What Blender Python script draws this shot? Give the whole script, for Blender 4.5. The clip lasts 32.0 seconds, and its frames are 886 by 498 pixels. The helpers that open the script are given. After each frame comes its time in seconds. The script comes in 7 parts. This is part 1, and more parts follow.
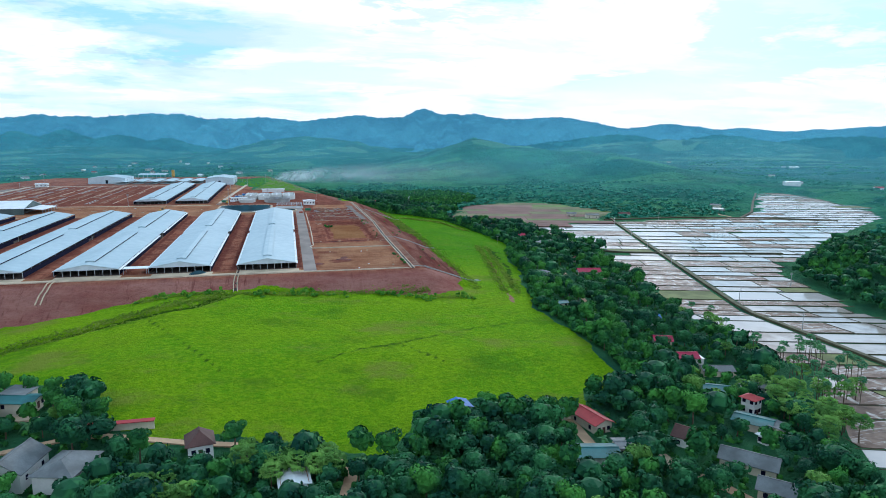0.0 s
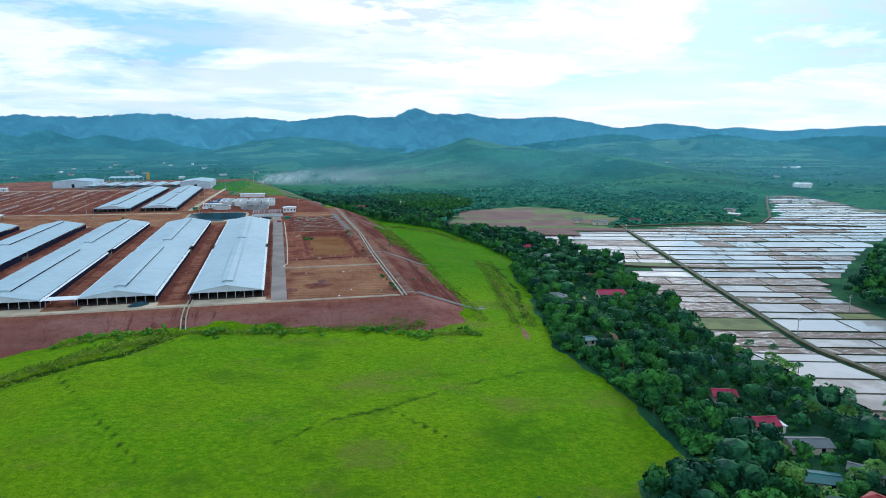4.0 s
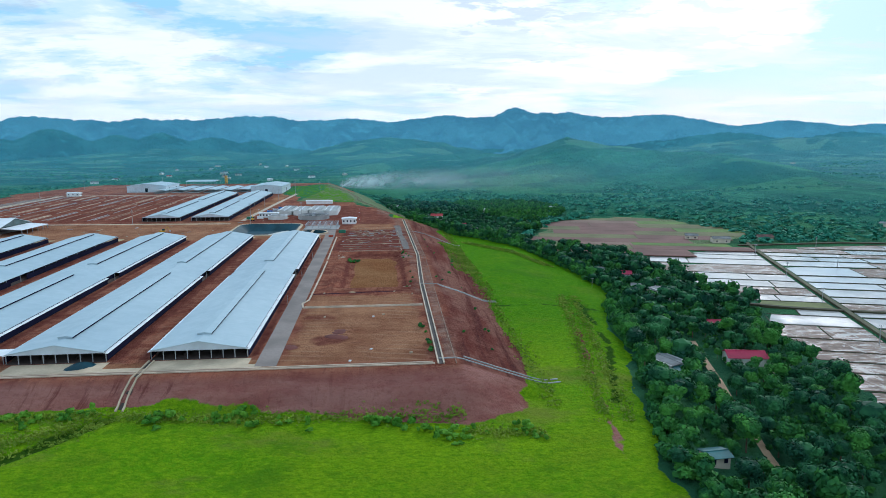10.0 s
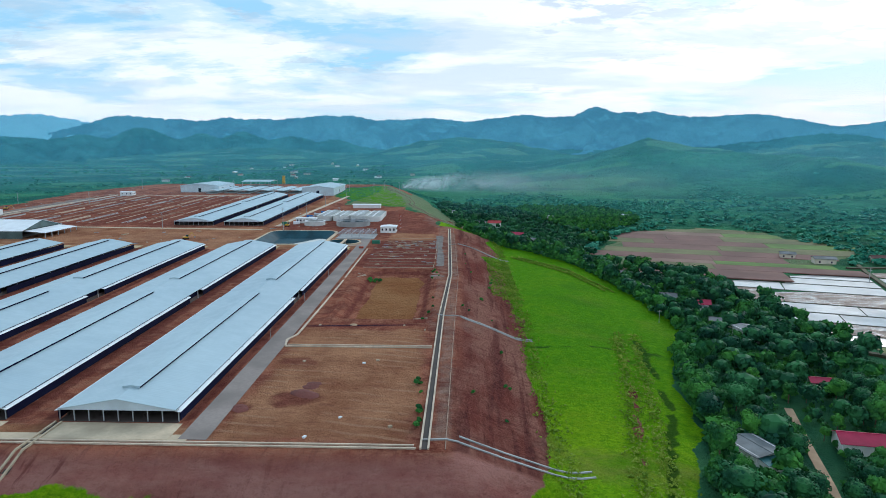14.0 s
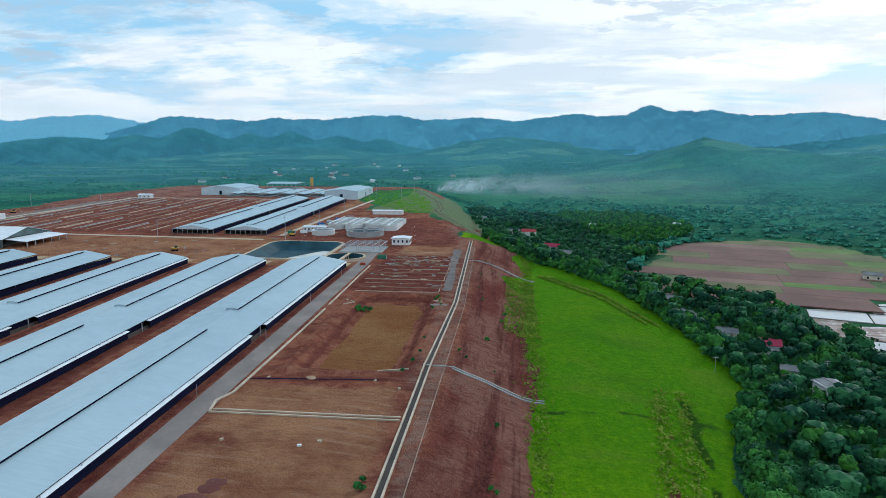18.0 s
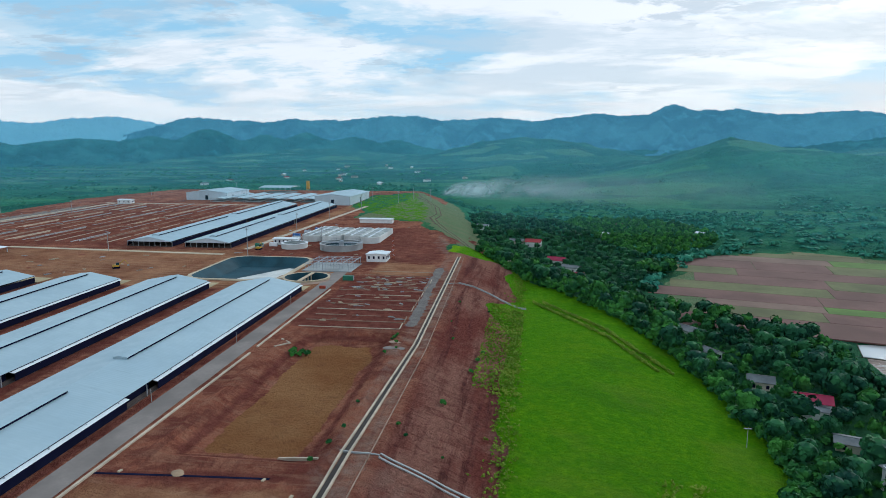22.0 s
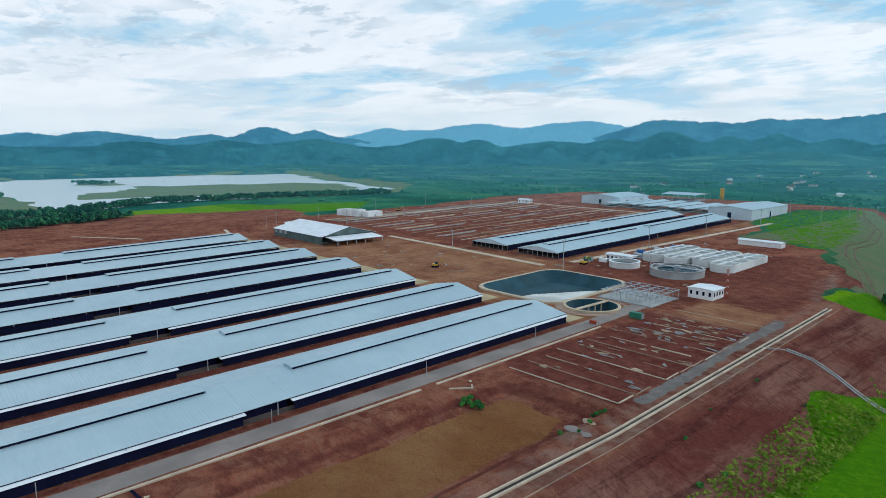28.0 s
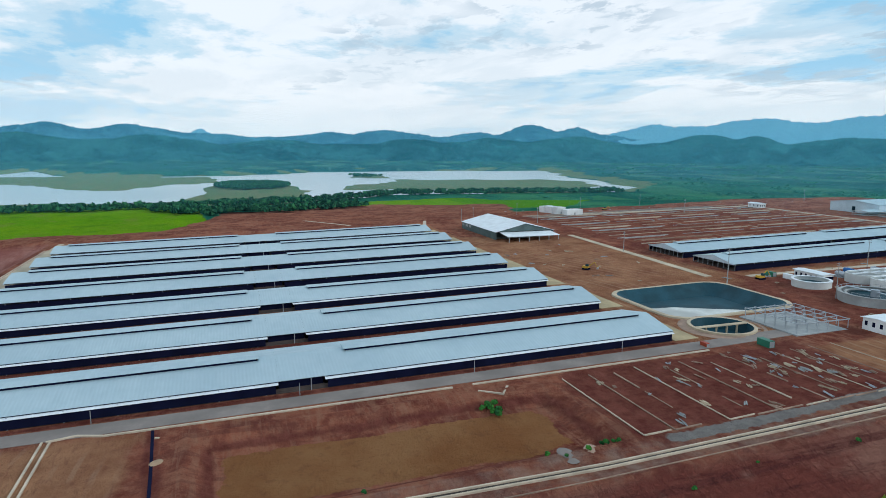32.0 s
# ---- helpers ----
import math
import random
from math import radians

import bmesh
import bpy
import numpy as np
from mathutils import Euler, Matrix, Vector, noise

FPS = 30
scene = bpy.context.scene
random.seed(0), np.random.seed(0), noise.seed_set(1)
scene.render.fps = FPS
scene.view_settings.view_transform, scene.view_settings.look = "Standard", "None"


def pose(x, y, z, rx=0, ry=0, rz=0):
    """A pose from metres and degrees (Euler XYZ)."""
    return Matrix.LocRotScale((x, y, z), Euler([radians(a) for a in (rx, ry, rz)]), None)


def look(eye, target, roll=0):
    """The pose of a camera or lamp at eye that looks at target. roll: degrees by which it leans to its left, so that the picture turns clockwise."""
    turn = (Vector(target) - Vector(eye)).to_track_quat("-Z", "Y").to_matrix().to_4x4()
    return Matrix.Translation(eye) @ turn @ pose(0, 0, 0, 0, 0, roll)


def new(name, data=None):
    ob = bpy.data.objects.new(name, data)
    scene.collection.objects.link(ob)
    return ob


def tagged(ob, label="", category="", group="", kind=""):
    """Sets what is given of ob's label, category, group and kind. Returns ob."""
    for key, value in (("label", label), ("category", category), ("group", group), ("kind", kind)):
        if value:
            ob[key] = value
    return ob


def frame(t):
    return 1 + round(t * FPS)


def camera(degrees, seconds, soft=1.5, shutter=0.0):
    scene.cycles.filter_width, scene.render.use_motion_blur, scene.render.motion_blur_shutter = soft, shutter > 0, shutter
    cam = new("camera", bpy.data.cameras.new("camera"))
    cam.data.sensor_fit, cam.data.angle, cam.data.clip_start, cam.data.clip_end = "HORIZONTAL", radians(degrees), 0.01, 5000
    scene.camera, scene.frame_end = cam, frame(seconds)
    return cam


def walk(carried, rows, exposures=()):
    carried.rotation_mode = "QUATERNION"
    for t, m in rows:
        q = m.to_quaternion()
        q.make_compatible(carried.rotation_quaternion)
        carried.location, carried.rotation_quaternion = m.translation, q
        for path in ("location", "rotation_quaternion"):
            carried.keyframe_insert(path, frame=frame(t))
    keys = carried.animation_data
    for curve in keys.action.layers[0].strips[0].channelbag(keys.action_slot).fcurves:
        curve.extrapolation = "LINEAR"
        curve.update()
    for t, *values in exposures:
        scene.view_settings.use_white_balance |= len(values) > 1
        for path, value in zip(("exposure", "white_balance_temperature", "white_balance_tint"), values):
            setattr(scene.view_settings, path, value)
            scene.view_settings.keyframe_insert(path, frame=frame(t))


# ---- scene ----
cam = camera(68.8, 32.0, soft=0.9)
METRES, EYE, TILT, LEAN, TURN = 490.8, 80.0, 1.2, 3.2, -14.0
ROWS = [
    (0.0, 0.0, 0.0, 0.0, 0.61, -10.36, -3.36),
    (0.5, -0.0009, 0.0163, -0.0002, 0.51, -10.34, -3.38),
    (1.0, -0.0017, 0.0324, -0.0005, 0.42, -10.35, -3.36),
    (1.5, -0.0025, 0.0486, -0.0007, 0.31, -10.38, -3.3),
    (2.0, -0.0033, 0.0642, -0.0011, 0.2, -10.41, -3.28),
    (2.5, -0.0038, 0.0805, -0.0015, 0.11, -10.4, -3.25),
    (3.0, -0.0048, 0.0965, -0.0016, 0.01, -10.39, -3.29),
    (3.5, -0.0055, 0.1124, -0.0018, -0.06, -10.35, -3.3),
    (5.5, -0.0082, 0.1757, -0.0031, -0.13, -10.21, -3.24),
    (6.0, -0.0072, 0.1915, -0.0032, 0.66, -10.25, -3.17),
    (6.5, -0.0055, 0.2071, -0.0032, 1.33, -10.29, -3.11),
    (7.0, -0.0029, 0.2225, -0.003, 1.9, -10.33, -3.05),
    (7.5, 0.0004, 0.2378, -0.0028, 2.75, -10.39, -3.0),
    (8.0, 0.0044, 0.2529, -0.0026, 4.16, -10.47, -2.94),
    (8.5, 0.0089, 0.268, -0.0025, 5.35, -10.55, -2.88),
    (9.0, 0.0134, 0.283, -0.0023, 6.46, -10.62, -2.81),
    (9.5, 0.0178, 0.2982, -0.0022, 7.61, -10.7, -2.76),
    (10.0, 0.0219, 0.3135, -0.0021, 8.77, -10.77, -2.76),
    (10.5, 0.0258, 0.3287, -0.0021, 9.88, -10.83, -2.76),
    (11.0, 0.0294, 0.344, -0.0019, 11.03, -10.91, -2.76),
    (11.5, 0.0328, 0.3594, -0.002, 12.17, -10.96, -2.76),
    (12.0, 0.0356, 0.375, -0.002, 12.95, -11.01, -2.82),
    (12.5, 0.0384, 0.3905, -0.0021, 13.66, -11.04, -2.84),
    (13.0, 0.0406, 0.4059, -0.0018, 14.37, -11.08, -2.86),
    (13.5, 0.0427, 0.4215, -0.0019, 15.09, -11.11, -2.87),
    (14.0, 0.0444, 0.4374, -0.0021, 15.78, -11.13, -2.87),
    (14.5, 0.0461, 0.4531, -0.002, 16.49, -11.17, -2.87),
    (16.5, 0.0491, 0.5156, -0.0029, 18.88, -11.27, -2.79),
    (17.0, 0.0493, 0.531, -0.0028, 19.33, -11.31, -2.77),
    (17.5, 0.0494, 0.5464, -0.0032, 19.79, -11.33, -2.74),
    (18.0, 0.0492, 0.5616, -0.0032, 20.21, -11.36, -2.7),
    (18.5, 0.049, 0.5765, -0.0035, 20.6, -11.39, -2.66),
    (19.0, 0.0488, 0.592, -0.0038, 20.94, -11.42, -2.63),
    (19.5, 0.0487, 0.6074, -0.0041, 21.23, -11.44, -2.61),
    (20.0, 0.0487, 0.6228, -0.0044, 21.43, -11.44, -2.59),
    (20.5, 0.0487, 0.6381, -0.0043, 21.6, -11.42, -2.58),
    (21.0, 0.049, 0.6536, -0.0046, 21.73, -11.41, -2.55),
    (21.5, 0.0498, 0.6688, -0.0047, 21.87, -11.39, -2.52),
    (22.0, 0.0506, 0.684, -0.0047, 22.08, -11.39, -2.47),
    (22.5, 0.0519, 0.6993, -0.0047, 22.65, -11.41, -2.41),
    (23.0, 0.0532, 0.7146, -0.0048, 23.55, -11.42, -2.38),
    (23.5, 0.055, 0.7301, -0.0049, 24.98, -11.46, -2.31),
    (24.0, 0.0568, 0.7456, -0.0052, 28.01, -11.53, -2.18),
    (24.5, 0.0587, 0.7609, -0.0052, 31.57, -11.65, -2.04),
    (25.0, 0.0604, 0.7763, -0.0052, 35.18, -11.75, -1.9),
    (25.5, 0.063, 0.7917, -0.0054, 39.26, -11.84, -1.71),
    (26.0, 0.0669, 0.8064, -0.0057, 44.78, -11.94, -1.52),
    (26.5, 0.0718, 0.8207, -0.0058, 50.59, -12.1, -1.25),
    (28.5, 0.0979, 0.8777, -0.0061, 65.26, -12.33, -0.36),
    (29.0, 0.1035, 0.8921, -0.0063, 68.86, -12.38, -0.14),
    (29.5, 0.1083, 0.907, -0.0066, 71.93, -12.42, 0.06),
    (30.0, 0.1123, 0.9219, -0.0067, 74.88, -12.46, 0.23),
    (30.5, 0.1157, 0.9369, -0.007, 77.82, -12.48, 0.36),
    (31.0, 0.1182, 0.9522, -0.0072, 80.75, -12.5, 0.49),
    (31.5, 0.12, 0.9675, -0.0075, 83.08, -12.47, 0.63),
    (32.0, 0.1211, 0.9828, -0.0078, 85.41, -12.47, 0.77),
]
walk(cam, [(t, pose(0, 0, EYE, TILT, LEAN, TURN) @ pose(METRES * x, METRES * y, METRES * z, 90 + pitch, roll, yaw)) for t, x, y, z, yaw, pitch, roll in ROWS],
     [(0.0, 0.24, 5800, 11), (6.0, 0.06, 5800, 11), (13.0, 0.06, 6000, 11), (20.0, -0.09, 6100, 11), (26.0, -0.13, 6150, 11), (32.0, -0.08, 6200, 10)])

# ---- world and sun ----
SUN_AZ, SUN_EL = 33.0, 24.0            # degrees right of +y, above the horizon
world = bpy.data.worlds.new("sky")
scene.world = world
world.use_nodes = True
wn, wl = world.node_tree.nodes, world.node_tree.links
wn.clear()


def wnode(kind, **values):
    n = wn.new(kind)
    for k, v in values.items():
        n.inputs[k].default_value = v
    return n


def wmath(op, a, b=None):
    n = wn.new("ShaderNodeMath")
    n.operation = op
    for i, v in enumerate((a, b)):
        if v is None:
            continue
        if isinstance(v, (int, float)):
            n.inputs[i].default_value = v
        else:
            wl.new(v, n.inputs[i])
    return n.outputs[0]


sky = wn.new("ShaderNodeTexSky")
sky.sky_type, sky.sun_disc = "NISHITA", False
sky.sun_elevation, sky.sun_rotation = radians(SUN_EL), radians(SUN_AZ)
sky.altitude, sky.air_density, sky.dust_density = 100, 1.0, 1.5
coord = wn.new("ShaderNodeTexCoord")
sep = wn.new("ShaderNodeSeparateXYZ")
wl.new(coord.outputs["Generated"], sep.inputs[0])
up = wmath("MAXIMUM", sep.outputs[2], 0.0)
# clouds lie on a level sheet, so they draw together towards the horizon
spread = wmath("ADD", up, 0.11)
comb = wn.new("ShaderNodeCombineXYZ")
wl.new(wmath("DIVIDE", sep.outputs[0], spread), comb.inputs[0])
wl.new(wmath("DIVIDE", sep.outputs[1], spread), comb.inputs[1])


def cloud_layer(scale, stretch, offset, low, high, detail, turn=0.0):
    mp = wn.new("ShaderNodeMapping")
    mp.inputs["Scale"].default_value = stretch
    mp.inputs["Location"].default_value = offset
    mp.inputs["Rotation"].default_value = (0, 0, radians(turn))
    wl.new(comb.outputs[0], mp.inputs[0])
    tx = wnode("ShaderNodeTexNoise", Scale=scale, Detail=detail, Roughness=0.60, Distortion=0.25)
    wl.new(mp.outputs[0], tx.inputs["Vector"])
    rm = wn.new("ShaderNodeMapRange")
    rm.interpolation_type = "SMOOTHSTEP"
    rm.inputs[1].default_value, rm.inputs[2].default_value = low, high
    wl.new(tx.outputs["Fac"], rm.inputs[0])
    return rm.outputs[0]


big = cloud_layer(0.52, (1.0, 1.0, 1.0), (3.1, 1.7, 0.4), 0.38, 0.60, 7, 14)
mottle = cloud_layer(4.6, (0.8, 1.0, 1.0), (2.0, 4.0, 0.5), 0.50, 0.60, 5, 20)
fine = cloud_layer(1.5, (0.7, 1.2, 1.0), (0.3, 5.2, 2.0), 0.34, 0.66, 8, 14)
shade = cloud_layer(0.95, (0.7, 1.25, 1.0), (7.0, 2.0, 1.0), 0.46, 0.62, 8, 14)
patchy = cloud_layer(0.40, (1.0, 1.0, 1.0), (1.5, 8.0, 3.0), 0.45, 0.58, 4, 0)
amount = wmath("ADD", wmath("MULTIPLY", big, 0.72), wmath("MULTIPLY", fine, 0.28))
sunward = wn.new("ShaderNodeVectorMath")
sunward.operation = "DOT_PRODUCT"
sunward.inputs[1].default_value = (math.sin(radians(SUN_AZ)) * 0.985, math.cos(radians(SUN_AZ)) * 0.985, 0.17)
wl.new(coord.outputs["Generated"], sunward.inputs[0])
toward = wmath("MAXIMUM", sunward.outputs["Value"], 0.0)
# the cloud is thicker and greyer where it covers the sun
amount = wmath("ADD", wmath("SUBTRACT", amount, wmath("MULTIPLY", wmath("POWER", toward, 1.5), 0.24)), 0.17)
ramp = wn.new("ShaderNodeValToRGB")
ramp.color_ramp.interpolation = "EASE"
el = ramp.color_ramp.elements
el[0].position, el[0].color = 0.24, (0.33, 0.64, 0.86, 1)
el[1].position, el[1].color = 0.74, (0.93, 0.98, 1.01, 1)
mid = el.new(0.44)
mid.color = (0.60, 0.79, 0.90, 1)
wl.new(amount, ramp.inputs[0])


def wmix(fac, a, b):
    n = wn.new("ShaderNodeMix")
    n.data_type = "RGBA"
    for sock, v in ((n.inputs[0], fac), (n.inputs[6], a), (n.inputs[7], b)):
        if isinstance(v, (tuple, float, int)):
            sock.default_value = v
        else:
            wl.new(v, sock)
    return n.outputs[2]


def wband(v, low, high):
    r = wn.new("ShaderNodeMapRange")
    r.interpolation_type = "SMOOTHSTEP"
    r.inputs[1].default_value, r.inputs[2].default_value = low, high
    wl.new(v, r.inputs[0])
    return r.outputs[0]


clouds = wmix(wmath("MULTIPLY", shade, wmath("ADD", wmath("MULTIPLY", toward, 0.5), 0.3)), ramp.outputs[0], (0.53, 0.67, 0.77, 1))
flocks = wmath("MULTIPLY", wmath("MULTIPLY", mottle, wband(up, 0.02, 0.09)), wmath("SUBTRACT", 1.0, wmath("MULTIPLY", shade, 0.5)))
flocks = wmath("MULTIPLY", flocks, patchy)
clouds = wmix(wmath("MULTIPLY", flocks, 0.75), clouds, (0.46, 0.585, 0.68, 1))
blue = wn.new("ShaderNodeVectorMath")
blue.operation = "SCALE"
blue.inputs["Scale"].default_value = 0.11
wl.new(sky.outputs[0], blue.inputs[0])
tint = wmix(0.10, clouds, blue.outputs[0])
# pale veil low down, warm where the sun stands behind it
tint = wmix(wmath("MULTIPLY", wband(up, 0.13, 0.0), 0.55), tint, (0.90, 0.92, 0.93, 1))
streak = cloud_layer(0.9, (0.5, 1.3, 1.0), (1.0, 9.0, 0), 0.40, 0.60, 5, 14)
warm = wmath("MULTIPLY", wmath("MULTIPLY", wband(up, 0.10, 0.02), streak), wmath("POWER", toward, 2.0))
tint = wmix(wmath("MULTIPLY", warm, 0.8), tint, (1.02, 0.88, 0.82, 1))
glow = wmath("MULTIPLY", wmath("POWER", toward, 16.0), wmath("SUBTRACT", 1.0, wmath("MULTIPLY", shade, 0.75)))
tint = wmix(wmath("MULTIPLY", glow, 0.12), tint, (1.06, 1.06, 1.02, 1))
out = wn.new("ShaderNodeOutputWorld")
bg = wn.new("ShaderNodeBackground")
bg.inputs[1].default_value = 1.07
wl.new(tint, bg.inputs[0])
wl.new(bg.outputs[0], out.inputs[0])

sun_data = bpy.data.lights.new("sun", "SUN")
sun_data.energy, sun_data.angle, sun_data.color = 1.5, radians(16), (1.0, 0.96, 0.90)
sun = new("sun", sun_data)
sun_to = Vector((math.sin(radians(SUN_AZ)) * math.cos(radians(SUN_EL)), math.cos(radians(SUN_AZ)) * math.cos(radians(SUN_EL)), math.sin(radians(SUN_EL))))
sun.matrix_world = look(sun_to * 400, (0, 0, 0))

# ---- materials ----
class Mat:
    """A node material under construction."""

    def __init__(self, name, rough=0.8, metal=0.0, spec=0.4):
        self.m = bpy.data.materials.new(name)
        self.m.use_nodes = True
        self.n, self.l = self.m.node_tree.nodes, self.m.node_tree.links
        self.b = self.n["Principled BSDF"]
        self.b.inputs["Roughness"].default_value = rough
        self.b.inputs["Metallic"].default_value = metal
        self.b.inputs["Specular IOR Level"].default_value = spec
        self.obj = None

    def pos(self, scale=(1, 1, 1), rot=0.0):
        g = self.n.new("ShaderNodeNewGeometry")
        mp = self.n.new("ShaderNodeMapping")
        mp.inputs["Scale"].default_value = scale
        mp.inputs["Rotation"].default_value = (0, 0, radians(rot))
        self.l.new(g.outputs["Position"], mp.inputs[0])
        return mp.outputs[0]

    def noise(self, scale, detail=4, rough=0.55, stretch=(1, 1, 1), rot=0.0, low=0.3, high=0.7, dist=0.0):
        t = self.n.new("ShaderNodeTexNoise")
        t.inputs["Scale"].default_value, t.inputs["Detail"].default_value = scale, detail
        t.inputs["Roughness"].default_value, t.inputs["Distortion"].default_value = rough, dist
        self.l.new(self.pos(stretch, rot), t.inputs["Vector"])
        return self.ramp(t.outputs["Fac"], low, high)

    def ramp(self, v, low, high):
        r = self.n.new("ShaderNodeMapRange")
        r.inputs[1].default_value, r.inputs[2].default_value = low, high
        r.interpolation_type = "SMOOTHSTEP"
        self.l.new(v, r.inputs[0])
        return r.outputs[0]

    def math(self, op, a, b=0.0):
        n = self.n.new("ShaderNodeMath")
        n.operation = op
        for i, v in enumerate((a, b)):
            if isinstance(v, (int, float)):
                n.inputs[i].default_value = v
            else:
                self.l.new(v, n.inputs[i])
        return n.outputs[0]

    def mix(self, fac, a, b):
        n = self.n.new("ShaderNodeMix")
        n.data_type = "RGBA"
        for sock, v in ((n.inputs[0], fac), (n.inputs[6], a), (n.inputs[7], b)):
            if isinstance(v, (int, float)):
                sock.default_value = v
            elif isinstance(v, tuple):
                sock.default_value = (*v[:3], 1)
            else:
                self.l.new(v, sock)
        return n.outputs[2]

    def rnd(self):
        return self.n.new("ShaderNodeObjectInfo").outputs["Random"]

    def island(self):
        return self.n.new("ShaderNodeNewGeometry").outputs["Random Per Island"]

    def attr(self, name):
        a = self.n.new("ShaderNodeAttribute")
        a.attribute_name = name
        s = self.n.new("ShaderNodeSeparateColor")
        self.l.new(a.outputs["Color"], s.inputs[0])
        return s.outputs

    def color(self, c):
        if isinstance(c, tuple):
            self.b.inputs["Base Color"].default_value = (*c[:3], 1)
        else:
            self.l.new(c, self.b.inputs["Base Color"])
        return self

    def rough(self, v):
        self.l.new(v, self.b.inputs["Roughness"])
        return self

    def bump(self, v, strength=0.5, dist=0.2):
        b = self.n.new("ShaderNodeBump")
        b.inputs["Strength"].default_value, b.inputs["Distance"].default_value = strength, dist
        self.l.new(v, b.inputs["Height"])
        self.l.new(b.outputs[0], self.b.inputs["Normal"])
        return self


def plain(name, c, rough=0.8, vary=0.25, scale=0.8, metal=0.0, bump=0.0, spec=0.4):
    """A surface with two scales of wear."""
    m = Mat(name, rough, metal, spec)
    dark = tuple(v * (1 - vary) for v in c)
    light = tuple(min(1, v * (1 + vary * 0.6)) for v in c)
    base = m.mix(m.noise(scale * 0.2, 4), dark, light)
    m.color(m.mix(m.math("MULTIPLY", m.noise(scale * 2.5, 5, 0.6), 0.35), base, dark))
    if bump:
        m.bump(m.noise(scale * 3, 4), bump, 0.05)
    return m.m


def leaf_mat(name, dark, light, trans=0.12):
    """Foliage: hue varies from clump to clump and from tree to tree."""
    m = Mat(name, 0.7, 0, 0.10)
    c = m.mix(m.math("ADD", 0.18, m.math("MULTIPLY", m.island(), 0.60)), dark, light)
    c = m.mix(m.math("MULTIPLY", m.rnd(), 0.62), c, (dark[0] * 1.1, dark[1] * 1.0, dark[2] * 1.25))
    c = m.mix(m.noise(0.10, 3, low=0.40, high=0.60), c, m.mix(0.55, c, light))
    c = m.mix(m.noise(0.15, 2, low=0.50, high=0.58), c, m.mix(0.55, c, dark))
    m.color(c)
    return m.m


ROOF = Mat("roof_sheet", 0.42, 0.25, 0.5)
_seam = ROOF.n.new("ShaderNodeTexWave")
_seam.inputs["Scale"].default_value = 0.32
_seam.bands_direction = "Y"
ROOF.l.new(ROOF.pos(), _seam.inputs["Vector"])
_rb = ROOF.mix(ROOF.noise(0.03, 3), (0.364, 0.478, 0.532), (0.423, 0.541, 0.587))
_rb = ROOF.mix(ROOF.math("MULTIPLY", ROOF.noise(0.9, 5, 0.6, (0.15, 1.6, 1)), 0.30), _rb, (0.305, 0.410, 0.464))
ROOF.color(_rb).bump(_seam.outputs["Fac"], 0.25, 0.05)
ROOF.rough(ROOF.math("ADD", ROOF.math("MULTIPLY", ROOF.noise(0.2, 4), 0.2), 0.40))
ROOF = ROOF.m
TRIM = plain("white_trim", (0.72, 0.77, 0.80), 0.5, 0.12)
STEEL = plain("galvanised_steel", (0.42, 0.46, 0.50), 0.45, 0.2, metal=0.6)
# near-black navy; on the barns it stands in for shade
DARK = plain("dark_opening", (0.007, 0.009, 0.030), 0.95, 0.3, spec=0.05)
CONC = plain("pale_concrete", (0.50, 0.41, 0.29), 0.9, 0.28, 0.5, bump=0.2)
GREYC = plain("grey_concrete", (0.36, 0.38, 0.38), 0.9, 0.28, 0.5, bump=0.2)
FOOT = plain("earthy_footing", (0.34, 0.23, 0.17), 0.95, 0.35, 1.0)
KERB = plain("concrete_channel", (0.52, 0.43, 0.33), 0.9, 0.25, 1.0)
# sheet colour lightened to make up for shade on the south-facing gables
GABLE = plain("lightened_sheet", (0.50, 0.585, 0.64), 0.5, 0.12)
ROAD = plain("grey_road", (0.24, 0.205, 0.185), 0.9, 0.25, 0.4, bump=0.2)
WHITE = plain("white_wall", (0.74, 0.76, 0.76), 0.7, 0.15)
CREAM = plain("cream_wall", (0.60, 0.55, 0.46), 0.8, 0.2)
REDROOF = plain("red_roof", (0.34, 0.03, 0.035), 0.7, 0.3, 1.0)
PINKROOF = plain("magenta_roof", (0.34, 0.015, 0.06), 0.7, 0.25, 1.0)
TEALROOF = plain("teal_roof", (0.02, 0.13, 0.14), 0.7, 0.3, 1.0)
BLUEROOF = plain("blue_roof", (0.02, 0.13, 0.38), 0.7, 0.25, 1.0)
GREYROOF = plain("grey_roof", (0.15, 0.17, 0.18), 0.8, 0.35, 1.0)
BROWNROOF = plain("brown_roof", (0.10, 0.05, 0.045), 0.8, 0.35, 1.0)
BARK = plain("bark", (0.13, 0.10, 0.07), 0.9, 0.3, 3)
BRICK = plain("red_brick", (0.36, 0.13, 0.08), 0.9, 0.3, 2)
LINER = plain("pond_liner", (0.014, 0.062, 0.085), 0.6, 0.35, 0.5, spec=0.2)
SLUDGE = plain("pale_sludge", (0.58, 0.60, 0.57), 0.8, 0.3, 0.3)
YELLOW = plain("yellow_paint", (0.55, 0.33, 0.03), 0.5, 0.2, 2)
RUSTRED = plain("red_steel", (0.35, 0.05, 0.02), 0.6, 0.3, 2)
GREENP = plain("green_paint", (0.02, 0.16, 0.10), 0.5, 0.2, 2)
LEAF_DARK = leaf_mat("dark_leaves", (0.003, 0.034, 0.025), (0.044, 0.195, 0.060))
LEAF_MID = leaf_mat("mid_leaves", (0.006, 0.060, 0.026), (0.085, 0.310, 0.045))
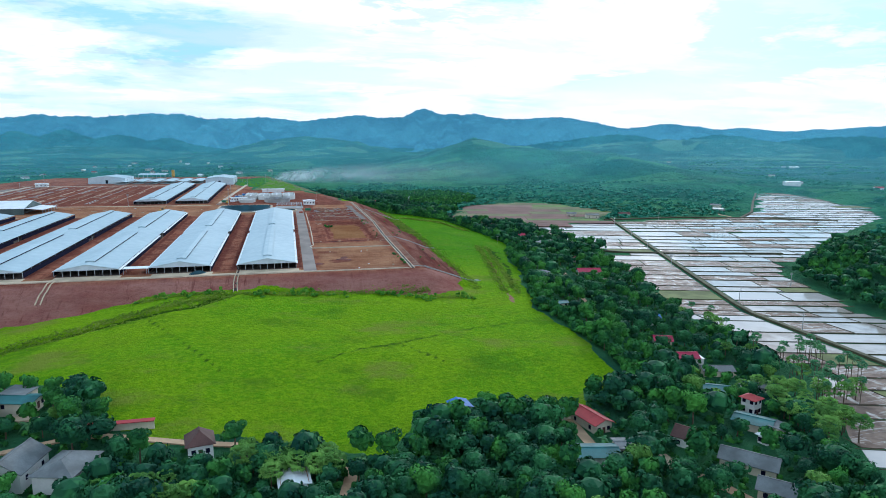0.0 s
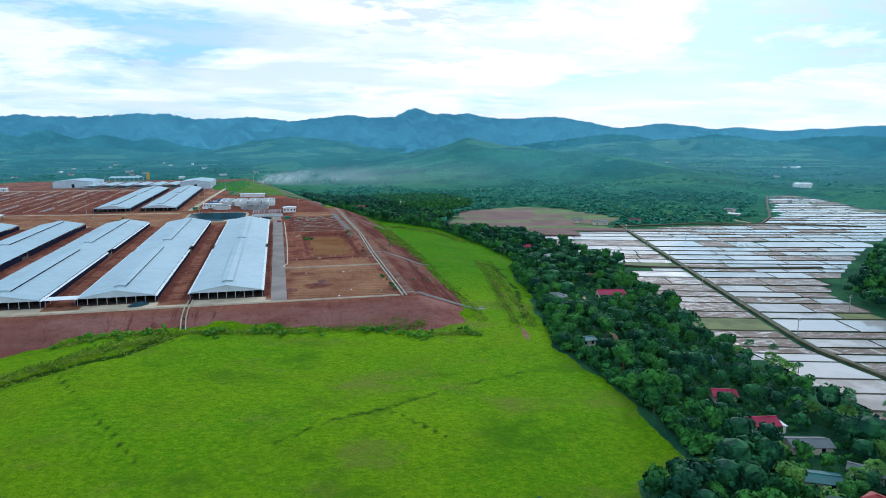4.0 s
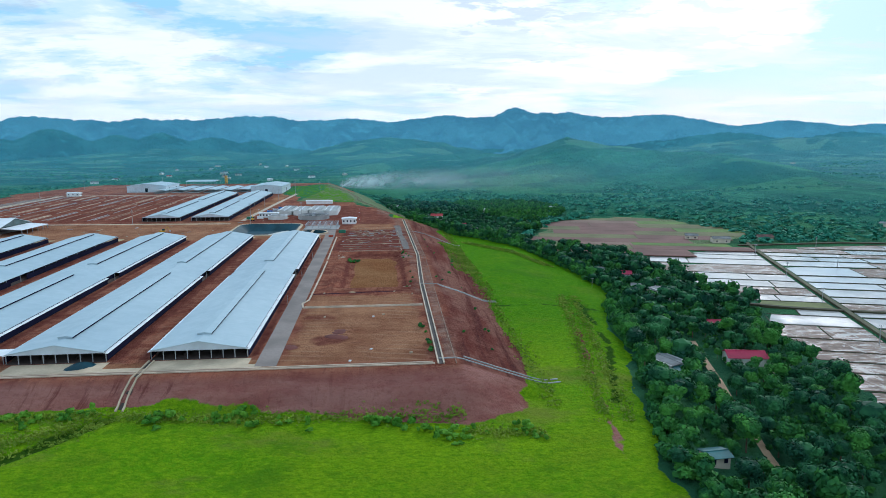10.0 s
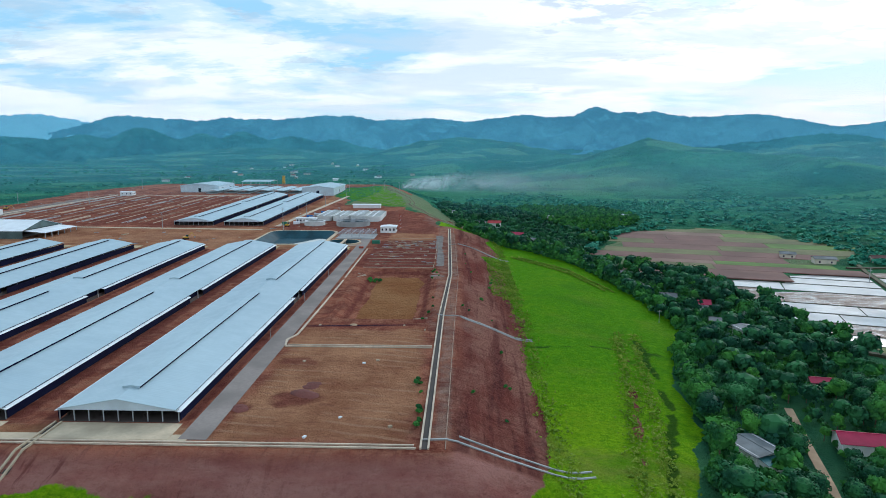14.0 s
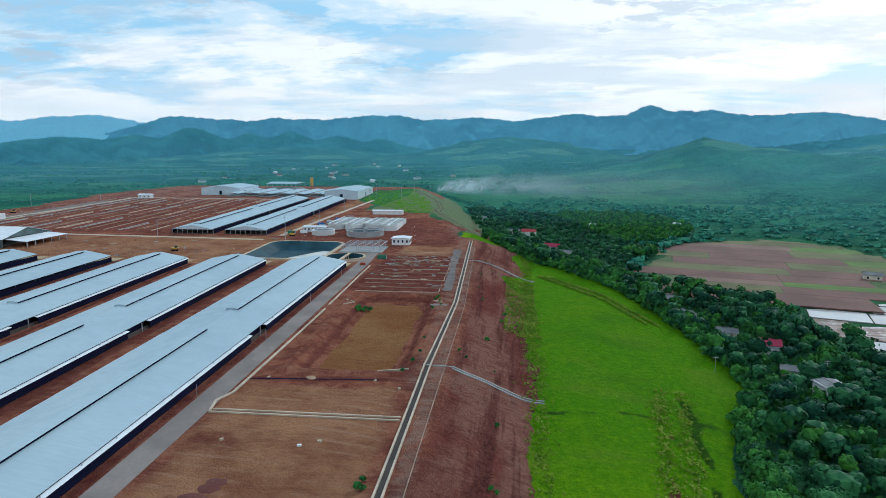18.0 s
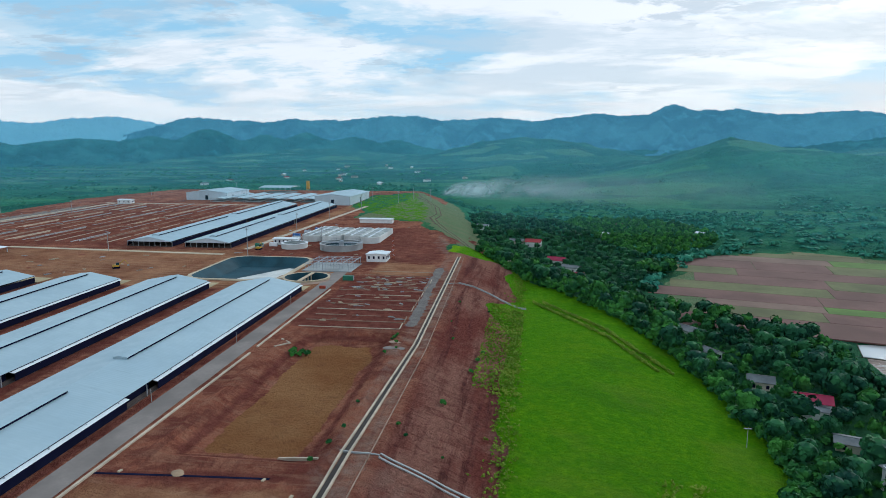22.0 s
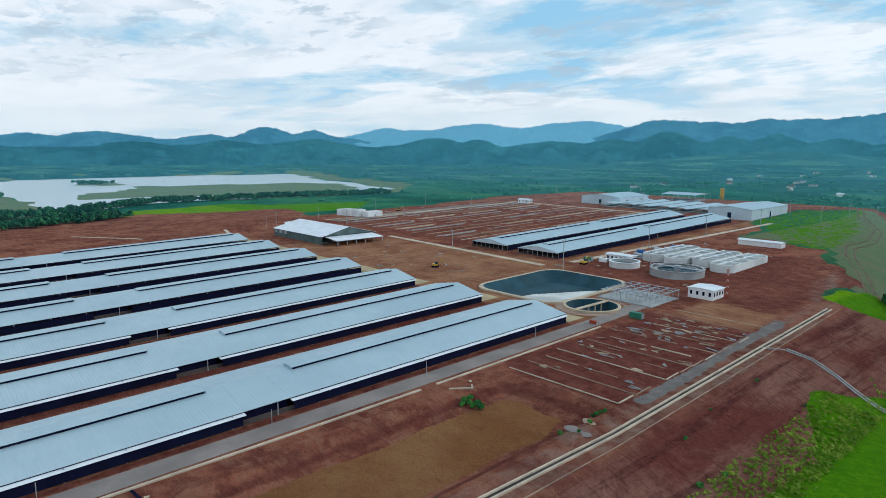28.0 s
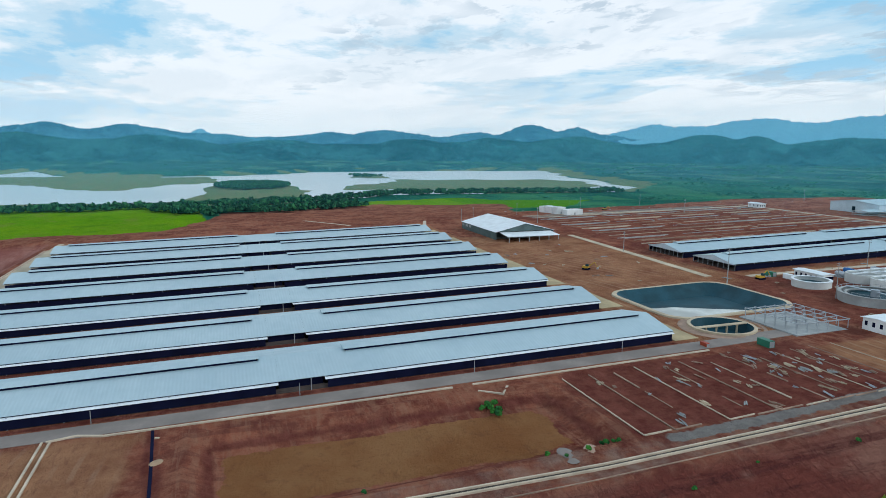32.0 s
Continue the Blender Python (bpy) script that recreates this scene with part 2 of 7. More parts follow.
LEAF_YEL = leaf_mat("yellow_green_leaves", (0.035, 0.130, 0.026), (0.190, 0.390, 0.075))
LEAF_PALM = leaf_mat("palm_fronds", (0.016, 0.100, 0.048), (0.120, 0.310, 0.110))

# pale silty water, with some sky reflection put into its base colour
WATER = Mat("flooded_paddy", 0.06, 0, 0.45)
WATER.color(WATER.mix(WATER.rnd(), WATER.mix(WATER.noise(0.05, 5, 0.6, low=0.36, high=0.62), (0.200, 0.165, 0.140), (0.42, 0.395, 0.37)), (0.48, 0.475, 0.47)))
WATER.bump(WATER.noise(0.6, 3), 0.03, 0.05)
WATER.rough(WATER.math("MULTIPLY", WATER.noise(0.04, 3), 0.14))
WATER = WATER.m
MUD = Mat("wet_mud_paddy", 0.4, 0, 0.5)
_mk = MUD.noise(0.16, 5, 0.6, (0.35, 2.6, 1), 16, 0.55, 0.585, 1.4)
_m2 = MUD.noise(0.13, 5, 0.6, (2.4, 0.4, 1), 16, 0.60, 0.625, 1.0)
_mk = MUD.math("MAXIMUM", _mk, _m2)
MUD.color(MUD.mix(_mk, MUD.mix(MUD.noise(0.3, 5), (0.095, 0.062, 0.046), (0.185, 0.130, 0.100)), (0.36, 0.345, 0.32)))
MUD.rough(MUD.math("SUBTRACT", 0.85, MUD.math("MULTIPLY", _mk, 0.8)))
MUD = MUD.m
BUND = plain("earth_bund", (0.060, 0.062, 0.034), 0.95, 0.4, 0.6)
DYKE = plain("dyke_track", (0.10, 0.10, 0.055), 0.95, 0.4, 0.6)
# reflection of the bright sky is put into the pale base colour
LAKE = Mat("lake_water", 0.28, 0, 0.6)
LAKE.color(LAKE.mix(LAKE.noise(0.004, 3), (0.34, 0.42, 0.45), (0.44, 0.50, 0.52)))
LAKE.bump(LAKE.noise(0.25, 3), 0.02, 0.05)
LAKE = LAKE.m

# mountains far behind the rest: backdrops with haze put in as blue colour and glow
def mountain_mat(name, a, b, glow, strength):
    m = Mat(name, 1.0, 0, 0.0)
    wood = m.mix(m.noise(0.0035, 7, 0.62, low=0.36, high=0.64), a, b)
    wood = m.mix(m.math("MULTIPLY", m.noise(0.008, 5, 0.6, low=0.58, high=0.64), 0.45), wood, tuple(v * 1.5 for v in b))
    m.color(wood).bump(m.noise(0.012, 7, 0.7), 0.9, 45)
    # emission stands in for haze; the slopes themselves give no light
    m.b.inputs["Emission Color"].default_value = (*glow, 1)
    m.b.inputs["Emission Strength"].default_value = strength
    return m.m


MOUNT_FAR = mountain_mat("hazed_far_mountain", (0.05, 0.13, 0.19), (0.06, 0.15, 0.20), (0.125, 0.330, 0.480), 0.85)
MOUNT = mountain_mat("hazed_mountain", (0.008, 0.060, 0.100), (0.050, 0.160, 0.205), (0.066, 0.228, 0.390), 0.46)
MOUNT_NEAR = mountain_mat("hazed_foothill", (0.004, 0.045, 0.055), (0.036, 0.140, 0.140), (0.018, 0.140, 0.230), 0.24)

# the ground: what covers it comes from two vertex layers, broken up by noise
G = Mat("ground", 1.0, 0, 0.03)
z1, z2 = G.attr("cover"), G.attr("wear")
edge = G.math("MULTIPLY", G.math("SUBTRACT", G.noise(0.22, 6, 0.65, low=0.0, high=1.0), 0.5), 0.7)


def cover_of(v, low=0.42, high=0.58):
    return G.ramp(G.math("ADD", v, edge), low, high)


z3, z4 = G.attr("form"), G.attr("land")
z5 = G.attr("tone")
soil_a = G.mix(G.noise(0.030, 8, 0.68, low=0.36, high=0.64), (0.165, 0.041, 0.029), (0.397, 0.144, 0.088))
soil_b = G.mix(G.math("MULTIPLY", G.noise(0.26, 8, 0.75, low=0.40, high=0.62), 0.7), soil_a, (0.409, 0.183, 0.116))
soil = G.mix(G.math("MULTIPLY", G.noise(0.075, 6, 0.65, low=0.48, high=0.62), 0.7), soil_b, (0.155, 0.041, 0.034))
tracks = G.noise(0.16, 5, 0.6, (0.25, 2.2, 1), 38, 0.50, 0.62, 1.2)
soil = G.mix(G.math("MULTIPLY", tracks, 0.35), soil, (0.400, 0.215, 0.140))
tracks2 = G.noise(0.20, 5, 0.6, (2.4, 0.22, 1), -12, 0.52, 0.63, 0.8)
soil = G.mix(G.math("MULTIPLY", tracks2, 0.40), soil, (0.160, 0.055, 0.045))
# packed tan earth with curved wheel marks
sand = G.mix(G.noise(0.05, 7, 0.65, low=0.34, high=0.66), (0.275, 0.118, 0.064), (0.499, 0.262, 0.143))
sand = G.mix(G.math("MULTIPLY", G.noise(0.35, 5, 0.65, (0.5, 1.6, 1), 25, 0.5, 0.7, 0.8), 0.55), sand, (0.216, 0.090, 0.062))
wheel = G.n.new("ShaderNodeTexWave")
wheel.wave_type, wheel.rings_direction = "RINGS", "Z"
wheel.inputs["Scale"].default_value, wheel.inputs["Distortion"].default_value = 0.085, 5.0
wheel.inputs["Detail"].default_value, wheel.inputs["Detail Scale"].default_value = 3.0, 0.35
G.l.new(G.pos((1.0, 0.8, 1.0), 20), wheel.inputs["Vector"])
ruts = G.math("MULTIPLY", G.ramp(wheel.outputs["Fac"], 0.72, 0.97), G.noise(0.035, 4, 0.6, low=0.46, high=0.60))
sand = G.mix(G.math("MULTIPLY", ruts, 0.55), sand, (0.50, 0.31, 0.20))
soil = G.mix(G.math("MULTIPLY", cover_of(z2[0], 0.2, 0.95), 0.9), soil, sand)
# washed banks: runnels down the slope, rows along it
run_e = G.noise(0.50, 5, 0.65, (0.10, 1.0, 1), 3, 0.50, 0.66, 0.5)
row_e = G.noise(0.26, 5, 0.6, (1.0, 0.06, 1), 0, 0.48, 0.62, 0.4)
clods = G.noise(0.70, 6, 0.75, (1.0, 0.40, 1), 20, 0.52, 0.60, 0.6)
run_s = G.noise(0.42, 5, 0.65, (1.0, 0.10, 0.1), 0, 0.55, 0.68, 0.5)
bank = G.mix(G.noise(0.045, 6, 0.65, (1.6, 0.5, 1), 0, 0.38, 0.62), (0.213, 0.062, 0.048), (0.334, 0.153, 0.114))
bank = G.mix(G.math("MULTIPLY", run_e, 0.55), bank, (0.176, 0.054, 0.046))
bank = G.mix(G.math("MULTIPLY", row_e, 0.75), bank, (0.143, 0.044, 0.039))
bank = G.mix(G.math("MULTIPLY", clods, G.math("MULTIPLY", row_e, 0.6)), bank, (0.091, 0.031, 0.029))
bank = G.mix(G.math("MULTIPLY", G.noise(0.05, 5, 0.6, low=0.56, high=0.70), 0.5), bank, (0.370, 0.218, 0.169))
soil = G.mix(z3[0], soil, bank)
south = G.mix(G.noise(0.04, 6, 0.65, (0.6, 1.6, 1.6), 0, 0.36, 0.64), (0.319, 0.118, 0.100), (0.460, 0.230, 0.195))
south = G.mix(G.math("MULTIPLY", G.noise(0.5, 6, 0.7, low=0.48, high=0.66), 0.35), south, (0.175, 0.052, 0.044))
soil = G.mix(G.math("MULTIPLY", z3[1], 0.85), soil, south)
soil = G.mix(G.math("MULTIPLY", z3[1], G.math("MULTIPLY", run_s, G.math("MULTIPLY", G.noise(0.02, 3, 0.5, low=0.46, high=0.62), 0.6))), soil, (0.115, 0.026, 0.022))
# dark red cut faces and strips beside the barns, and grey silt along the crest and the drains
cut = G.mix(G.noise(0.25, 6, 0.7), (0.120, 0.030, 0.024), (0.245, 0.080, 0.062))
soil = G.mix(G.math("MULTIPLY", cover_of(z5[0], 0.25, 0.8), 0.85), soil, cut)
silt = G.mix(G.noise(0.22, 6, 0.7), (0.225, 0.150, 0.120), (0.375, 0.285, 0.235))
soil = G.mix(G.math("MULTIPLY", cover_of(z5[1], 0.2, 0.9), 0.75), soil, silt)
gr_a = G.mix(z3[2], G.mix(G.noise(0.016, 5, 0.6, low=0.35, high=0.65), (0.235, 0.430, 0.005), (0.115, 0.350, 0.004)), (0.070, 0.248, 0.003))
gr_b = G.mix(G.math("MULTIPLY", G.noise(0.40, 7, 0.75, low=0.35, high=0.7), 0.75), gr_a, G.mix(z3[2], (0.330, 0.520, 0.010), (0.175, 0.395, 0.004)))
grass = G.mix(G.math("MULTIPLY", G.noise(0.045, 7, 0.7, (1, 2.0, 1), 25, 0.46, 0.68), 0.40), gr_b, G.mix(z3[2], (0.205, 0.275, 0.018), (0.190, 0.330, 0.006)))
grass = G.mix(G.math("MULTIPLY", G.noise(0.62, 6, 0.8, (0.8, 1.5, 1), 10, 0.42, 0.68, 0.5), 0.75), grass, G.mix(z3[2], (0.066, 0.215, 0.004), (0.046, 0.200, 0.003)))
grass = G.mix(G.math("MULTIPLY", G.noise(0.030, 6, 0.7, (1, 1.4, 1), -35, 0.53, 0.66), 0.60), grass, (0.060, 0.190, 0.008))
clump = G.noise(0.95, 5, 0.8, (1, 1.3, 1), 40, 0.45, 0.62, 0.8)
grass = G.mix(G.math("MULTIPLY", clump, 0.45), grass, G.mix(z3[2], (0.090, 0.270, 0.004), (0.055, 0.230, 0.003)))
grass = G.mix(G.math("MULTIPLY", G.noise(0.022, 6, 0.65, (1, 1.7, 1), 15, 0.52, 0.68), G.math("SUBTRACT", 0.7, G.math("MULTIPLY", z3[2], 0.5))), grass, (0.230, 0.260, 0.045))
grass = G.mix(G.math("MULTIPLY", cover_of(z5[2], 0.3, 0.7), 0.85), grass, (0.022, 0.075, 0.010))
def cells(scale, stretch=(1, 1, 1), rot=0.0, smoothness=0.0):
    """Voronoi cells over the ground: a random value and the distance within each."""
    v = G.n.new("ShaderNodeTexVoronoi")
    v.inputs["Scale"].default_value = scale
    if smoothness:
        v.feature = "SMOOTH_F1"
        v.inputs["Smoothness"].default_value = smoothness
    G.l.new(G.pos(stretch, rot), v.inputs["Vector"])
    q = G.n.new("ShaderNodeSeparateColor")
    G.l.new(v.outputs["Color"], q.inputs[0])
    return q.outputs[0], v.outputs["Distance"]


tree_tone, tree_dist = cells(0.13)
plot_tone, plot_dist = cells(0.0062, (1.0, 2.2, 1.0), 12)
wood_n = G.mix(G.noise(0.03, 6, 0.6), (0.021, 0.095, 0.055), (0.059, 0.200, 0.084))
# middle-distance woods: some haze put in as a brighter teal
wood_f = G.mix(G.noise(0.0075, 7, 0.65, low=0.36, high=0.64), (0.009, 0.112, 0.078), (0.050, 0.255, 0.125))
wood_f = G.mix(G.math("MULTIPLY", tree_tone, 0.55), wood_f, (0.014, 0.130, 0.088))
wood_f = G.mix(G.math("MULTIPLY", G.ramp(plot_tone, 0.76, 0.80), 0.45), wood_f, (0.080, 0.290, 0.115))
wood_f = G.mix(G.math("MULTIPLY", G.noise(0.004, 5, 0.6, low=0.57, high=0.63), 0.55), wood_f, (0.007, 0.085, 0.070))
# far woods: distance haze put into a bluer base colour
wood_haze = G.mix(G.noise(0.006, 7, 0.65, low=0.36, high=0.64), (0.012, 0.108, 0.120), (0.042, 0.180, 0.168))
wood_haze = G.mix(G.math("MULTIPLY", tree_tone, 0.5), wood_haze, (0.018, 0.118, 0.128))
wood_haze = G.mix(G.math("MULTIPLY", G.ramp(plot_tone, 0.84, 0.88), 0.45), wood_haze, (0.150, 0.300, 0.200))
wood_haze = G.mix(G.math("MULTIPLY", G.ramp(plot_tone, 0.22, 0.18), 0.7), wood_haze, (0.012, 0.095, 0.108))
wood_haze = G.mix(G.math("MULTIPLY", G.noise(0.010, 5, 0.6, (1, 4.0, 1), 8, 0.60, 0.64), 0.5), wood_haze, (0.21, 0.36, 0.29))
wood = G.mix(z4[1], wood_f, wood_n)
wood = G.mix(z4[0], wood, wood_haze)
dry = G.mix(G.noise(0.018, 5, 0.6, (0.5, 3.2, 1), -16, 0.42, 0.58), (0.185, 0.235, 0.125), (0.135, 0.235, 0.115))
dry = G.mix(G.math("MULTIPLY", G.noise(0.4, 6, 0.65), 0.45), dry, (0.24, 0.22, 0.14))
gravel = G.mix(G.noise(0.3, 5, 0.6), (0.22, 0.20, 0.19), (0.30, 0.28, 0.26))
wet = G.mix(G.noise(0.05, 6, 0.65), (0.270, 0.115, 0.046), (0.360, 0.180, 0.080))
wet = G.mix(G.math("MULTIPLY", G.noise(0.30, 6, 0.7, low=0.52, high=0.66), 0.35), wet, (0.170, 0.072, 0.040))
c = wood
c = G.mix(cover_of(z1[2]), c, dry)
c = G.mix(cover_of(z1[1]), c, grass)
c = G.mix(cover_of(z1[0]), c, soil)
c = G.mix(cover_of(z2[2]), c, wet)
c = G.mix(cover_of(z2[1]), c, gravel)
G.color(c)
relief = G.math("ADD", G.noise(0.5, 7, 0.7), G.math("MULTIPLY", G.noise(1.3, 4, 0.7), 0.6))
relief = G.math("SUBTRACT", relief, G.math("MULTIPLY", run_e, G.math("MULTIPLY", z3[0], 1.3)))
relief = G.math("SUBTRACT", relief, G.math("MULTIPLY", clods, G.math("MULTIPLY", z3[0], 0.9)))
bare = G.math("MAXIMUM", G.math("MAXIMUM", z1[0], z1[1]), z1[2])
canopy = G.math("MULTIPLY", G.math("SUBTRACT", 1.0, z4[1]), G.math("SUBTRACT", 1.0, bare))
relief = G.math("SUBTRACT", relief, G.math("MULTIPLY", tree_dist, G.math("MULTIPLY", canopy, 6.0)))
relief = G.math("ADD", relief, G.math("MULTIPLY", G.noise(0.05, 6, 0.65), G.math("MULTIPLY", canopy, 10.0)))
G.bump(relief, 0.9, 0.9)
GROUND = G.m

# ---- mesh helpers ----
class MB:
    """Collects boxes, quads and rods into one mesh."""

    def __init__(self):
        self.v, self.f = [], []

    def poly(self, *pts):
        n = len(self.v)
        self.v += [tuple(p) for p in pts]
        self.f.append(tuple(range(n, n + len(pts))))
        return self

    def box(self, x0, x1, y0, y1, z0, z1):
        n = len(self.v)
        self.v += [(x, y, z) for z in (z0, z1) for x, y in ((x0, y0), (x1, y0), (x1, y1), (x0, y1))]
        self.f += [tuple(n + i for i in q) for q in ((3, 2, 1, 0), (4, 5, 6, 7), (0, 1, 5, 4), (1, 2, 6, 5), (2, 3, 7, 6), (3, 0, 4, 7))]
        return self

    def slab(self, pts, thick):
        """A sheet through the points (in order round it) with thickness downwards."""
        n, k = len(self.v), len(pts)
        self.v += [tuple(p) for p in pts] + [(p[0], p[1], p[2] - thick) for p in pts]
        self.f.append(tuple(range(n, n + k)))
        self.f.append(tuple(range(n + 2 * k - 1, n + k - 1, -1)))
        self.f += [(n + i, n + k + i, n + k + (i + 1) % k, n + (i + 1) % k) for i in range(k)]
        return self

    def rod(self, a, b, r0, r1=None, sides=6):
        a, b = Vector(a), Vector(b)
        r1 = r0 if r1 is None else r1
        w = (b - a).normalized()
        u = w.orthogonal().normalized()
        s = w.cross(u)
        n = len(self.v)
        for p, r in ((a, r0), (b, r1)):
            self.v += [tuple(p + (u * math.cos(k * 2 * math.pi / sides) + s * math.sin(k * 2 * math.pi / sides)) * r) for k in range(sides)]
        self.f += [(n + k, n + (k + 1) % sides, n + sides + (k + 1) % sides, n + sides + k) for k in range(sides)]
        self.f += [tuple(range(n + sides - 1, n - 1, -1)), tuple(range(n + sides, n + 2 * sides))]
        return self

    def ring(self, cx, cy, z0, z1, r0, r1, sides=40):
        """A round wall from radius r0 to r1."""
        n = len(self.v)
        for k in range(sides):
            c, s = math.cos(k * 2 * math.pi / sides), math.sin(k * 2 * math.pi / sides)
            self.v += [(cx + c * r, cy + s * r, z) for r, z in ((r0, z0), (r1, z0), (r1, z1), (r0, z1))]
        for k in range(sides):
            a, b = n + 4 * k, n + 4 * ((k + 1) % sides)
            self.f += [(a + i, b + i, b + (i + 1) % 4, a + (i + 1) % 4) for i in range(4)]
        return self

    def disc(self, cx, cy, z, r, sides=40):
        return self.poly(*[(cx + r * math.cos(k * 2 * math.pi / sides), cy + r * math.sin(k * 2 * math.pi / sides), z) for k in range(sides)])

    def strip(self, pts, width, z0, z1, up=None):
        """A bar of square section along a line of points; z0, z1 above up(x, y)."""
        pts = [Vector((p[0], p[1])) for p in pts]
        rows = []
        for i, p in enumerate(pts):
            d = (pts[min(i + 1, len(pts) - 1)] - pts[max(i - 1, 0)]).normalized()
            q = Vector((-d.y, d.x)) * width / 2
            g = up(p.x, p.y) if up else 0
            rows.append([(p.x - q.x, p.y - q.y, g + z0), (p.x + q.x, p.y + q.y, g + z0), (p.x + q.x, p.y + q.y, g + z1), (p.x - q.x, p.y - q.y, g + z1)])
        n = len(self.v)
        for r in rows:
            self.v += r
        for i in range(len(rows) - 1):
            a, b = n + 4 * i, n + 4 * i + 4
            self.f += [(a + k, a + (k + 1) % 4, b + (k + 1) % 4, b + k) for k in range(4)]
        self.f += [(n + 3, n + 2, n + 1, n), tuple(n + 4 * (len(rows) - 1) + k for k in range(4))]
        return self

    def mesh(self, name, mat):
        me = bpy.data.meshes.new(name)
        me.from_pydata(self.v, [], self.f)
        if mat:
            me.materials.append(mat)
        me.update()
        return me


def part(name, mb, mat, parent=None, label=""):
    """Links a mesh builder or a mesh as one object under a thing or a part."""
    ob = new(name, mb.mesh(name, mat) if isinstance(mb, MB) else mb)
    if parent:
        ob.parent = parent
    return tagged(ob, label)


def thing(name, x, y, z, label, category, group="", kind="", turn=0.0):
    ob = new(name)
    ob.empty_display_size = 0.5
    ob.matrix_world = pose(x, y, z, 0, 0, turn)
    return tagged(ob, label, category, group, kind)


def mesh_np(name, verts, faces, mat, smooth=False):
    """A mesh from arrays; all faces with the same number of corners."""
    me = bpy.data.meshes.new(name)
    k = faces.shape[1]
    me.vertices.add(len(verts))
    me.vertices.foreach_set("co", np.asarray(verts, np.float32).ravel())
    me.loops.add(faces.size)
    me.loops.foreach_set("vertex_index", faces.astype(np.int32).ravel())
    me.polygons.add(len(faces))
    me.polygons.foreach_set("loop_start", np.arange(0, faces.size, k, dtype=np.int32))
    me.polygons.foreach_set("use_smooth", np.full(len(faces), smooth))
    me.update(calc_edges=True)
    if mat:
        me.materials.append(mat)
    return me


def quads(n, m):
    """Faces of a grid of n rows and m columns."""
    i = np.arange(n * m).reshape(n, m)
    return np.stack([i[:-1, :-1], i[:-1, 1:], i[1:, 1:], i[1:, :-1]], -1).reshape(-1, 4)


# ---- the lie of the land ----
def smooth(a, b, v):
    t = np.clip((v - a) / (b - a), 0, 1)
    return t * t * (3 - 2 * t)


def outside(pts, X, Y):
    """Signed distance to a polygon, negative inside."""
    X, Y = np.asarray(X, float), np.asarray(Y, float)
    best, inside = np.full(X.shape, 1e9), np.zeros(X.shape, bool)
    for (ax, ay), (bx, by) in zip(pts, pts[1:] + pts[:1]):
        ex, ey = bx - ax, by - ay
        t = np.clip(((X - ax) * ex + (Y - ay) * ey) / (ex * ex + ey * ey), 0, 1)
        best = np.minimum(best, np.hypot(X - ax - t * ex, Y - ay - t * ey))
        if ey:
            inside ^= ((ay > Y) != (by > Y)) & (X < ax + (Y - ay) * ex / ey)
    return np.where(inside, -best, best)


def near_line(pts, X, Y):
    best = np.full(np.shape(X), 1e9)
    for (ax, ay), (bx, by) in zip(pts, pts[1:]):
        ex, ey = bx - ax, by - ay
        t = np.clip(((X - ax) * ex + (Y - ay) * ey) / (ex * ex + ey * ey), 0, 1)
        best = np.minimum(best, np.hypot(X - ax - t * ex, Y - ay - t * ey))
    return best


_r = np.random.RandomState(5)
_WAVES = [(_r.uniform(0, 2 * math.pi), _r.uniform(0, 6.28), _r.uniform(0.7, 1.4)) for _ in range(14)]


def wavy(X, Y, size):
    """A cheap smooth noise between about -1 and 1."""
    s = 0
    for a, ph, k in _WAVES:
        s = s + np.sin((X * math.cos(a) + Y * math.sin(a)) * 6.28 * k / size + ph)
    return s / 5.0


PLATEAU = [(70, 339), (71, 430), (72, 520), (70, 600), (66, 686), (42, 760), (12, 880), (-12, 1007), (-30, 1090), (-330, 1100), (-480, 900), (-660, 760), (-720, 120), (-345, 120), (-338, 338), (-200, 338)]
FIELD = [(-140, 252), (-61, 217), (-50, 193), (-37, 182), (-19, 186), (12, 175), (26, 170), (38, 195), (60, 200), (88, 185), (101, 203), (121, 202), (121, 240), (120, 270), (118, 298), (125, 324), (134, 356), (144, 384), (147, 416), (155, 452), (170, 482), (165, 524), (157, 561), (147, 583), (138, 602), (121, 642), (103, 668), (84, 703), (66, 736), (60, 700), (66, 500), (66, 350), (-300, 330), (-300, 300)]
PADDY = [(143, 130), (156, 158), (186, 206), (188, 254), (187, 303), (194, 330), (207, 349), (213, 399), (226, 442), (240, 470), (232, 520), (228, 600), (236, 622), (330, 650), (500, 655), (560, 700), (770, 960), (830, 930), (760, 700), (680, 600), (470, 470), (330, 360), (300, 262), (330, 150), (330, 40), (180, 40)]
DRY = [(172, 657), (186, 729), (235, 812), (304, 850), (360, 820), (372, 700), (330, 652), (236, 622), (182, 640)]
LAKE_SHORE = [(-700, 60), (-668, 200), (-655, 380), (-672, 540), (-780, 680), (-752, 930), (-735, 1060), (-900, 1250), (-1250, 1320), (-1740, 1470), (-1820, 1200), (-1850, 774), (-1675, 490), (-1640, 300), (-1700, 100), (-2100, -100), (-1300, -250)]
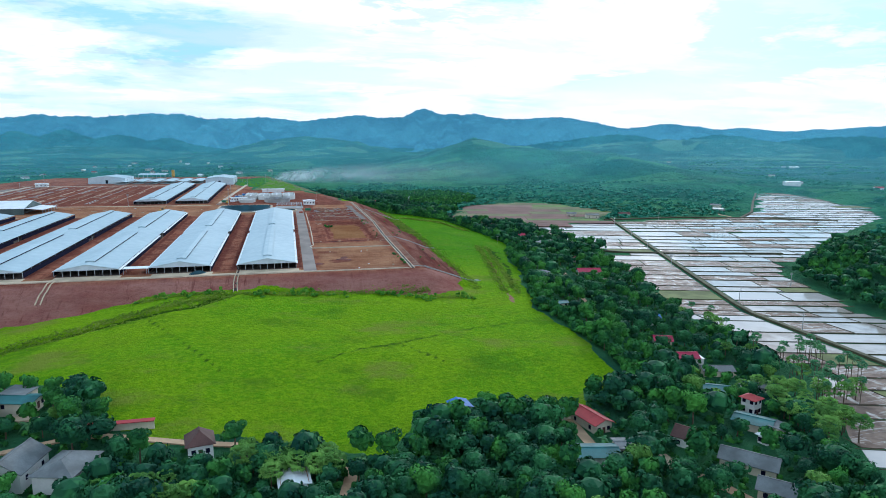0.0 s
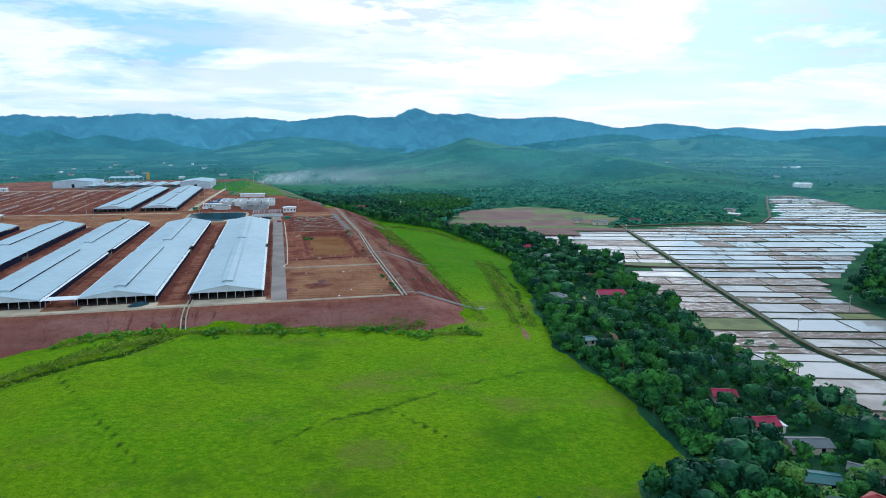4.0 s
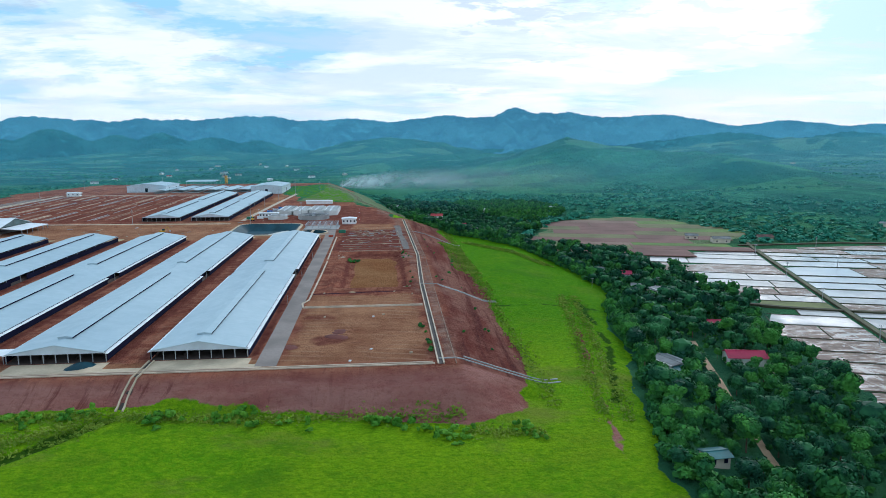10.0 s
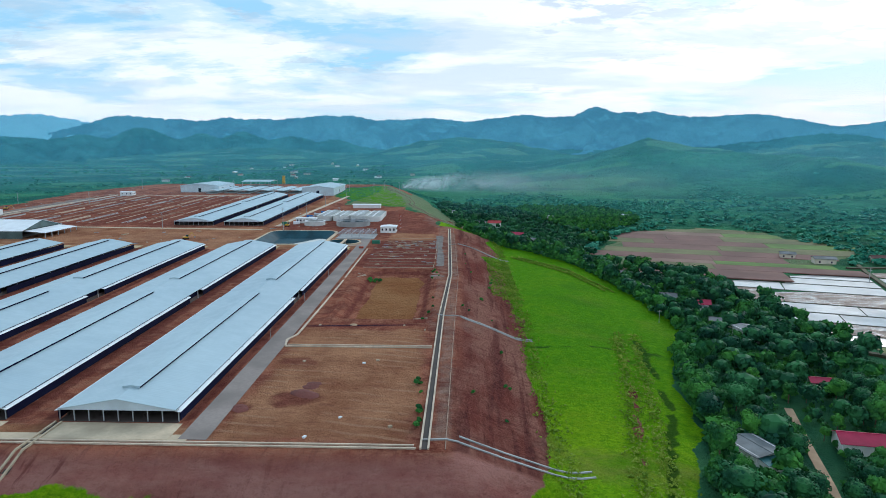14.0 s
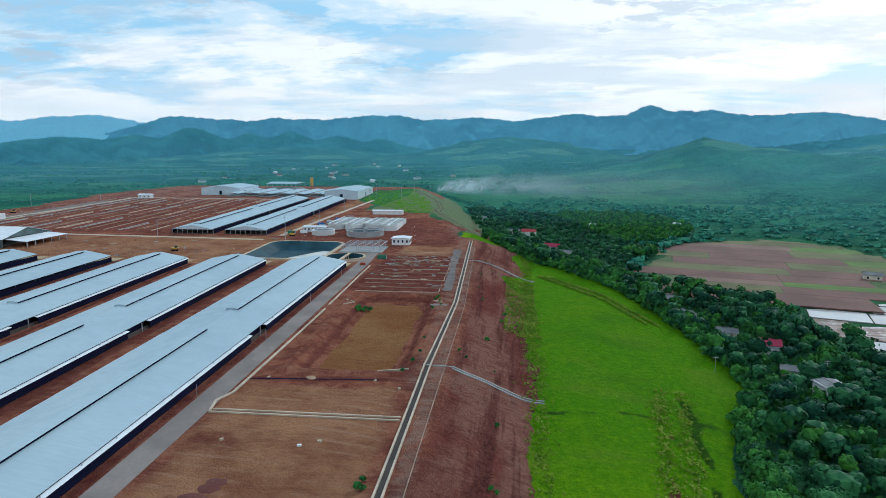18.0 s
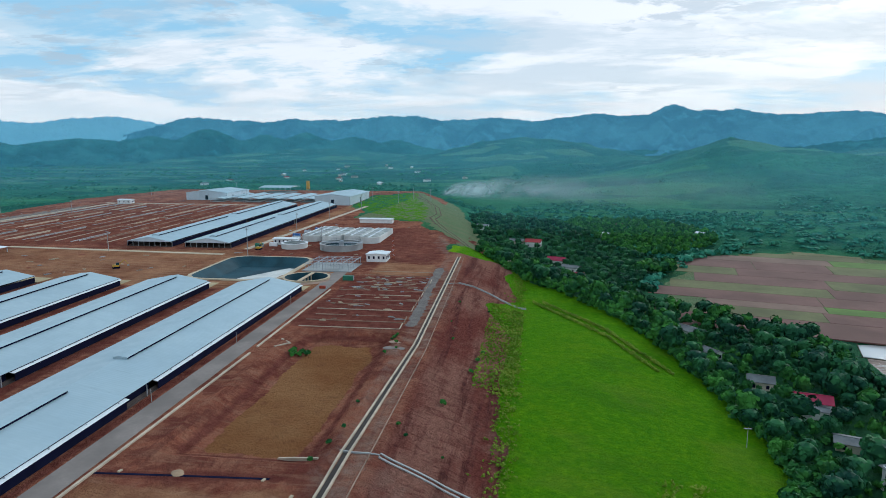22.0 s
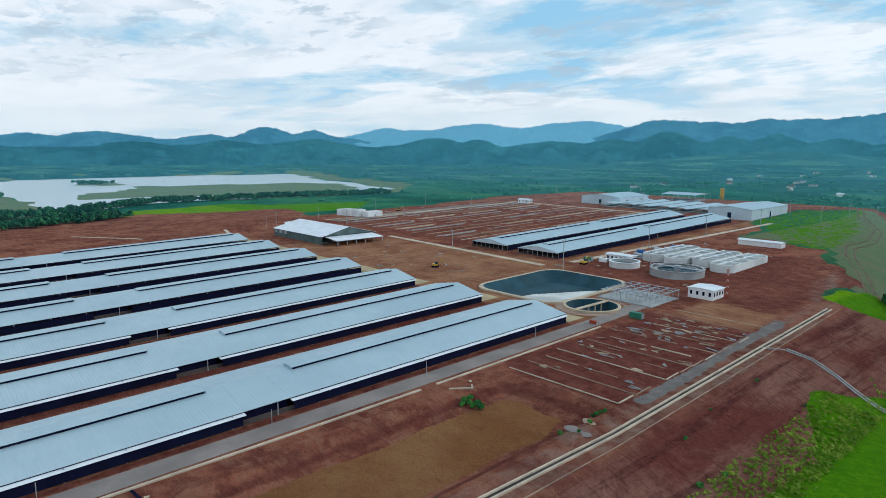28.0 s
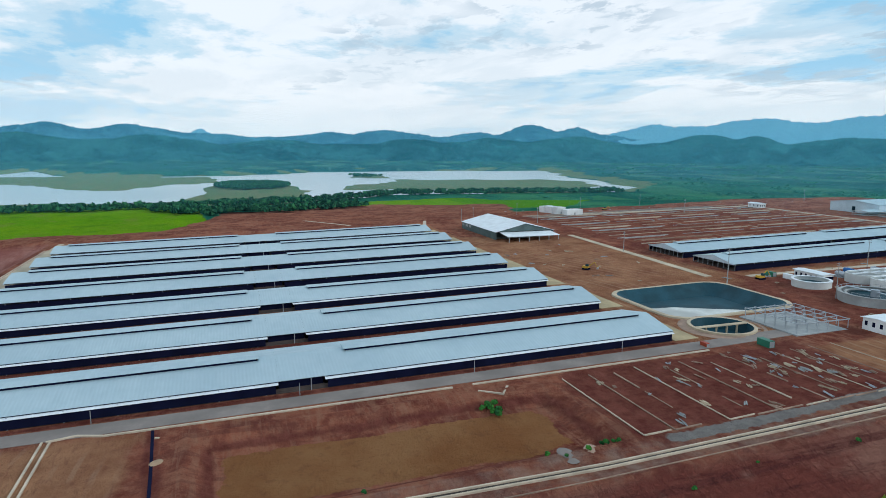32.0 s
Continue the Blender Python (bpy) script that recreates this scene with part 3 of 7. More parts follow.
FLATS = [[(-861, 375), (-1034, 425), (-1300, 440), (-1330, 560), (-1039, 590), (-912, 584), (-732, 554), (-736, 405)], [(-1700, -115), (-1700, 123), (-1571, 429), (-1313, 448), (-1260, 347), (-1099, 266), (-1131, 207), (-1294, 98), (-1413, -53)],
         [(-1112, 669), (-1339, 871), (-1274, 1202), (-1136, 1260), (-760, 1060), (-825, 876), (-945, 898), (-1002, 756), (-1014, 663)], [(-845, 126), (-867, 227), (-828, 340), (-718, 386), (-698, 311), (-680, 243), (-702, 170)], [(-1440, 740), (-1690, 820), (-1560, 880), (-1400, 830)]]
BASIN = [(24, 444), (61, 444), (59, 536), (25, 534)]
HILLS = [  # x, y, height, half widths
    (482, 1690, 47, 108, 170), (590, 1700, 34, 95, 150), (700, 1680, 16, 95, 150), (360, 1660, 13, 110, 160), (420, 1430, 13, 150, 110), (560, 1440, 12, 110, 110), (255, 1500, 8, 120, 110),
    (712, 1340, 39, 78, 105), (630, 1360, 7, 100, 110), (830, 1320, 11, 100, 110), (930, 1300, 7, 110, 120),
    (90, 2480, 60, 190, 200), (300, 2440, 26, 170, 180), (-90, 2500, 30, 170, 190), (170, 1930, 26, 170, 100), (330, 1960, 16, 160, 110), (-650, 2950, 40, 300, 250), (-1050, 3000, 34, 330, 260),
    (1750, 2750, 62, 330, 260), (2250, 2650, 60, 330, 260), (1250, 2750, 30, 300, 240), (900, 2300, 14, 300, 160), (700, 1010, 10, 130, 90), (430, 960, 7, 140, 80), (900, 700, 14, 120, 120), (400, 300, 12, 70, 70), (-1125, 505, 5, 60, 45),
]


def valley(X, Y):
    return -7 + 0.012 * (np.clip(Y, -400, 2300) - 150) + smooth(-300, -620, X) * (5 - 0.010 * (np.clip(Y, -400, 2300) - 150))


def lake_flat(X, Y):
    """Low mud and grass flats in the drawn-down lake."""
    X, Y = np.asarray(X, float), np.asarray(Y, float)
    w = wavy(X, Y, 130) * 16 + wavy(X, Y, 47) * 6
    return np.maximum.reduce([smooth(12, -12, outside(p, X, Y) + w) for p in FLATS] + [0.9 * smooth(0.75, 0.95, wavy(X, Y * 0.6, 160)) * smooth(-760, -700, X) * (Y < 700)])


def ground_height(X, Y):
    X, Y = np.asarray(X, float), np.asarray(Y, float)
    V = valley(X, Y) + wavy(X, Y, 420) * 1.2 * smooth(250, 700, np.abs(X - 100))
    V = V + smooth(0, -14, outside(PADDY, X, Y)) * (valley(X, Y) - 1.0 - V)
    V = V + smooth(10, -4, outside(DRY, X, Y)) * (valley(X, Y) - V)
    lk = outside(LAKE_SHORE, X, Y) + wavy(X, Y, 160) * 14
    F = 2.8 - 0.05 * (X - 106) + 0.04 * (Y - 349) - 0.11 * np.maximum(0, X - 122) - 0.13 * np.maximum(0, 234 - Y)
    F = np.minimum(F, 9.0) - 0.13 * np.maximum(0, -52 - X) * smooth(420, 340, Y) * smooth(-330, -180, X) + wavy(X, Y, 90) * 0.35
    # beyond the meadow's edge the land drops to the valley floor
    F = F - 0.25 * np.maximum(0, outside(FIELD, X, Y) - 8) * smooth(430, 540, Y) * smooth(0, 60, X)
    P = 14 + 0.02 * (np.clip(Y, 300, 1100) - 350) - 0.045 * np.maximum(0, -345 - X)
    d = outside(PLATEAU, X, Y)
    rough = wavy(X, Y, 26) * 0.25 * smooth(0, 4, d)
    S = P - np.where(Y < 339, 0.50, 0.36) * np.maximum(d - 1, 0) + rough
    H = np.maximum(np.maximum(V, F), S)
    dry_land = smooth(-4, 30, np.minimum(outside(PADDY, X, Y), outside(DRY, X, Y)))
    for hx, hy, h, sx, sy in HILLS:
        q = ((X - hx) / sx) ** 2 + ((Y - hy) / sy) ** 2
        H = H + dry_land * h * np.exp(-q * 0.5) * (1 + (0.16 * wavy(X, Y, 210) + 0.12 * wavy(Y, X, 95)) * smooth(0.05, 1.2, q))
    H = np.where(d > 30, H + smooth(12, -25, lk) * np.minimum(-1.9 + 1.5 * lake_flat(X, Y) + 3.6 * smooth(100, 55, np.sqrt((X + 1125) ** 2 / 1.9 + (Y - 505) ** 2)) - H, 0), H)
    b = outside(BASIN, X, Y)
    H = H - 2.3 * smooth(0.5, -5.5, b)
    H = H + 0.8 * np.exp(-((b - 2.0) / 1.6) ** 2)
    # a step half way down the front bank
    H = H + 0.9 * np.exp(-((d - 9.5) / 2.2) ** 2) * (Y < 339) * (X > -330) * (X < 95)
    # the lined pond and the round basin are dug in
    px, py = np.maximum(np.abs(X + 40) - 17, 0), np.maximum(np.abs(Y - 638) - 22, 0)
    H = H - 6 * (np.hypot(px, py) < 5.2) - 6 * (np.hypot(X + 4, Y - 618) < 11.0)
    # ditch along the foot of the embankment, and one in the field
    H = H - 1.2 * smooth(3.5, 0.5, near_line([(-110, 268), (-61, 290), (-43, 299), (-28, 321)], X, Y))
    H = H - 0.9 * smooth(2.5, 0.5, near_line([(145, 466), (138, 396), (119, 335)], X, Y))
    return H


def bisect(vals, v):
    """How many of the sorted values are at most v."""
    lo, hi = 0, len(vals)
    while lo < hi:
        mid = (lo + hi) // 2
        if vals[mid] <= v:
            lo = mid + 1
        else:
            hi = mid
    return lo


def graded(start, dense, stop, step, grow):
    """Grid lines: even inside the dense stretch, wider and wider outside."""
    vals = list(np.arange(dense[0], dense[1] + 0.1, step))
    s, v = step, vals[-1]
    while v < stop:
        s *= grow
        v += s
        vals.append(v)
    s, v = step, vals[0]
    while v > start:
        s *= grow
        v -= s
        vals.insert(0, v)
    return np.array(vals)


gx, gy = graded(-4300, (-120, 250), 4300, 2.5, 1.035), graded(-900, (175, 700), 4700, 2.5, 1.03)
GX, GY = np.meshgrid(gx, gy)
GH = ground_height(GX, GY)
nx, ny = len(gx), len(gy)
lx, ly, lh = gx.tolist(), gy.tolist(), GH.tolist()


def gz(x, y):
    """The ground's height at a place, from the grid."""
    i = min(max(bisect(lx, x) - 1, 0), nx - 2)
    j = min(max(bisect(ly, y) - 1, 0), ny - 2)
    u, v = (x - lx[i]) / (lx[i + 1] - lx[i]), (y - ly[j]) / (ly[j + 1] - ly[j])
    return (lh[j][i] * (1 - u) + lh[j][i + 1] * u) * (1 - v) + (lh[j + 1][i] * (1 - u) + lh[j + 1][i + 1] * u) * v


gme = mesh_np("ground", np.stack([GX, GY, GH], -1).reshape(-1, 3), quads(ny, nx), GROUND, True)
dpl = outside(PLATEAU, GX, GY)
wob = wavy(GX, GY, 21) * 1.6 + wavy(GX, GY, 60) * 1.8
toe = np.where(GY < 339, 12 + 8 * smooth(-10, 70, GX) + 15 * smooth(-45, -125, GX), 27 + 3 * wavy(GX * 0 + 3, GY, 70) - 8 * smooth(560, 590, GY) * smooth(620, 600, GY))
soil = smooth(3, -3, dpl - toe + wob) * smooth(0, 6, GX + 395 + wavy(GX, GY, 90) * 12)
soil = np.maximum(soil, smooth(0, -12, outside([(-560, 446), (-345, 392), (-330, 520), (-330, 700), (-520, 770), (-620, 640)], GX, GY) + wob * 2))
soil *= 1 - smooth(3, -3, outside([(-40, 842), (12, 838), (20, 800), (44, 768), (70, 740), (20, 1007), (-26, 1003), (-52, 940)], GX, GY) + wob)
soil *= 1 - smooth(3, -3, outside([(-71, 925), (-73, 1040), (-28, 1075), (20, 1007), (22, 822), (-12, 835), (-40, 880)], GX, GY) + wob)
soil *= 1 - smooth(4, -4, outside([(52, 706), (66, 690), (92, 712), (58, 745)], GX, GY) + wob)
grass = smooth(2, -2, outside(FIELD, GX, GY) + wob * 0.8 - 5 * smooth(420, 470, GY))
PATCH = [(-71, 925), (-73, 1040), (-28, 1075), (-14, 1000), (8, 930), (18, 850), (22, 822), (-12, 835), (-40, 880)]
grass = np.maximum(grass, smooth(3, -3, outside(PATCH, GX, GY) + wob) * 0.52)
grass = np.maximum(grass, smooth(8, -8, outside([(-650, 100), (-330, 100), (-338, 345), (-345, 400), (-400, 432), (-450, 440), (-660, 420)], GX, GY) + wob))
grass = np.maximum(grass, smooth(8, -8, outside([(-640, 560), (-500, 600), (-420, 790), (-520, 880), (-680, 760)], GX, GY) + wob))
dry = smooth(3, -3, outside(DRY, GX, GY) + 2 + wob)
dry = np.maximum(dry, smooth(5, -5, outside([(-26, 1003), (-40, 842), (12, 838), (44, 768), (70, 700), (110, 720), (60, 850), (20, 1060), (-40, 1100)], GX, GY) + wob))
shore = np.abs(outside(LAKE_SHORE, GX, GY) + wavy(GX, GY, 160) * 14 + 6)
dry = np.maximum(dry, np.maximum(smooth(26, 10, shore), lake_flat(GX, GY) * smooth(20, 0, outside(LAKE_SHORE, GX, GY))) * (GX < -500))
sandy = np.maximum.reduce([smooth(2, -6, outside([(12, 342), (63, 342), (62, 436), (15, 434)], GX, GY) + wob * 0.8) * 0.95, smooth(2, -6, outside([(-250, 600), (10, 597), (10, 640), (-70, 690), (-220, 676)], GX, GY)) * 0.8,
                           smooth(1, -3, outside([(-330, 343), (10, 343), (10, 352), (-330, 352)], GX, GY)) * 1.0, smooth(2, -2, outside([(-330, 593), (5, 593), (8, 606), (-330, 606)], GX, GY)), smooth(3, -2, outside([(-76, 690), (-64, 690), (-60, 930), (-72, 930)], GX, GY)) * 0.9,
                           0.95 * smooth(2, -4, outside([(22, 628), (57, 627), (56, 658), (24, 662)], GX, GY) + wob * 0.5)])
gravel = np.maximum.reduce([smooth(1.5, -1.5, outside([(60, 545), (64, 545), (60, 650), (55, 650)], GX, GY)) * 0.9,
                            0.6 * smooth(2, -3, outside([(-345, 700), (-318, 700), (-310, 900), (-340, 900)], GX, GY))])
wet = smooth(0, -5, outside([(28, 447), (57, 447), (55, 531), (29, 530)], GX, GY) + wob * 0.7) * 0.95
dirt = np.maximum.reduce([0.30 * smooth(1.6, 0.3, near_line([(8, 229), (25, 239), (41, 246), (50, 233), (60, 221)], GX, GY)), 0.30 * smooth(1.6, 0.3, near_line([(-62, 292), (-52, 270), (-40, 252), (-30, 232), (-22, 222)], GX, GY)),
                          smooth(2.2, 0.3, near_line([(108, 292), (121, 365), (132, 416), (137, 448)], GX, GY) + wob * 0.5) * 0.62])
soil = np.maximum(soil, dirt)
bas = outside(BASIN, GX, GY)
# dark red areas: basin slopes, trench line, patches, and a strip along each barn side
cut = np.maximum.reduce([smooth(2.5, 0.5, np.abs(bas + 3.0)) * 0.95, smooth(2.6, 0.6, near_line([(14.5, 434.5), (54, 437.5)], GX, GY)), 0.8 * smooth(9, 5, np.hypot((GX - 30) * 0.8, GY - 368) + wob), 0.8 * smooth(4.5, 2.5, np.hypot(GX - 15.5, GY - 362)),
                         0.6 * smooth(6, 3, np.hypot((GX - 24) * 0.7, GY - 396) + wob), 0.95 * smooth(3, -3, outside([(16, 538), (59, 540), (57, 626), (17, 626)], GX, GY) + wob), 0.6 * smooth(3, -3, outside([(60, 664), (-60, 660), (-60, 700), (20, 800), (60, 720)], GX, GY) + wob * 2),
                         *[0.95 * smooth(2.4, 0.8, np.abs(GX - (-12 - 44 * i + sd * 17.2))) * (GY > 354) * (GY < 592) for i in range(7) for sd in (-1, 1)], 0.55 * smooth(3, -3, outside([(-330, 690), (-150, 690), (-150, 920), (-330, 920)], GX, GY) + wob)])
silt = np.maximum.reduce([smooth(1.0, -1.0, np.abs(dpl + 2.0) - 2.6) * (GX > 40) * (GY > 345) * 0.6, 0.45 * smooth(2.5, 0, np.abs(dpl + 8) - 2) * (GX > 40) * (GY > 430), 0.6 * smooth(4.5, 2, np.hypot(GX - 60.5, (GY - 518) * 0.5))])
ditch = np.maximum.reduce([smooth(3.2, 1.0, near_line([(-112, 267), (-61, 290), (-43, 299), (-28, 321)], GX, GY) + wob * 0.3), smooth(2.0, 0.6, near_line([(146, 466), (139, 396), (120, 335)], GX, GY) + wob * 0.2),
                           0.62 * smooth(1.7, 0.4, near_line([(8, 229), (25, 239), (41, 246), (50, 233), (60, 221)], GX, GY) + wob * 0.15), 0.62 * smooth(1.7, 0.4, near_line([(-62, 292), (-55, 276), (-44, 258), (-32, 236), (-24, 224)], GX, GY) + wob * 0.15), 0.55 * smooth(1.6, 0.4, near_line([(41, 246), (70, 262), (96, 270)], GX, GY) + wob * 0.2),
                           0.7 * smooth(2.6, 0.6, near_line([(100, 440), (128, 445), (150, 447)], GX, GY) + wob * 0.4)])
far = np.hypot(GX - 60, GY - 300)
bank_e = smooth(0, 3, dpl) * (GY > 340) * (GX > 30) * (soil > 0.05)
bank_s = smooth(0, 3, dpl) * (GY <= 340) * (soil > 0.05)
lush = smooth(345, 450, GY) * ((GX > 60) | (GY > 740)) + (GX < -300) * 0.3
# haze mask: grows with distance, starts farther out to the west
haze_far = smooth(900, 1850, far + wavy(GX, GY, 500) * 120 - 250 * smooth(-40, -90, np.degrees(np.arctan2(GX - 60, GY - 300))))
village = smooth(700, 480, far) * (GX > -320) * 1.0
for name, layers in (("form", (bank_e, bank_s, np.clip(lush, 0, 1))), ("land", (haze_far, village, village * 0)), ("cover", (soil, grass, np.maximum(dry, 0))), ("wear", (sandy, gravel, wet)), ("tone", (cut, silt, ditch))):
    at = gme.color_attributes.new(name, "FLOAT_COLOR", "POINT")
    buf = np.ones((nx * ny, 4), np.float32)
    for k in range(3):
        buf[:, k] = layers[k].ravel()
    at.data.foreach_set("color", buf.ravel())
tagged(new("ground", gme), "red earth terrace, green meadow and wooded valley floor", "ground", kind="structure")

# ---- distant mountains ----
def mountains(name, dist, peaks, base, az0, az1, seed, mat, label, fold=0.50, span=0.36):
    """A range as a ring sector: crest angles by direction, spurs and gullies down its near side."""
    rs = np.random.RandomState(seed)
    A = np.radians(np.arange(az0, az1, 0.16))
    deg = np.degrees(A)
    def turned(a):
        """Bearing from the ring's middle, shifted so that the peaks fit the camera's view."""
        return a + float(np.interp(a, [-110, -60, -45, -30, -15, 0], [4.4, 4.5, 3.3, 2.1, 0.8, 0.0]))

    crest = np.interp(deg, [turned(p[0]) for p in base], [p[1] for p in base])
    low = crest.copy()
    for a, el, w in peaks:
        crest = np.maximum(crest, low + np.maximum(el - low, 0) * np.exp(-np.abs((deg - turned(a)) / (w * 1.2)) ** 1.7))
    rough = sum(np.sin(deg * k + rs.uniform(0, 6)) * 0.8 / k for k in (0.9, 1.5, 2.3, 3.7, 5.9))
    crest = crest + 0.06 * rough + 0.022 * sum(np.sin(deg * k + rs.uniform(0, 6)) for k in (8.3, 13.7, 19.1, 31.0))
    V = []
    rows = np.concatenate([np.linspace(0, 0.8, 44), [0.86, 0.93, 1.0]])
    for r in rows:
        rad = dist * (1 - span * 0.8 + span * r)
        u = min(r / 0.8, 1.0)
        mx, my = rad * np.sin(A), rad * np.cos(A)
        # spurs run down towards the valley and split on the way
        w1 = deg * 0.9 + 1.1 * wavy(mx, my, 900) + seed
        w2 = deg * 2.3 + 1.6 * wavy(my, mx, 520) + 2 * seed
        spur = 1 - np.abs(np.sin(w1))
        spur2 = 1 - np.abs(np.sin(w2))
        gully = fold * (1 - spur) + fold * 0.55 * (1 - spur2) + 0.10 * wavy(mx, my, 190)
        side = math.sin(math.pi * min(u * 1.02, 1.0)) ** 0.8
        body = u ** 0.95 * (1 - side * gully * (1.15 - 0.55 * u))
        if r > 0.8:
            body = np.full(len(A), 1 - (r - 0.8) * 1.9)
        top = 82 + rad * np.tan(np.radians(crest))
        V.append(np.stack([30 + mx, 120 + my, -12 + (top + 12) * body], -1))
    V = np.array(V)
    n, m = V.shape[:2]
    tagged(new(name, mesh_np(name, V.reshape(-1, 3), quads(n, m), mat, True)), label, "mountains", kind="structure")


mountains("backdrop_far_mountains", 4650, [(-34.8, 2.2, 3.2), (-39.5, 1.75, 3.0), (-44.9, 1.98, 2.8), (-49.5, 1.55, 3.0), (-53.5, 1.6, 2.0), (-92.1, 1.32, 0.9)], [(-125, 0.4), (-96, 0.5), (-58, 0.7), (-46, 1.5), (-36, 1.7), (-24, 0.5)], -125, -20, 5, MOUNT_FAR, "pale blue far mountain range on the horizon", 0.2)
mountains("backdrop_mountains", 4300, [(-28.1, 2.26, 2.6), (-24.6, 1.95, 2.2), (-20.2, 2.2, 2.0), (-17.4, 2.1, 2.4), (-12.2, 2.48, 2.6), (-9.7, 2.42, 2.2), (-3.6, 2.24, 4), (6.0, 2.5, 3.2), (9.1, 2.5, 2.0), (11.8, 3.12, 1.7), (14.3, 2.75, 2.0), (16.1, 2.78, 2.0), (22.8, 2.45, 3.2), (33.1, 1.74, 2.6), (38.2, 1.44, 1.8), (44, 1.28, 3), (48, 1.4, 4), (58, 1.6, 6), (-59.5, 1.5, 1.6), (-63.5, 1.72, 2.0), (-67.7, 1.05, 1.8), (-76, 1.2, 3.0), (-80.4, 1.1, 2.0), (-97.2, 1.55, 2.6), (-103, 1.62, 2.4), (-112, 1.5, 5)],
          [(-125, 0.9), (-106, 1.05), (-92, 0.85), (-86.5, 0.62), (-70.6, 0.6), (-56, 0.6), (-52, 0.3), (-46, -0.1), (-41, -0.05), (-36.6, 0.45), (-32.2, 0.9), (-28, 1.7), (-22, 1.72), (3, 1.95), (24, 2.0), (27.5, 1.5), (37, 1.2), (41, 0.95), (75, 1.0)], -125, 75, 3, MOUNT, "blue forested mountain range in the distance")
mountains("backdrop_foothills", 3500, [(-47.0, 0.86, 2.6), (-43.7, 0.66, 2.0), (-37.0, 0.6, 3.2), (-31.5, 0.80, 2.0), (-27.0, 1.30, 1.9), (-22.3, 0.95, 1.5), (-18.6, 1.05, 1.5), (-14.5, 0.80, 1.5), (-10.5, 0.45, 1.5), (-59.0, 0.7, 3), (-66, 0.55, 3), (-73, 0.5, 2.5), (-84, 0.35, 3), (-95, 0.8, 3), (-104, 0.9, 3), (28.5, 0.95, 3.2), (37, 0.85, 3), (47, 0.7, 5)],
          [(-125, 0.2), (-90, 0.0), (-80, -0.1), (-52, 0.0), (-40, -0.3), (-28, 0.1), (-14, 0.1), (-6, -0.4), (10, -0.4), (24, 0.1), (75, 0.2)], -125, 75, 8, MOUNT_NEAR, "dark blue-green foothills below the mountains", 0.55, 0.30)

# ---- water ----
def sheet(name, pts, z, mat, label, category, kind="structure"):
    ob = new(name, MB().poly(*[(x, y, z) for x, y in pts]).mesh(name, mat))
    return tagged(ob, label, category, kind=kind)


sheet("lake", [(-2600, -500), (-560, -500), (-560, 1600), (-2600, 1600)], -0.9, LAKE, "pale calm reservoir with low muddy shores", "lake")


# ---- cattle barns ----
DRAINBED = plain("drain_bed", (0.045, 0.035, 0.030), 0.7, 0.4)
YCONC = plain("yellow_concrete", (0.42, 0.33, 0.19), 0.9, 0.3, 0.5)
# floor and stall colour darkened to stand in for shade inside the barns
STALL = plain("stall_floor", (0.07, 0.055, 0.05), 0.9, 0.3)
def plat(y):
    return 14 + 0.02 * (y - 350)


EAVE, RIDGE, HALF = 3.3, 6.1, 15.5


def gable(mb, x0, x1, y0, y1, lift=0.0, thick=0.12):
    """Two roof slopes over a gently rising floor, all of one pitch."""
    xm = (x0 + x1) / 2
    low = RIDGE - (RIDGE - EAVE) * (x1 - xm) / HALF
    for xa in (x0, x1):
        pts = [(xa, y0, plat(y0) + low + lift), (xm, y0, plat(y0) + RIDGE + lift), (xm, y1, plat(y1) + RIDGE + lift), (xa, y1, plat(y1) + low + lift)]
        mb.slab(pts if xa == x0 else pts[::-1], thick)
    return mb


POST = MB().box(-0.12, 0.12, -0.12, 0.12, -0.3, EAVE - 0.05).mesh("post", STEEL)


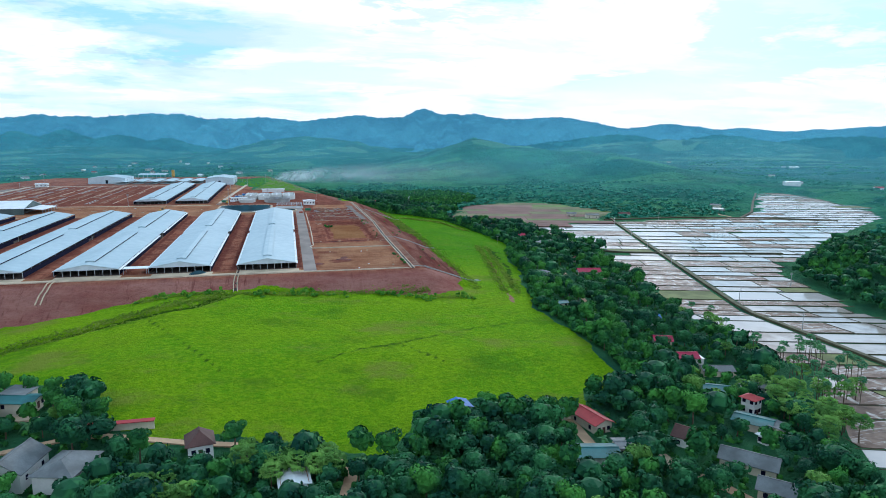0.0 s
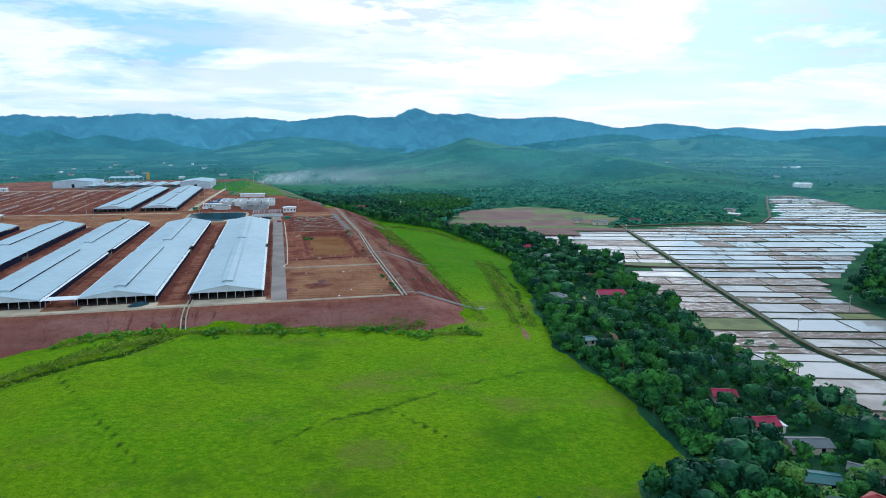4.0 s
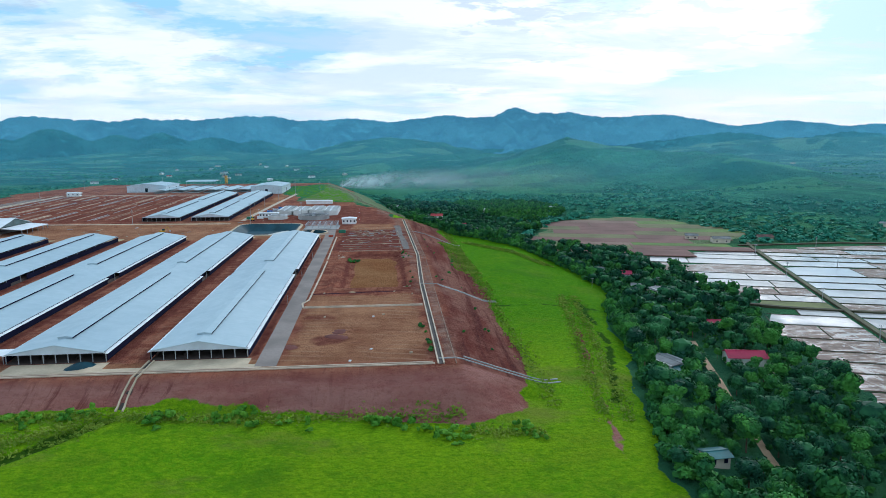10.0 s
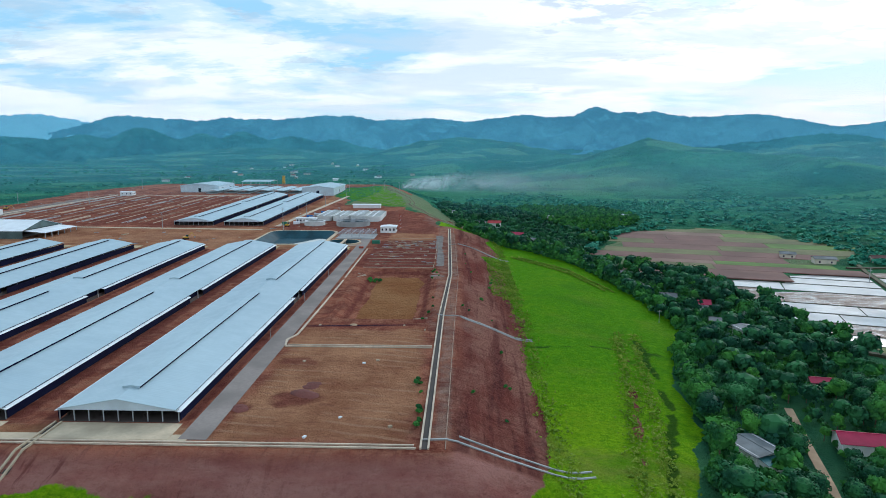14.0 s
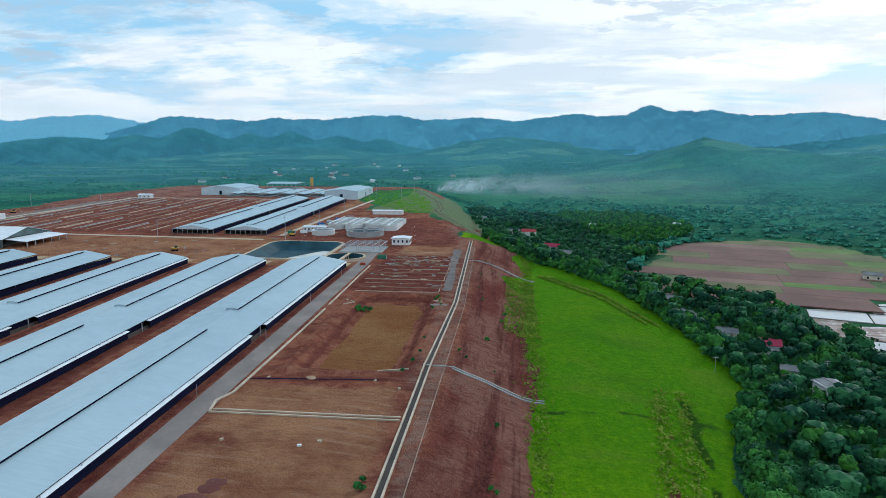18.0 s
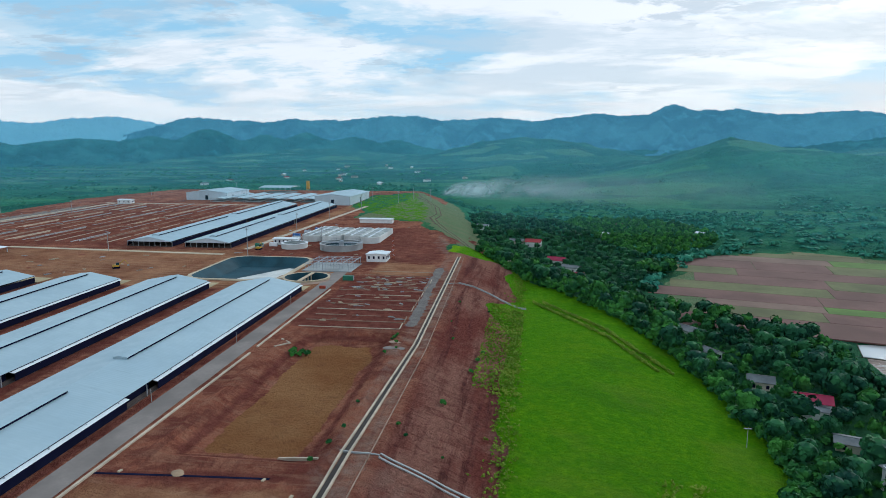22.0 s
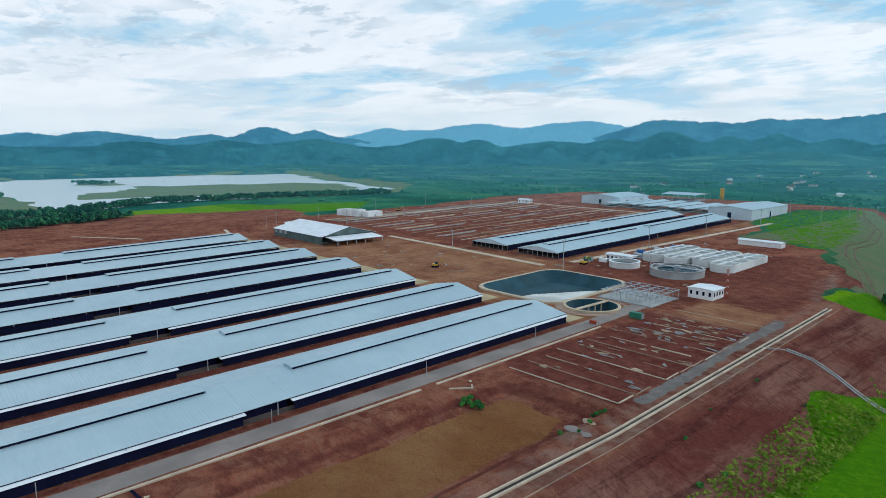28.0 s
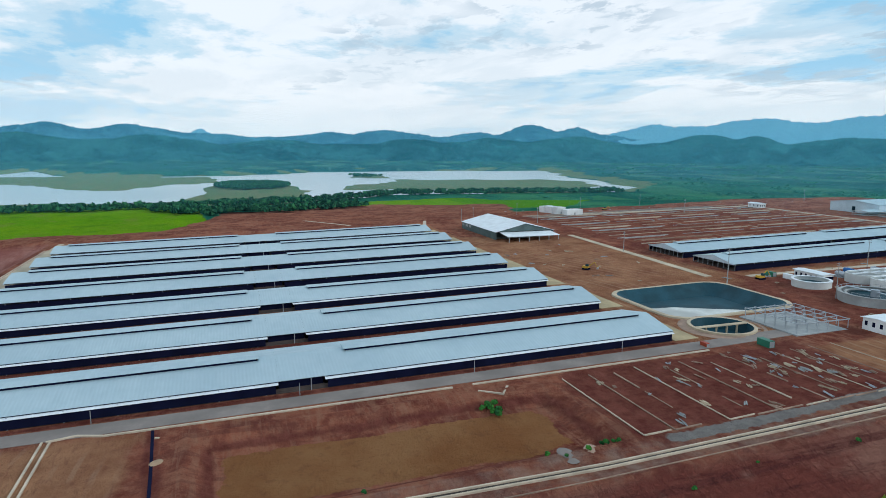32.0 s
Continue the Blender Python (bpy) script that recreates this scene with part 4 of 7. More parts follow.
def barn(xm, y0, y1, gap, label, strips=True):
    b = thing("cattle_barn", xm, y0, plat(y0), label, "barn", "open-sided cattle barns")
    inv = Matrix.Translation((-xm, -y0, -plat(y0)))

    def put(name, mb, mat, lab="", parent=None):
        mb.v = [tuple(inv @ Vector(p)) for p in mb.v]
        return part(name, mb, mat, parent or b, lab)

    x0, x1 = xm - HALF, xm + HALF
    spans = [(y0, gap[0]), (gap[1], y1)] if gap else [(y0, y1)]
    if gap:
        put("link_roof", gable(MB(), x0 + 0.75, x1 - 0.75, gap[0] + 0.02, gap[1] - 0.02), ROOF, "lower roof section joining the two halves")
    for ya, yb in spans:
        rf = put("roof", gable(MB(), x0 + 0.75, x1 - 0.75, ya, yb), ROOF, "pale blue-grey metal sheet roof")
        # raised ridge vent
        va, vb = ya + 7.5, yb - 4.5
        mb = MB()
        for sx in (-1, 1):
            pts = [(xm + sx * 2.4, va, plat(va) + RIDGE + 0.30), (xm, va, plat(va) + RIDGE + 0.62), (xm, vb, plat(vb) + RIDGE + 0.62), (xm + sx * 2.4, vb, plat(vb) + RIDGE + 0.30)]
            mb.slab(pts if sx < 0 else pts[::-1], 0.1)
        for ye in (va + 0.15, vb - 0.15):
            mb.poly((xm - 2.3, ye, plat(ye) + RIDGE - 0.5), (xm + 2.3, ye, plat(ye) + RIDGE - 0.5), (xm + 2.3, ye, plat(ye) + RIDGE + 0.27), (xm, ye, plat(ye) + RIDGE + 0.57), (xm - 2.3, ye, plat(ye) + RIDGE + 0.27))
        vent = put("ridge_vent", mb, ROOF, "raised ridge vent sheet", rf)
        # near-black slabs stand in for shade inside the vent's open sides
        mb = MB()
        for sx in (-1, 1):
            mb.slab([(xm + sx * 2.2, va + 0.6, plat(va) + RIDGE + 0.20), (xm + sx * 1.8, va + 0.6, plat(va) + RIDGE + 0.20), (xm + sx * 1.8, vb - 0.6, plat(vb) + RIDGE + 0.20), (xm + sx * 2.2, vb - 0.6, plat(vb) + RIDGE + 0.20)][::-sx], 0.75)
        put("vent_shade_slab", mb, DARK, "", rf)
        for sx in (-1, 1):
            xe = xm + sx * HALF
            # lower eave strip hung under the roof's edge
            pts = [(xe - sx * 1.0, ya + 0.3, plat(ya) + EAVE - 0.22), (xe + sx * 0.42, ya + 0.3, plat(ya) + EAVE - 0.46), (xe + sx * 0.42, yb - 0.3, plat(yb) + EAVE - 0.46), (xe - sx * 1.0, yb - 0.3, plat(yb) + EAVE - 0.22)]
            if strips:
                put("eave_strip", MB().slab(pts[::-sx], 0.1), TRIM, "white lower eave strip")
            # near-black bar in place of the shaded gap under the roof edge
            put("eave_shade_bar", MB().slab([(xe - sx * 0.95, ya + 0.6, plat(ya) + EAVE - 0.03), (xe - sx * 0.80, ya + 0.6, plat(ya) + EAVE - 0.03), (xe - sx * 0.80, yb - 0.6, plat(yb) + EAVE - 0.03), (xe - sx * 0.95, yb - 0.6, plat(yb) + EAVE - 0.03)][::-sx], 0.18), DARK)
    # posts along both sides and across the gable ends
    ys = np.arange(y0 + 1.0, y1, 12.0)
    for sx in (-1, 1):
        for y in ys:
            p = part("post", POST, None, b)
            p.location = (sx * (HALF - 0.42), y - y0, plat(y) - plat(y0))
    for yy in (y0 + 0.6, y1 - 0.6):
        for fx in (-0.72, -0.48, -0.24, 0, 0.24, 0.48, 0.72):
            p = part("post", POST, None, b)
            p.location = (fx * HALF, yy - y0, plat(yy) - plat(y0))
    # near-black sheets give the open sides the dark of a shaded interior
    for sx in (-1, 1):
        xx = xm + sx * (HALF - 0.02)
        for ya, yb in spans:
            put("side_shade_sheet", MB().slab([(xx - 0.05, ya + 1, plat(ya) + EAVE - 0.52), (xx + 0.05, ya + 1, plat(ya) + EAVE - 0.52), (xx + 0.05, yb - 1, plat(yb) + EAVE - 0.52), (xx - 0.05, yb - 1, plat(yb) + EAVE - 0.52)], 2.45), DARK, "near-black sheet standing in for the shaded barn side")
    # recessed sheets put the same shade under the link roof
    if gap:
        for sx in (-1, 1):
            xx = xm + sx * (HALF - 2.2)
            put("side_shade_sheet", MB().slab([(xx - 0.05, gap[0], plat(gap[0]) + EAVE), (xx + 0.05, gap[0], plat(gap[0]) + EAVE), (xx + 0.05, gap[1], plat(gap[1]) + EAVE), (xx - 0.05, gap[1], plat(gap[1]) + EAVE)], 2.9), DARK, "near-black sheet standing in for the shaded barn side")
    # end gables: sheet above the eave line, open below
    for yy, s in ((y0 + 0.25, 1), (y1 - 0.25, -1)):
        g = plat(yy)
        mb = MB()
        mb.poly((x0 + 0.3, yy, g + EAVE - 0.25), (x1 - 0.3, yy, g + EAVE - 0.25), (x1 - 0.3, yy, g + EAVE), (xm, yy, g + RIDGE - 0.15), (x0 + 0.3, yy, g + EAVE))
        put("gable_sheet", mb, GABLE, "pale triangular gable sheet")
    # floor, feed alley and low stall walls
    put("floor_slab", MB().slab([(x0 + 0.4, y0 + 0.3, plat(y0) + 0.16), (x1 - 0.4, y0 + 0.3, plat(y0) + 0.16), (x1 - 0.4, y1 - 0.3, plat(y1) + 0.16), (x0 + 0.4, y1 - 0.3, plat(y1) + 0.16)], 0.4), STALL, "raised concrete barn floor")
    for fx in (-0.93, -0.34, 0.34, 0.93):
        xx = xm + fx * HALF
        put("stall_wall", MB().slab([(xx - 0.12, y0 + 3, plat(y0) + 1.15), (xx + 0.12, y0 + 3, plat(y0) + 1.15), (xx + 0.12, y1 - 3, plat(y1) + 1.15), (xx - 0.12, y1 - 3, plat(y1) + 1.15)], 1.1), STALL)
    return b


for i in range(7):
    barn(-12 - 44 * i, 352.5, 592, (465, 477), "long open-sided cattle barn with pale metal roof on red earth", i < 3)
for xm in (-133.5, -94.5):
    barn(xm, 692, 912, (800, 803), "long open-sided barn with pale metal roof beside raw foundations", False)

# concrete aprons before the south ends
for i in range(7):
    x = -12 - 44 * i
    tagged(new("apron", MB().box(x - 14 + (i % 2), x + 16.5, 343.5, 352.4, plat(346) - 0.5, plat(346) + 0.13 + 0.01 * (i % 3)).mesh("apron", CONC)), "pale concrete apron at the barn end", "apron", "barn aprons", "structure")

for i in range(7):
    x = -12 - 44 * i
    tagged(new("apron", MB().box(x - 13, x + 15.5 - (i % 3), 592.4, 602 + (i % 2), plat(600) - 0.9, plat(600) + 0.10 + 0.01 * (i % 3)).mesh("apron", YCONC)), "yellowish concrete apron at the barn's north end", "apron", "barn aprons", "structure")

tagged(new("pavement", MB().box(-330, 9, 343.0, 346.4, plat(344) - 0.5, plat(344) + 0.10).mesh("pavement", CONC)), "pale concrete strip along the barns' south ends", "pavement", kind="structure")

# ---- drains and kerbs on the terrace ----
def line_thing(name, lines, width, z0, z1, mat, label, cat, step=6.0, sub="kerb"):
    root = thing(name, lines[0][0][0], lines[0][0][1], 0, label, cat, kind="structure")
    for pts in lines:
        fine = []
        for (ax, ay), (bx, by) in zip(pts, pts[1:]):
            k = max(1, int(math.hypot(bx - ax, by - ay) / step))
            fine += [(ax + (bx - ax) * j / k, ay + (by - ay) * j / k) for j in range(k)]
        fine.append(pts[-1])
        mb = MB().strip(fine, width, z0, z1, gz)
        mb.v = [(x - lines[0][0][0], y - lines[0][0][1], z) for x, y, z in mb.v]
        part(sub, mb, mat, root)
    return root


line_thing("storm_drain", [[(64.1, 341), (64.5, 450), (66.8, 525), (63.3, 680)], [(65.9, 341), (66.3, 450), (68.3, 525), (64.9, 680)]], 0.46, -0.3, 0.45, KERB, "twin-walled concrete storm drain along the terrace edge", "drain", sub="drain_wall")
line_thing("drain_bed", [[(65, 341), (65.4, 450), (67.5, 525), (64.1, 680)], [(-26.6, 352), (-26.5, 326)]], 1.5, -0.3, 0.07, DRAINBED, "dark bed of the concrete drain", "drain", sub="bed")
line_thing("barn_road", [[(10.2, 344), (10.2, 460), (10.0, 600), (8.6, 640)]], 6.8, -0.4, 0.10, ROAD, "grey gravel road beside the first barn", "road", sub="lane")
line_thing("front_drain", [[(-300, 341.2), (63, 341.2)], [(-300, 342.6), (62.5, 342.6)]], 0.5, -0.3, 0.35, KERB, "concrete drain along the front edge of the terrace", "drain", sub="drain_wall")
line_thing("cross_drain", [[(14, 411.2), (63.5, 411.2)], [(14.5, 412.9), (63.5, 412.9)]], 0.45, -0.3, 0.35, KERB, "concrete drain across the bare earth", "drain", sub="drain_wall")
line_thing("road_kerb", [[(14, 412), (12.8, 418), (15.0, 424), (15.6, 470), (15.8, 510)], [(15.6, 516), (15.2, 596)]], 0.7, -0.3, 0.35, KERB, "pale kerb beside the grey barn road", "kerb")
line_thing("edge_fence", [[(69.8, 341), (70.6, 430), (71.6, 520), (69.5, 600), (66.8, 684)]], 0.22, -0.2, 0.22, FOOT, "thin kerb on the terrace crest", "kerb")
# stepped spillways running down the slopes
line_thing("spillway", [[(64, 345.5), (73, 346.2)], [(73, 346), (84, 345.5), (96, 346.8), (106, 349.5)], [(73, 349), (84, 348.5), (96, 349.4), (105.5, 352)]], 0.45, -0.3, 0.32, GREYC, "grey concrete spillway running down the bank", "spillway", 3.0, "spillway_wall")
line_thing("spillway", [[(64, 450), (73, 450.4)], [(73, 449.5), (88, 446.5), (101, 446)], [(73, 451.1), (88, 448.1), (101, 447.7)]], 0.4, -0.3, 0.3, GREYC, "grey concrete spillway running down the bank", "spillway", 3.0, "spillway_wall")
line_thing("spillway", [[(64.5, 612.5), (71, 617)], [(71, 617), (78, 620), (86, 618), (92, 615), (103, 611)], [(71, 618.6), (78, 621.6), (86, 619.6), (92, 616.6), (103, 612.6)]], 0.4, -0.3, 0.3, GREYC, "grey concrete spillway running down the bank", "spillway", 3.0, "spillway_wall")
line_thing("spillway", [[(-113, 346), (-113.3, 338), (-114.5, 324)], [(-111.2, 346), (-111.4, 338), (-112.3, 324)]], 0.5, -0.3, 0.4, CONC, "pale concrete chute down the front bank", "spillway", 2.0, "spillway_wall")
line_thing("spillway", [[(-27.3, 352), (-27.4, 340), (-28.0, 333), (-27.6, 325)], [(-25.8, 352), (-25.8, 340), (-26.3, 333), (-25.7, 325)]], 0.45, -0.3, 0.45, CONC, "grey concrete chute with a dark channel", "spillway", 2.0, "spillway_wall")


# ---- lined pond and round basin ----
def rounded(cx, cy, hx, hy, r, n=8):
    pts = []
    for k, (sx, sy) in enumerate(((1, 1), (-1, 1), (-1, -1), (1, -1))):
        for j in range(n + 1):
            a = math.pi / 2 * (k + j / n)
            pts.append((cx + sx * (hx - r) + r * math.cos(a), cy + sy * (hy - r) + r * math.sin(a)))
    return pts


def bowl(name, rings, mats, names, label, cat):
    """A sunken basin: rings of points from the outside in, one part between two rings."""
    cx, cy = np.mean([p[:2] for p in rings[0]], 0)
    root = thing(name, cx, cy, 0, label, cat)
    for k in range(len(rings)):
        mb = MB()
        a = [(p[0] - cx, p[1] - cy, p[2]) for p in rings[k]]
        if k == len(rings) - 1:
            mb.poly(*a)
        else:
            bb = [(p[0] - cx, p[1] - cy, p[2]) for p in rings[k + 1]]
            for j in range(len(a)):
                mb.poly(a[j], a[(j + 1) % len(a)], bb[(j + 1) % len(a)], bb[j])
        part(names[k], mb, mats[k], root)
    return root


zp = plat(638)
R = lambda hx, hy, r, z: [(x, y, zp + z + 0.02 * (y - 638)) for x, y in rounded(-40, 638, hx, hy, r)]
bowl("lined_pond", [R(25.5, 30.5, 11, -0.6), R(25, 30, 10.5, 0.55), R(23.2, 28.2, 9, 0.55), R(17, 22, 5, -4.2), R(16.9, 21.9, 5, -4.25)], [CONC, CONC, LINER, LINER, LINER], ["rim_outside", "rim", "liner", "bottom_edge", "bottom"], "rounded rectangular pond with dark liner and pale bottom", "pond")
part("sludge", MB().slab([(x, y, zp - 3.9 + 0.02 * y) for x, y in ((-7, -19), (1, -22.5), (13, -21), (18.5, -14), (18.8, 4), (17, 17), (12, 19), (7, 12), (2, 3), (-5, -8))], 0.3), SLUDGE, bpy.data.objects["lined_pond"], "pale dried sludge")
C = lambda r, z: [(-4 + r * math.cos(a), 618 + r * math.sin(a), plat(618) + z) for a in np.linspace(0, 2 * math.pi, 48, False)]
collar = [(-4 + 14.8 * math.cos(a), 618 + 14.8 * math.sin(a), plat(618 + 14.8 * math.sin(a)) + 0.06) for a in np.linspace(0, 2 * math.pi, 48, False)]
rb = bowl("round_basin", [collar, C(11.6, 0.1), C(11.6, 0.8), C(10.4, 0.8), C(9.6, -3.2), C(9.5, -3.25)], [FOOT, CONC, CONC, LINER, LINER, LINER], ["earth_collar", "outside_wall", "rim", "liner", "bottom_edge", "bottom"], "round concrete basin with a walkway across it", "basin")
part("walkway", MB().box(-0.9, 0.9, -10.4, 10.4, plat(618) + 0.6, plat(618) + 0.9), CONC, rb, "pale concrete walkway")
for k in range(4):
    part("walkway_post", MB().box(-0.25, 0.25, -7 + 4.5 * k, -6.5 + 4.5 * k, plat(618) - 3.2, plat(618) + 0.6), CONC, rb)

# ---- buildings on the terrace ----
def shed(name, x0, x1, y0, y1, h, rise, label, cat, wall=WHITE, roof=ROOF, along="y", open_side="", doors=0, windows=0, group=""):
    """A gabled hall with walls, roof slopes, doors and windows as parts."""
    cx, cy = (x0 + x1) / 2, (y0 + y1) / 2
    g = gz(cx, cy)
    b = thing(name, cx, cy, g, label, cat, group)
    hx, hy = (x1 - x0) / 2, (y1 - y0) / 2
    if open_side != "all":
        for nm, q in (("south", (-hx, hx, -hy, -hy + 0.25)), ("north", (-hx, hx, hy - 0.25, hy)), ("west", (-hx, -hx + 0.25, -hy + 0.25, hy - 0.25)), ("east", (hx - 0.25, hx, -hy + 0.25, hy - 0.25))):
            if nm == open_side:
                continue
            part("wall", MB().box(*q, -1, h), wall, b)
    else:
        part("inside", MB().box(-hx + 1, hx - 1, -hy + 1, hy - 1, -0.5, 0.3), GREYC, b)
        for k in range(7):
            for s in (-1, 1):
                if along == "y":
                    part("post", MB().box(s * (hx - 0.4) - 0.15, s * (hx - 0.4) + 0.15, -hy + 0.4 + k * (2 * hy - 0.8) / 6 - 0.15, -hy + 0.4 + k * (2 * hy - 0.8) / 6 + 0.15, -0.5, h), STEEL, b)
                else:
                    part("post", MB().box(-hx + 0.4 + k * (2 * hx - 0.8) / 6 - 0.15, -hx + 0.4 + k * (2 * hx - 0.8) / 6 + 0.15, s * (hy - 0.4) - 0.15, s * (hy - 0.4) + 0.15, -0.5, h), STEEL, b)
    o = 0.6
    if along == "y":
        for s in (-1, 1):
            pts = [(s * (hx + o), -hy - o, h - rise * o / hx), (0, -hy - o, h + rise), (0, hy + o, h + rise), (s * (hx + o), hy + o, h - rise * o / hx)]
            part("roof", MB().slab(pts if s < 0 else pts[::-1], 0.15), roof, b)
        for s in (-1, 1):
            part("gable", MB().poly((-hx, s * (hy - 0.1), h), (hx, s * (hy - 0.1), h), (0, s * (hy - 0.1), h + rise - 0.1)), wall, b)
    else:
        for s in (-1, 1):
            pts = [(-hx - o, s * (hy + o), h - rise * o / hy), (-hx - o, 0, h + rise), (hx + o, 0, h + rise), (hx + o, s * (hy + o), h - rise * o / hy)]
            part("roof", MB().slab(pts if s > 0 else pts[::-1], 0.15), roof, b)
        for s in (-1, 1):
            part("gable", MB().poly((s * (hx - 0.1), -hy, h), (s * (hx - 0.1), hy, h), (s * (hx - 0.1), 0, h + rise - 0.1)), wall, b)
    for k in range(windows):
        fx = -hx + (k + 0.5) * 2 * hx / windows
        fy = -hy + (k + 0.5) * 2 * hy / windows
        for q in ((fx - 0.5, fx + 0.5, -hy - 0.06, -hy + 0.1), (hx - 0.1, hx + 0.06, fy - 0.5, fy + 0.5)):
            part("window", MB().box(*q, h * 0.35, h * 0.72), DARK, b)
    for k in range(doors):
        fy = -hy + (k + 0.5) * 2 * hy / doors
        part("door", MB().box(hx - 0.1, hx + 0.07, fy - 1.4, fy + 1.4, 0, h * 0.6), DARK, b)
        part("door", MB().box(-1.6, 1.6, -hy - 0.07, -hy + 0.1, 0, h * 0.6), DARK, b)
    return b


hut = shed("pump_house", 15, 26, 661, 671, 4.3, 0.5, "small white-walled pump house with flat pale roof", "building", roof=TRIM, windows=4)
shed("storage_shed", -30, -4, 812, 819, 3.2, 0.6, "long low white shed with pale roof", "shed", along="x", roof=TRIM)
shed("site_cabin", -58, -42, 708, 714, 4, 0.3, "white site cabin with a row of dark windows", "cabin", along="x", roof=TRIM, windows=6)
shed("site_cabin", -312, -298, 922, 929, 4, 0.8, "small white site cabin standing alone", "cabin", along="x", roof=TRIM, windows=3)
shed("site_cabin", -322, -298, 652, 660, 3.6, 0.7, "long white site cabin with dark windows", "cabin", along="x", roof=TRIM, windows=7)
shed("warehouse", -108, -72, 932, 1006, 8, 2.2, "tall pale metal warehouse with low gable", "warehouse", wall=GABLE, doors=1)
shed("warehouse", -262, -216, 966, 1020, 7.5, 2.5, "pale metal warehouse with a dark doorway", "warehouse", wall=GABLE, doors=2)
shed("open_shed", -216, -178, 1048, 1082, 6.5, 1.5, "open-sided shed with pale roof", "shed", along="x", open_side="all")
for k in range(6):
    shed("low_shed", -226 + 19 * k, -211 + 19 * k, 948 + 5 * (k % 2), 1022, 3, 1.2, "low pale-roofed shed in a close row", "shed", open_side="all", group="low sheds in a row")
FEEDWALL = plain("grey_green_wall", (0.085, 0.13, 0.13), 0.8, 0.3)
# the big shed with a lean-to
big = shed("feed_shed", -288, -222, 625, 668, 5.0, 5.2, "large feed shed with broad white roof and dark open gable", "shed", along="x", open_side="east", wall=FEEDWALL, roof=TRIM, windows=0)
part("back_shade", MB().box(-30, 31, -20, 20, 0.05, 0.3), GREYC, big)
part("lean_to_roof", MB().slab([(33, -19, 4.6), (47, -19, 3.4), (47, 19, 3.4), (33, 19, 4.6)], 0.15), TRIM, big, "white lean-to roof")
for k in range(6):
    part("lean_to_post", MB().box(46.2, 46.6, -18 + 7.2 * k, -17.6 + 7.2 * k, -0.5, 3.4), STEEL, big)
for k in range(9):
    part("wall_sheet", MB().box(-32 + 7 * k, -28 + 7 * k, -21.62, -21.4, 2.2, 4.2), GREYC if k < 3 else FEEDWALL, big)
# canopy between two barns
cn = thing("link_canopy", -77.7, 357, plat(357), "small flat canopy between two barns", "canopy")
part("roof", MB().box(-6, 6, -3.5, 3.5, 2.7, 2.85), TRIM, cn)
for sx in (-5.5, 5.5):
    for sy in (-3, 3):
        part("post", MB().box(sx - 0.1, sx + 0.1, sy - 0.1, sy + 0.1, -0.2, 2.7), STEEL, cn)
# white blocks at the far side
for k, (x, y, w, l, h) in enumerate(((-366, 736, 9, 7, 5.5), (-357, 736, 8, 7, 6.2), (-348.5, 736, 8, 7, 6.0), (-340, 737, 8, 8, 6.2), (-331, 745, 9, 16, 4.6))):
    b = thing("white_block", x, y, gz(x, y), "white windowless service block with flat roof", "building", "white service blocks")
    part("block_body", MB().box(-w / 2, w / 2, -l / 2, l / 2, -0.5, h), WHITE, b)
    part("parapet", MB().ring(0, 0, h, h + 0.3, 0.7 * w / 2, 0.7 * w / 2 + 0.2, 4), TRIM, b)
    part("door", MB().box(w / 2 - 0.05, w / 2 + 0.06, -0.8, 0.8, 0, 2.1), GREYC, b)


# ---- water treatment tanks ----
PALEC = plain("pale_tank_concrete", (0.60, 0.63, 0.62), 0.85, 0.22, 0.4)


def round_tank(x, y, r, h, label, wall, dark_top=False):
    g = gz(x, y)
    t = thing("round_tank", x, y, g, label, "tank", "round treatment tanks")
    part("wall", MB().ring(0, 0, -0.5, h, r - 0.4, r, 48), wall, t)
    part("liquid", MB().disc(0, 0, h - 1.6, r - 0.45, 48), LINER, t, "dark water")
    part("rim", MB().ring(0, 0, h, h + 0.25, r - 1.0, r + 0.25, 48), GREYC if dark_top else TRIM, t)
    if dark_top:
        part("bridge", MB().box(-r, r, -0.8, 0.8, h + 0.3, h + 0.6), STEEL, t, "steel scraper bridge")
        part("hub", MB().ring(0, 0, h - 1.5, h + 1.4, 0.4, 1.6, 16), STEEL, t)
        part("launder", MB().ring(0, 0, h - 0.9, h - 0.4, r - 3.2, r - 2.2, 48), GREYC, t)
        for k in range(24):
            a = k * math.pi / 12
            part("railing_post", MB().box(r * math.cos(a) - 0.06, r * math.cos(a) + 0.06, r * math.sin(a) - 0.06, r * math.sin(a) + 0.06, h + 0.2, h + 1.3), STEEL, t)
        part("railing", MB().ring(0, 0, h + 1.2, h + 1.3, r - 0.05, r + 0.05, 48), STEEL, t)
    return t


round_tank(-11, 700, 13, 3.3, "large round grey clarifier tank with a scraper bridge", GREYC, True)
round_tank(-41, 700, 8, 2.9, "round pale concrete tank beside the clarifier", PALEC)
def oblong(hx, hy, z, r):
    return [(x, y, z) for x, y in rounded(0, 0, hx, hy, r, 5)]


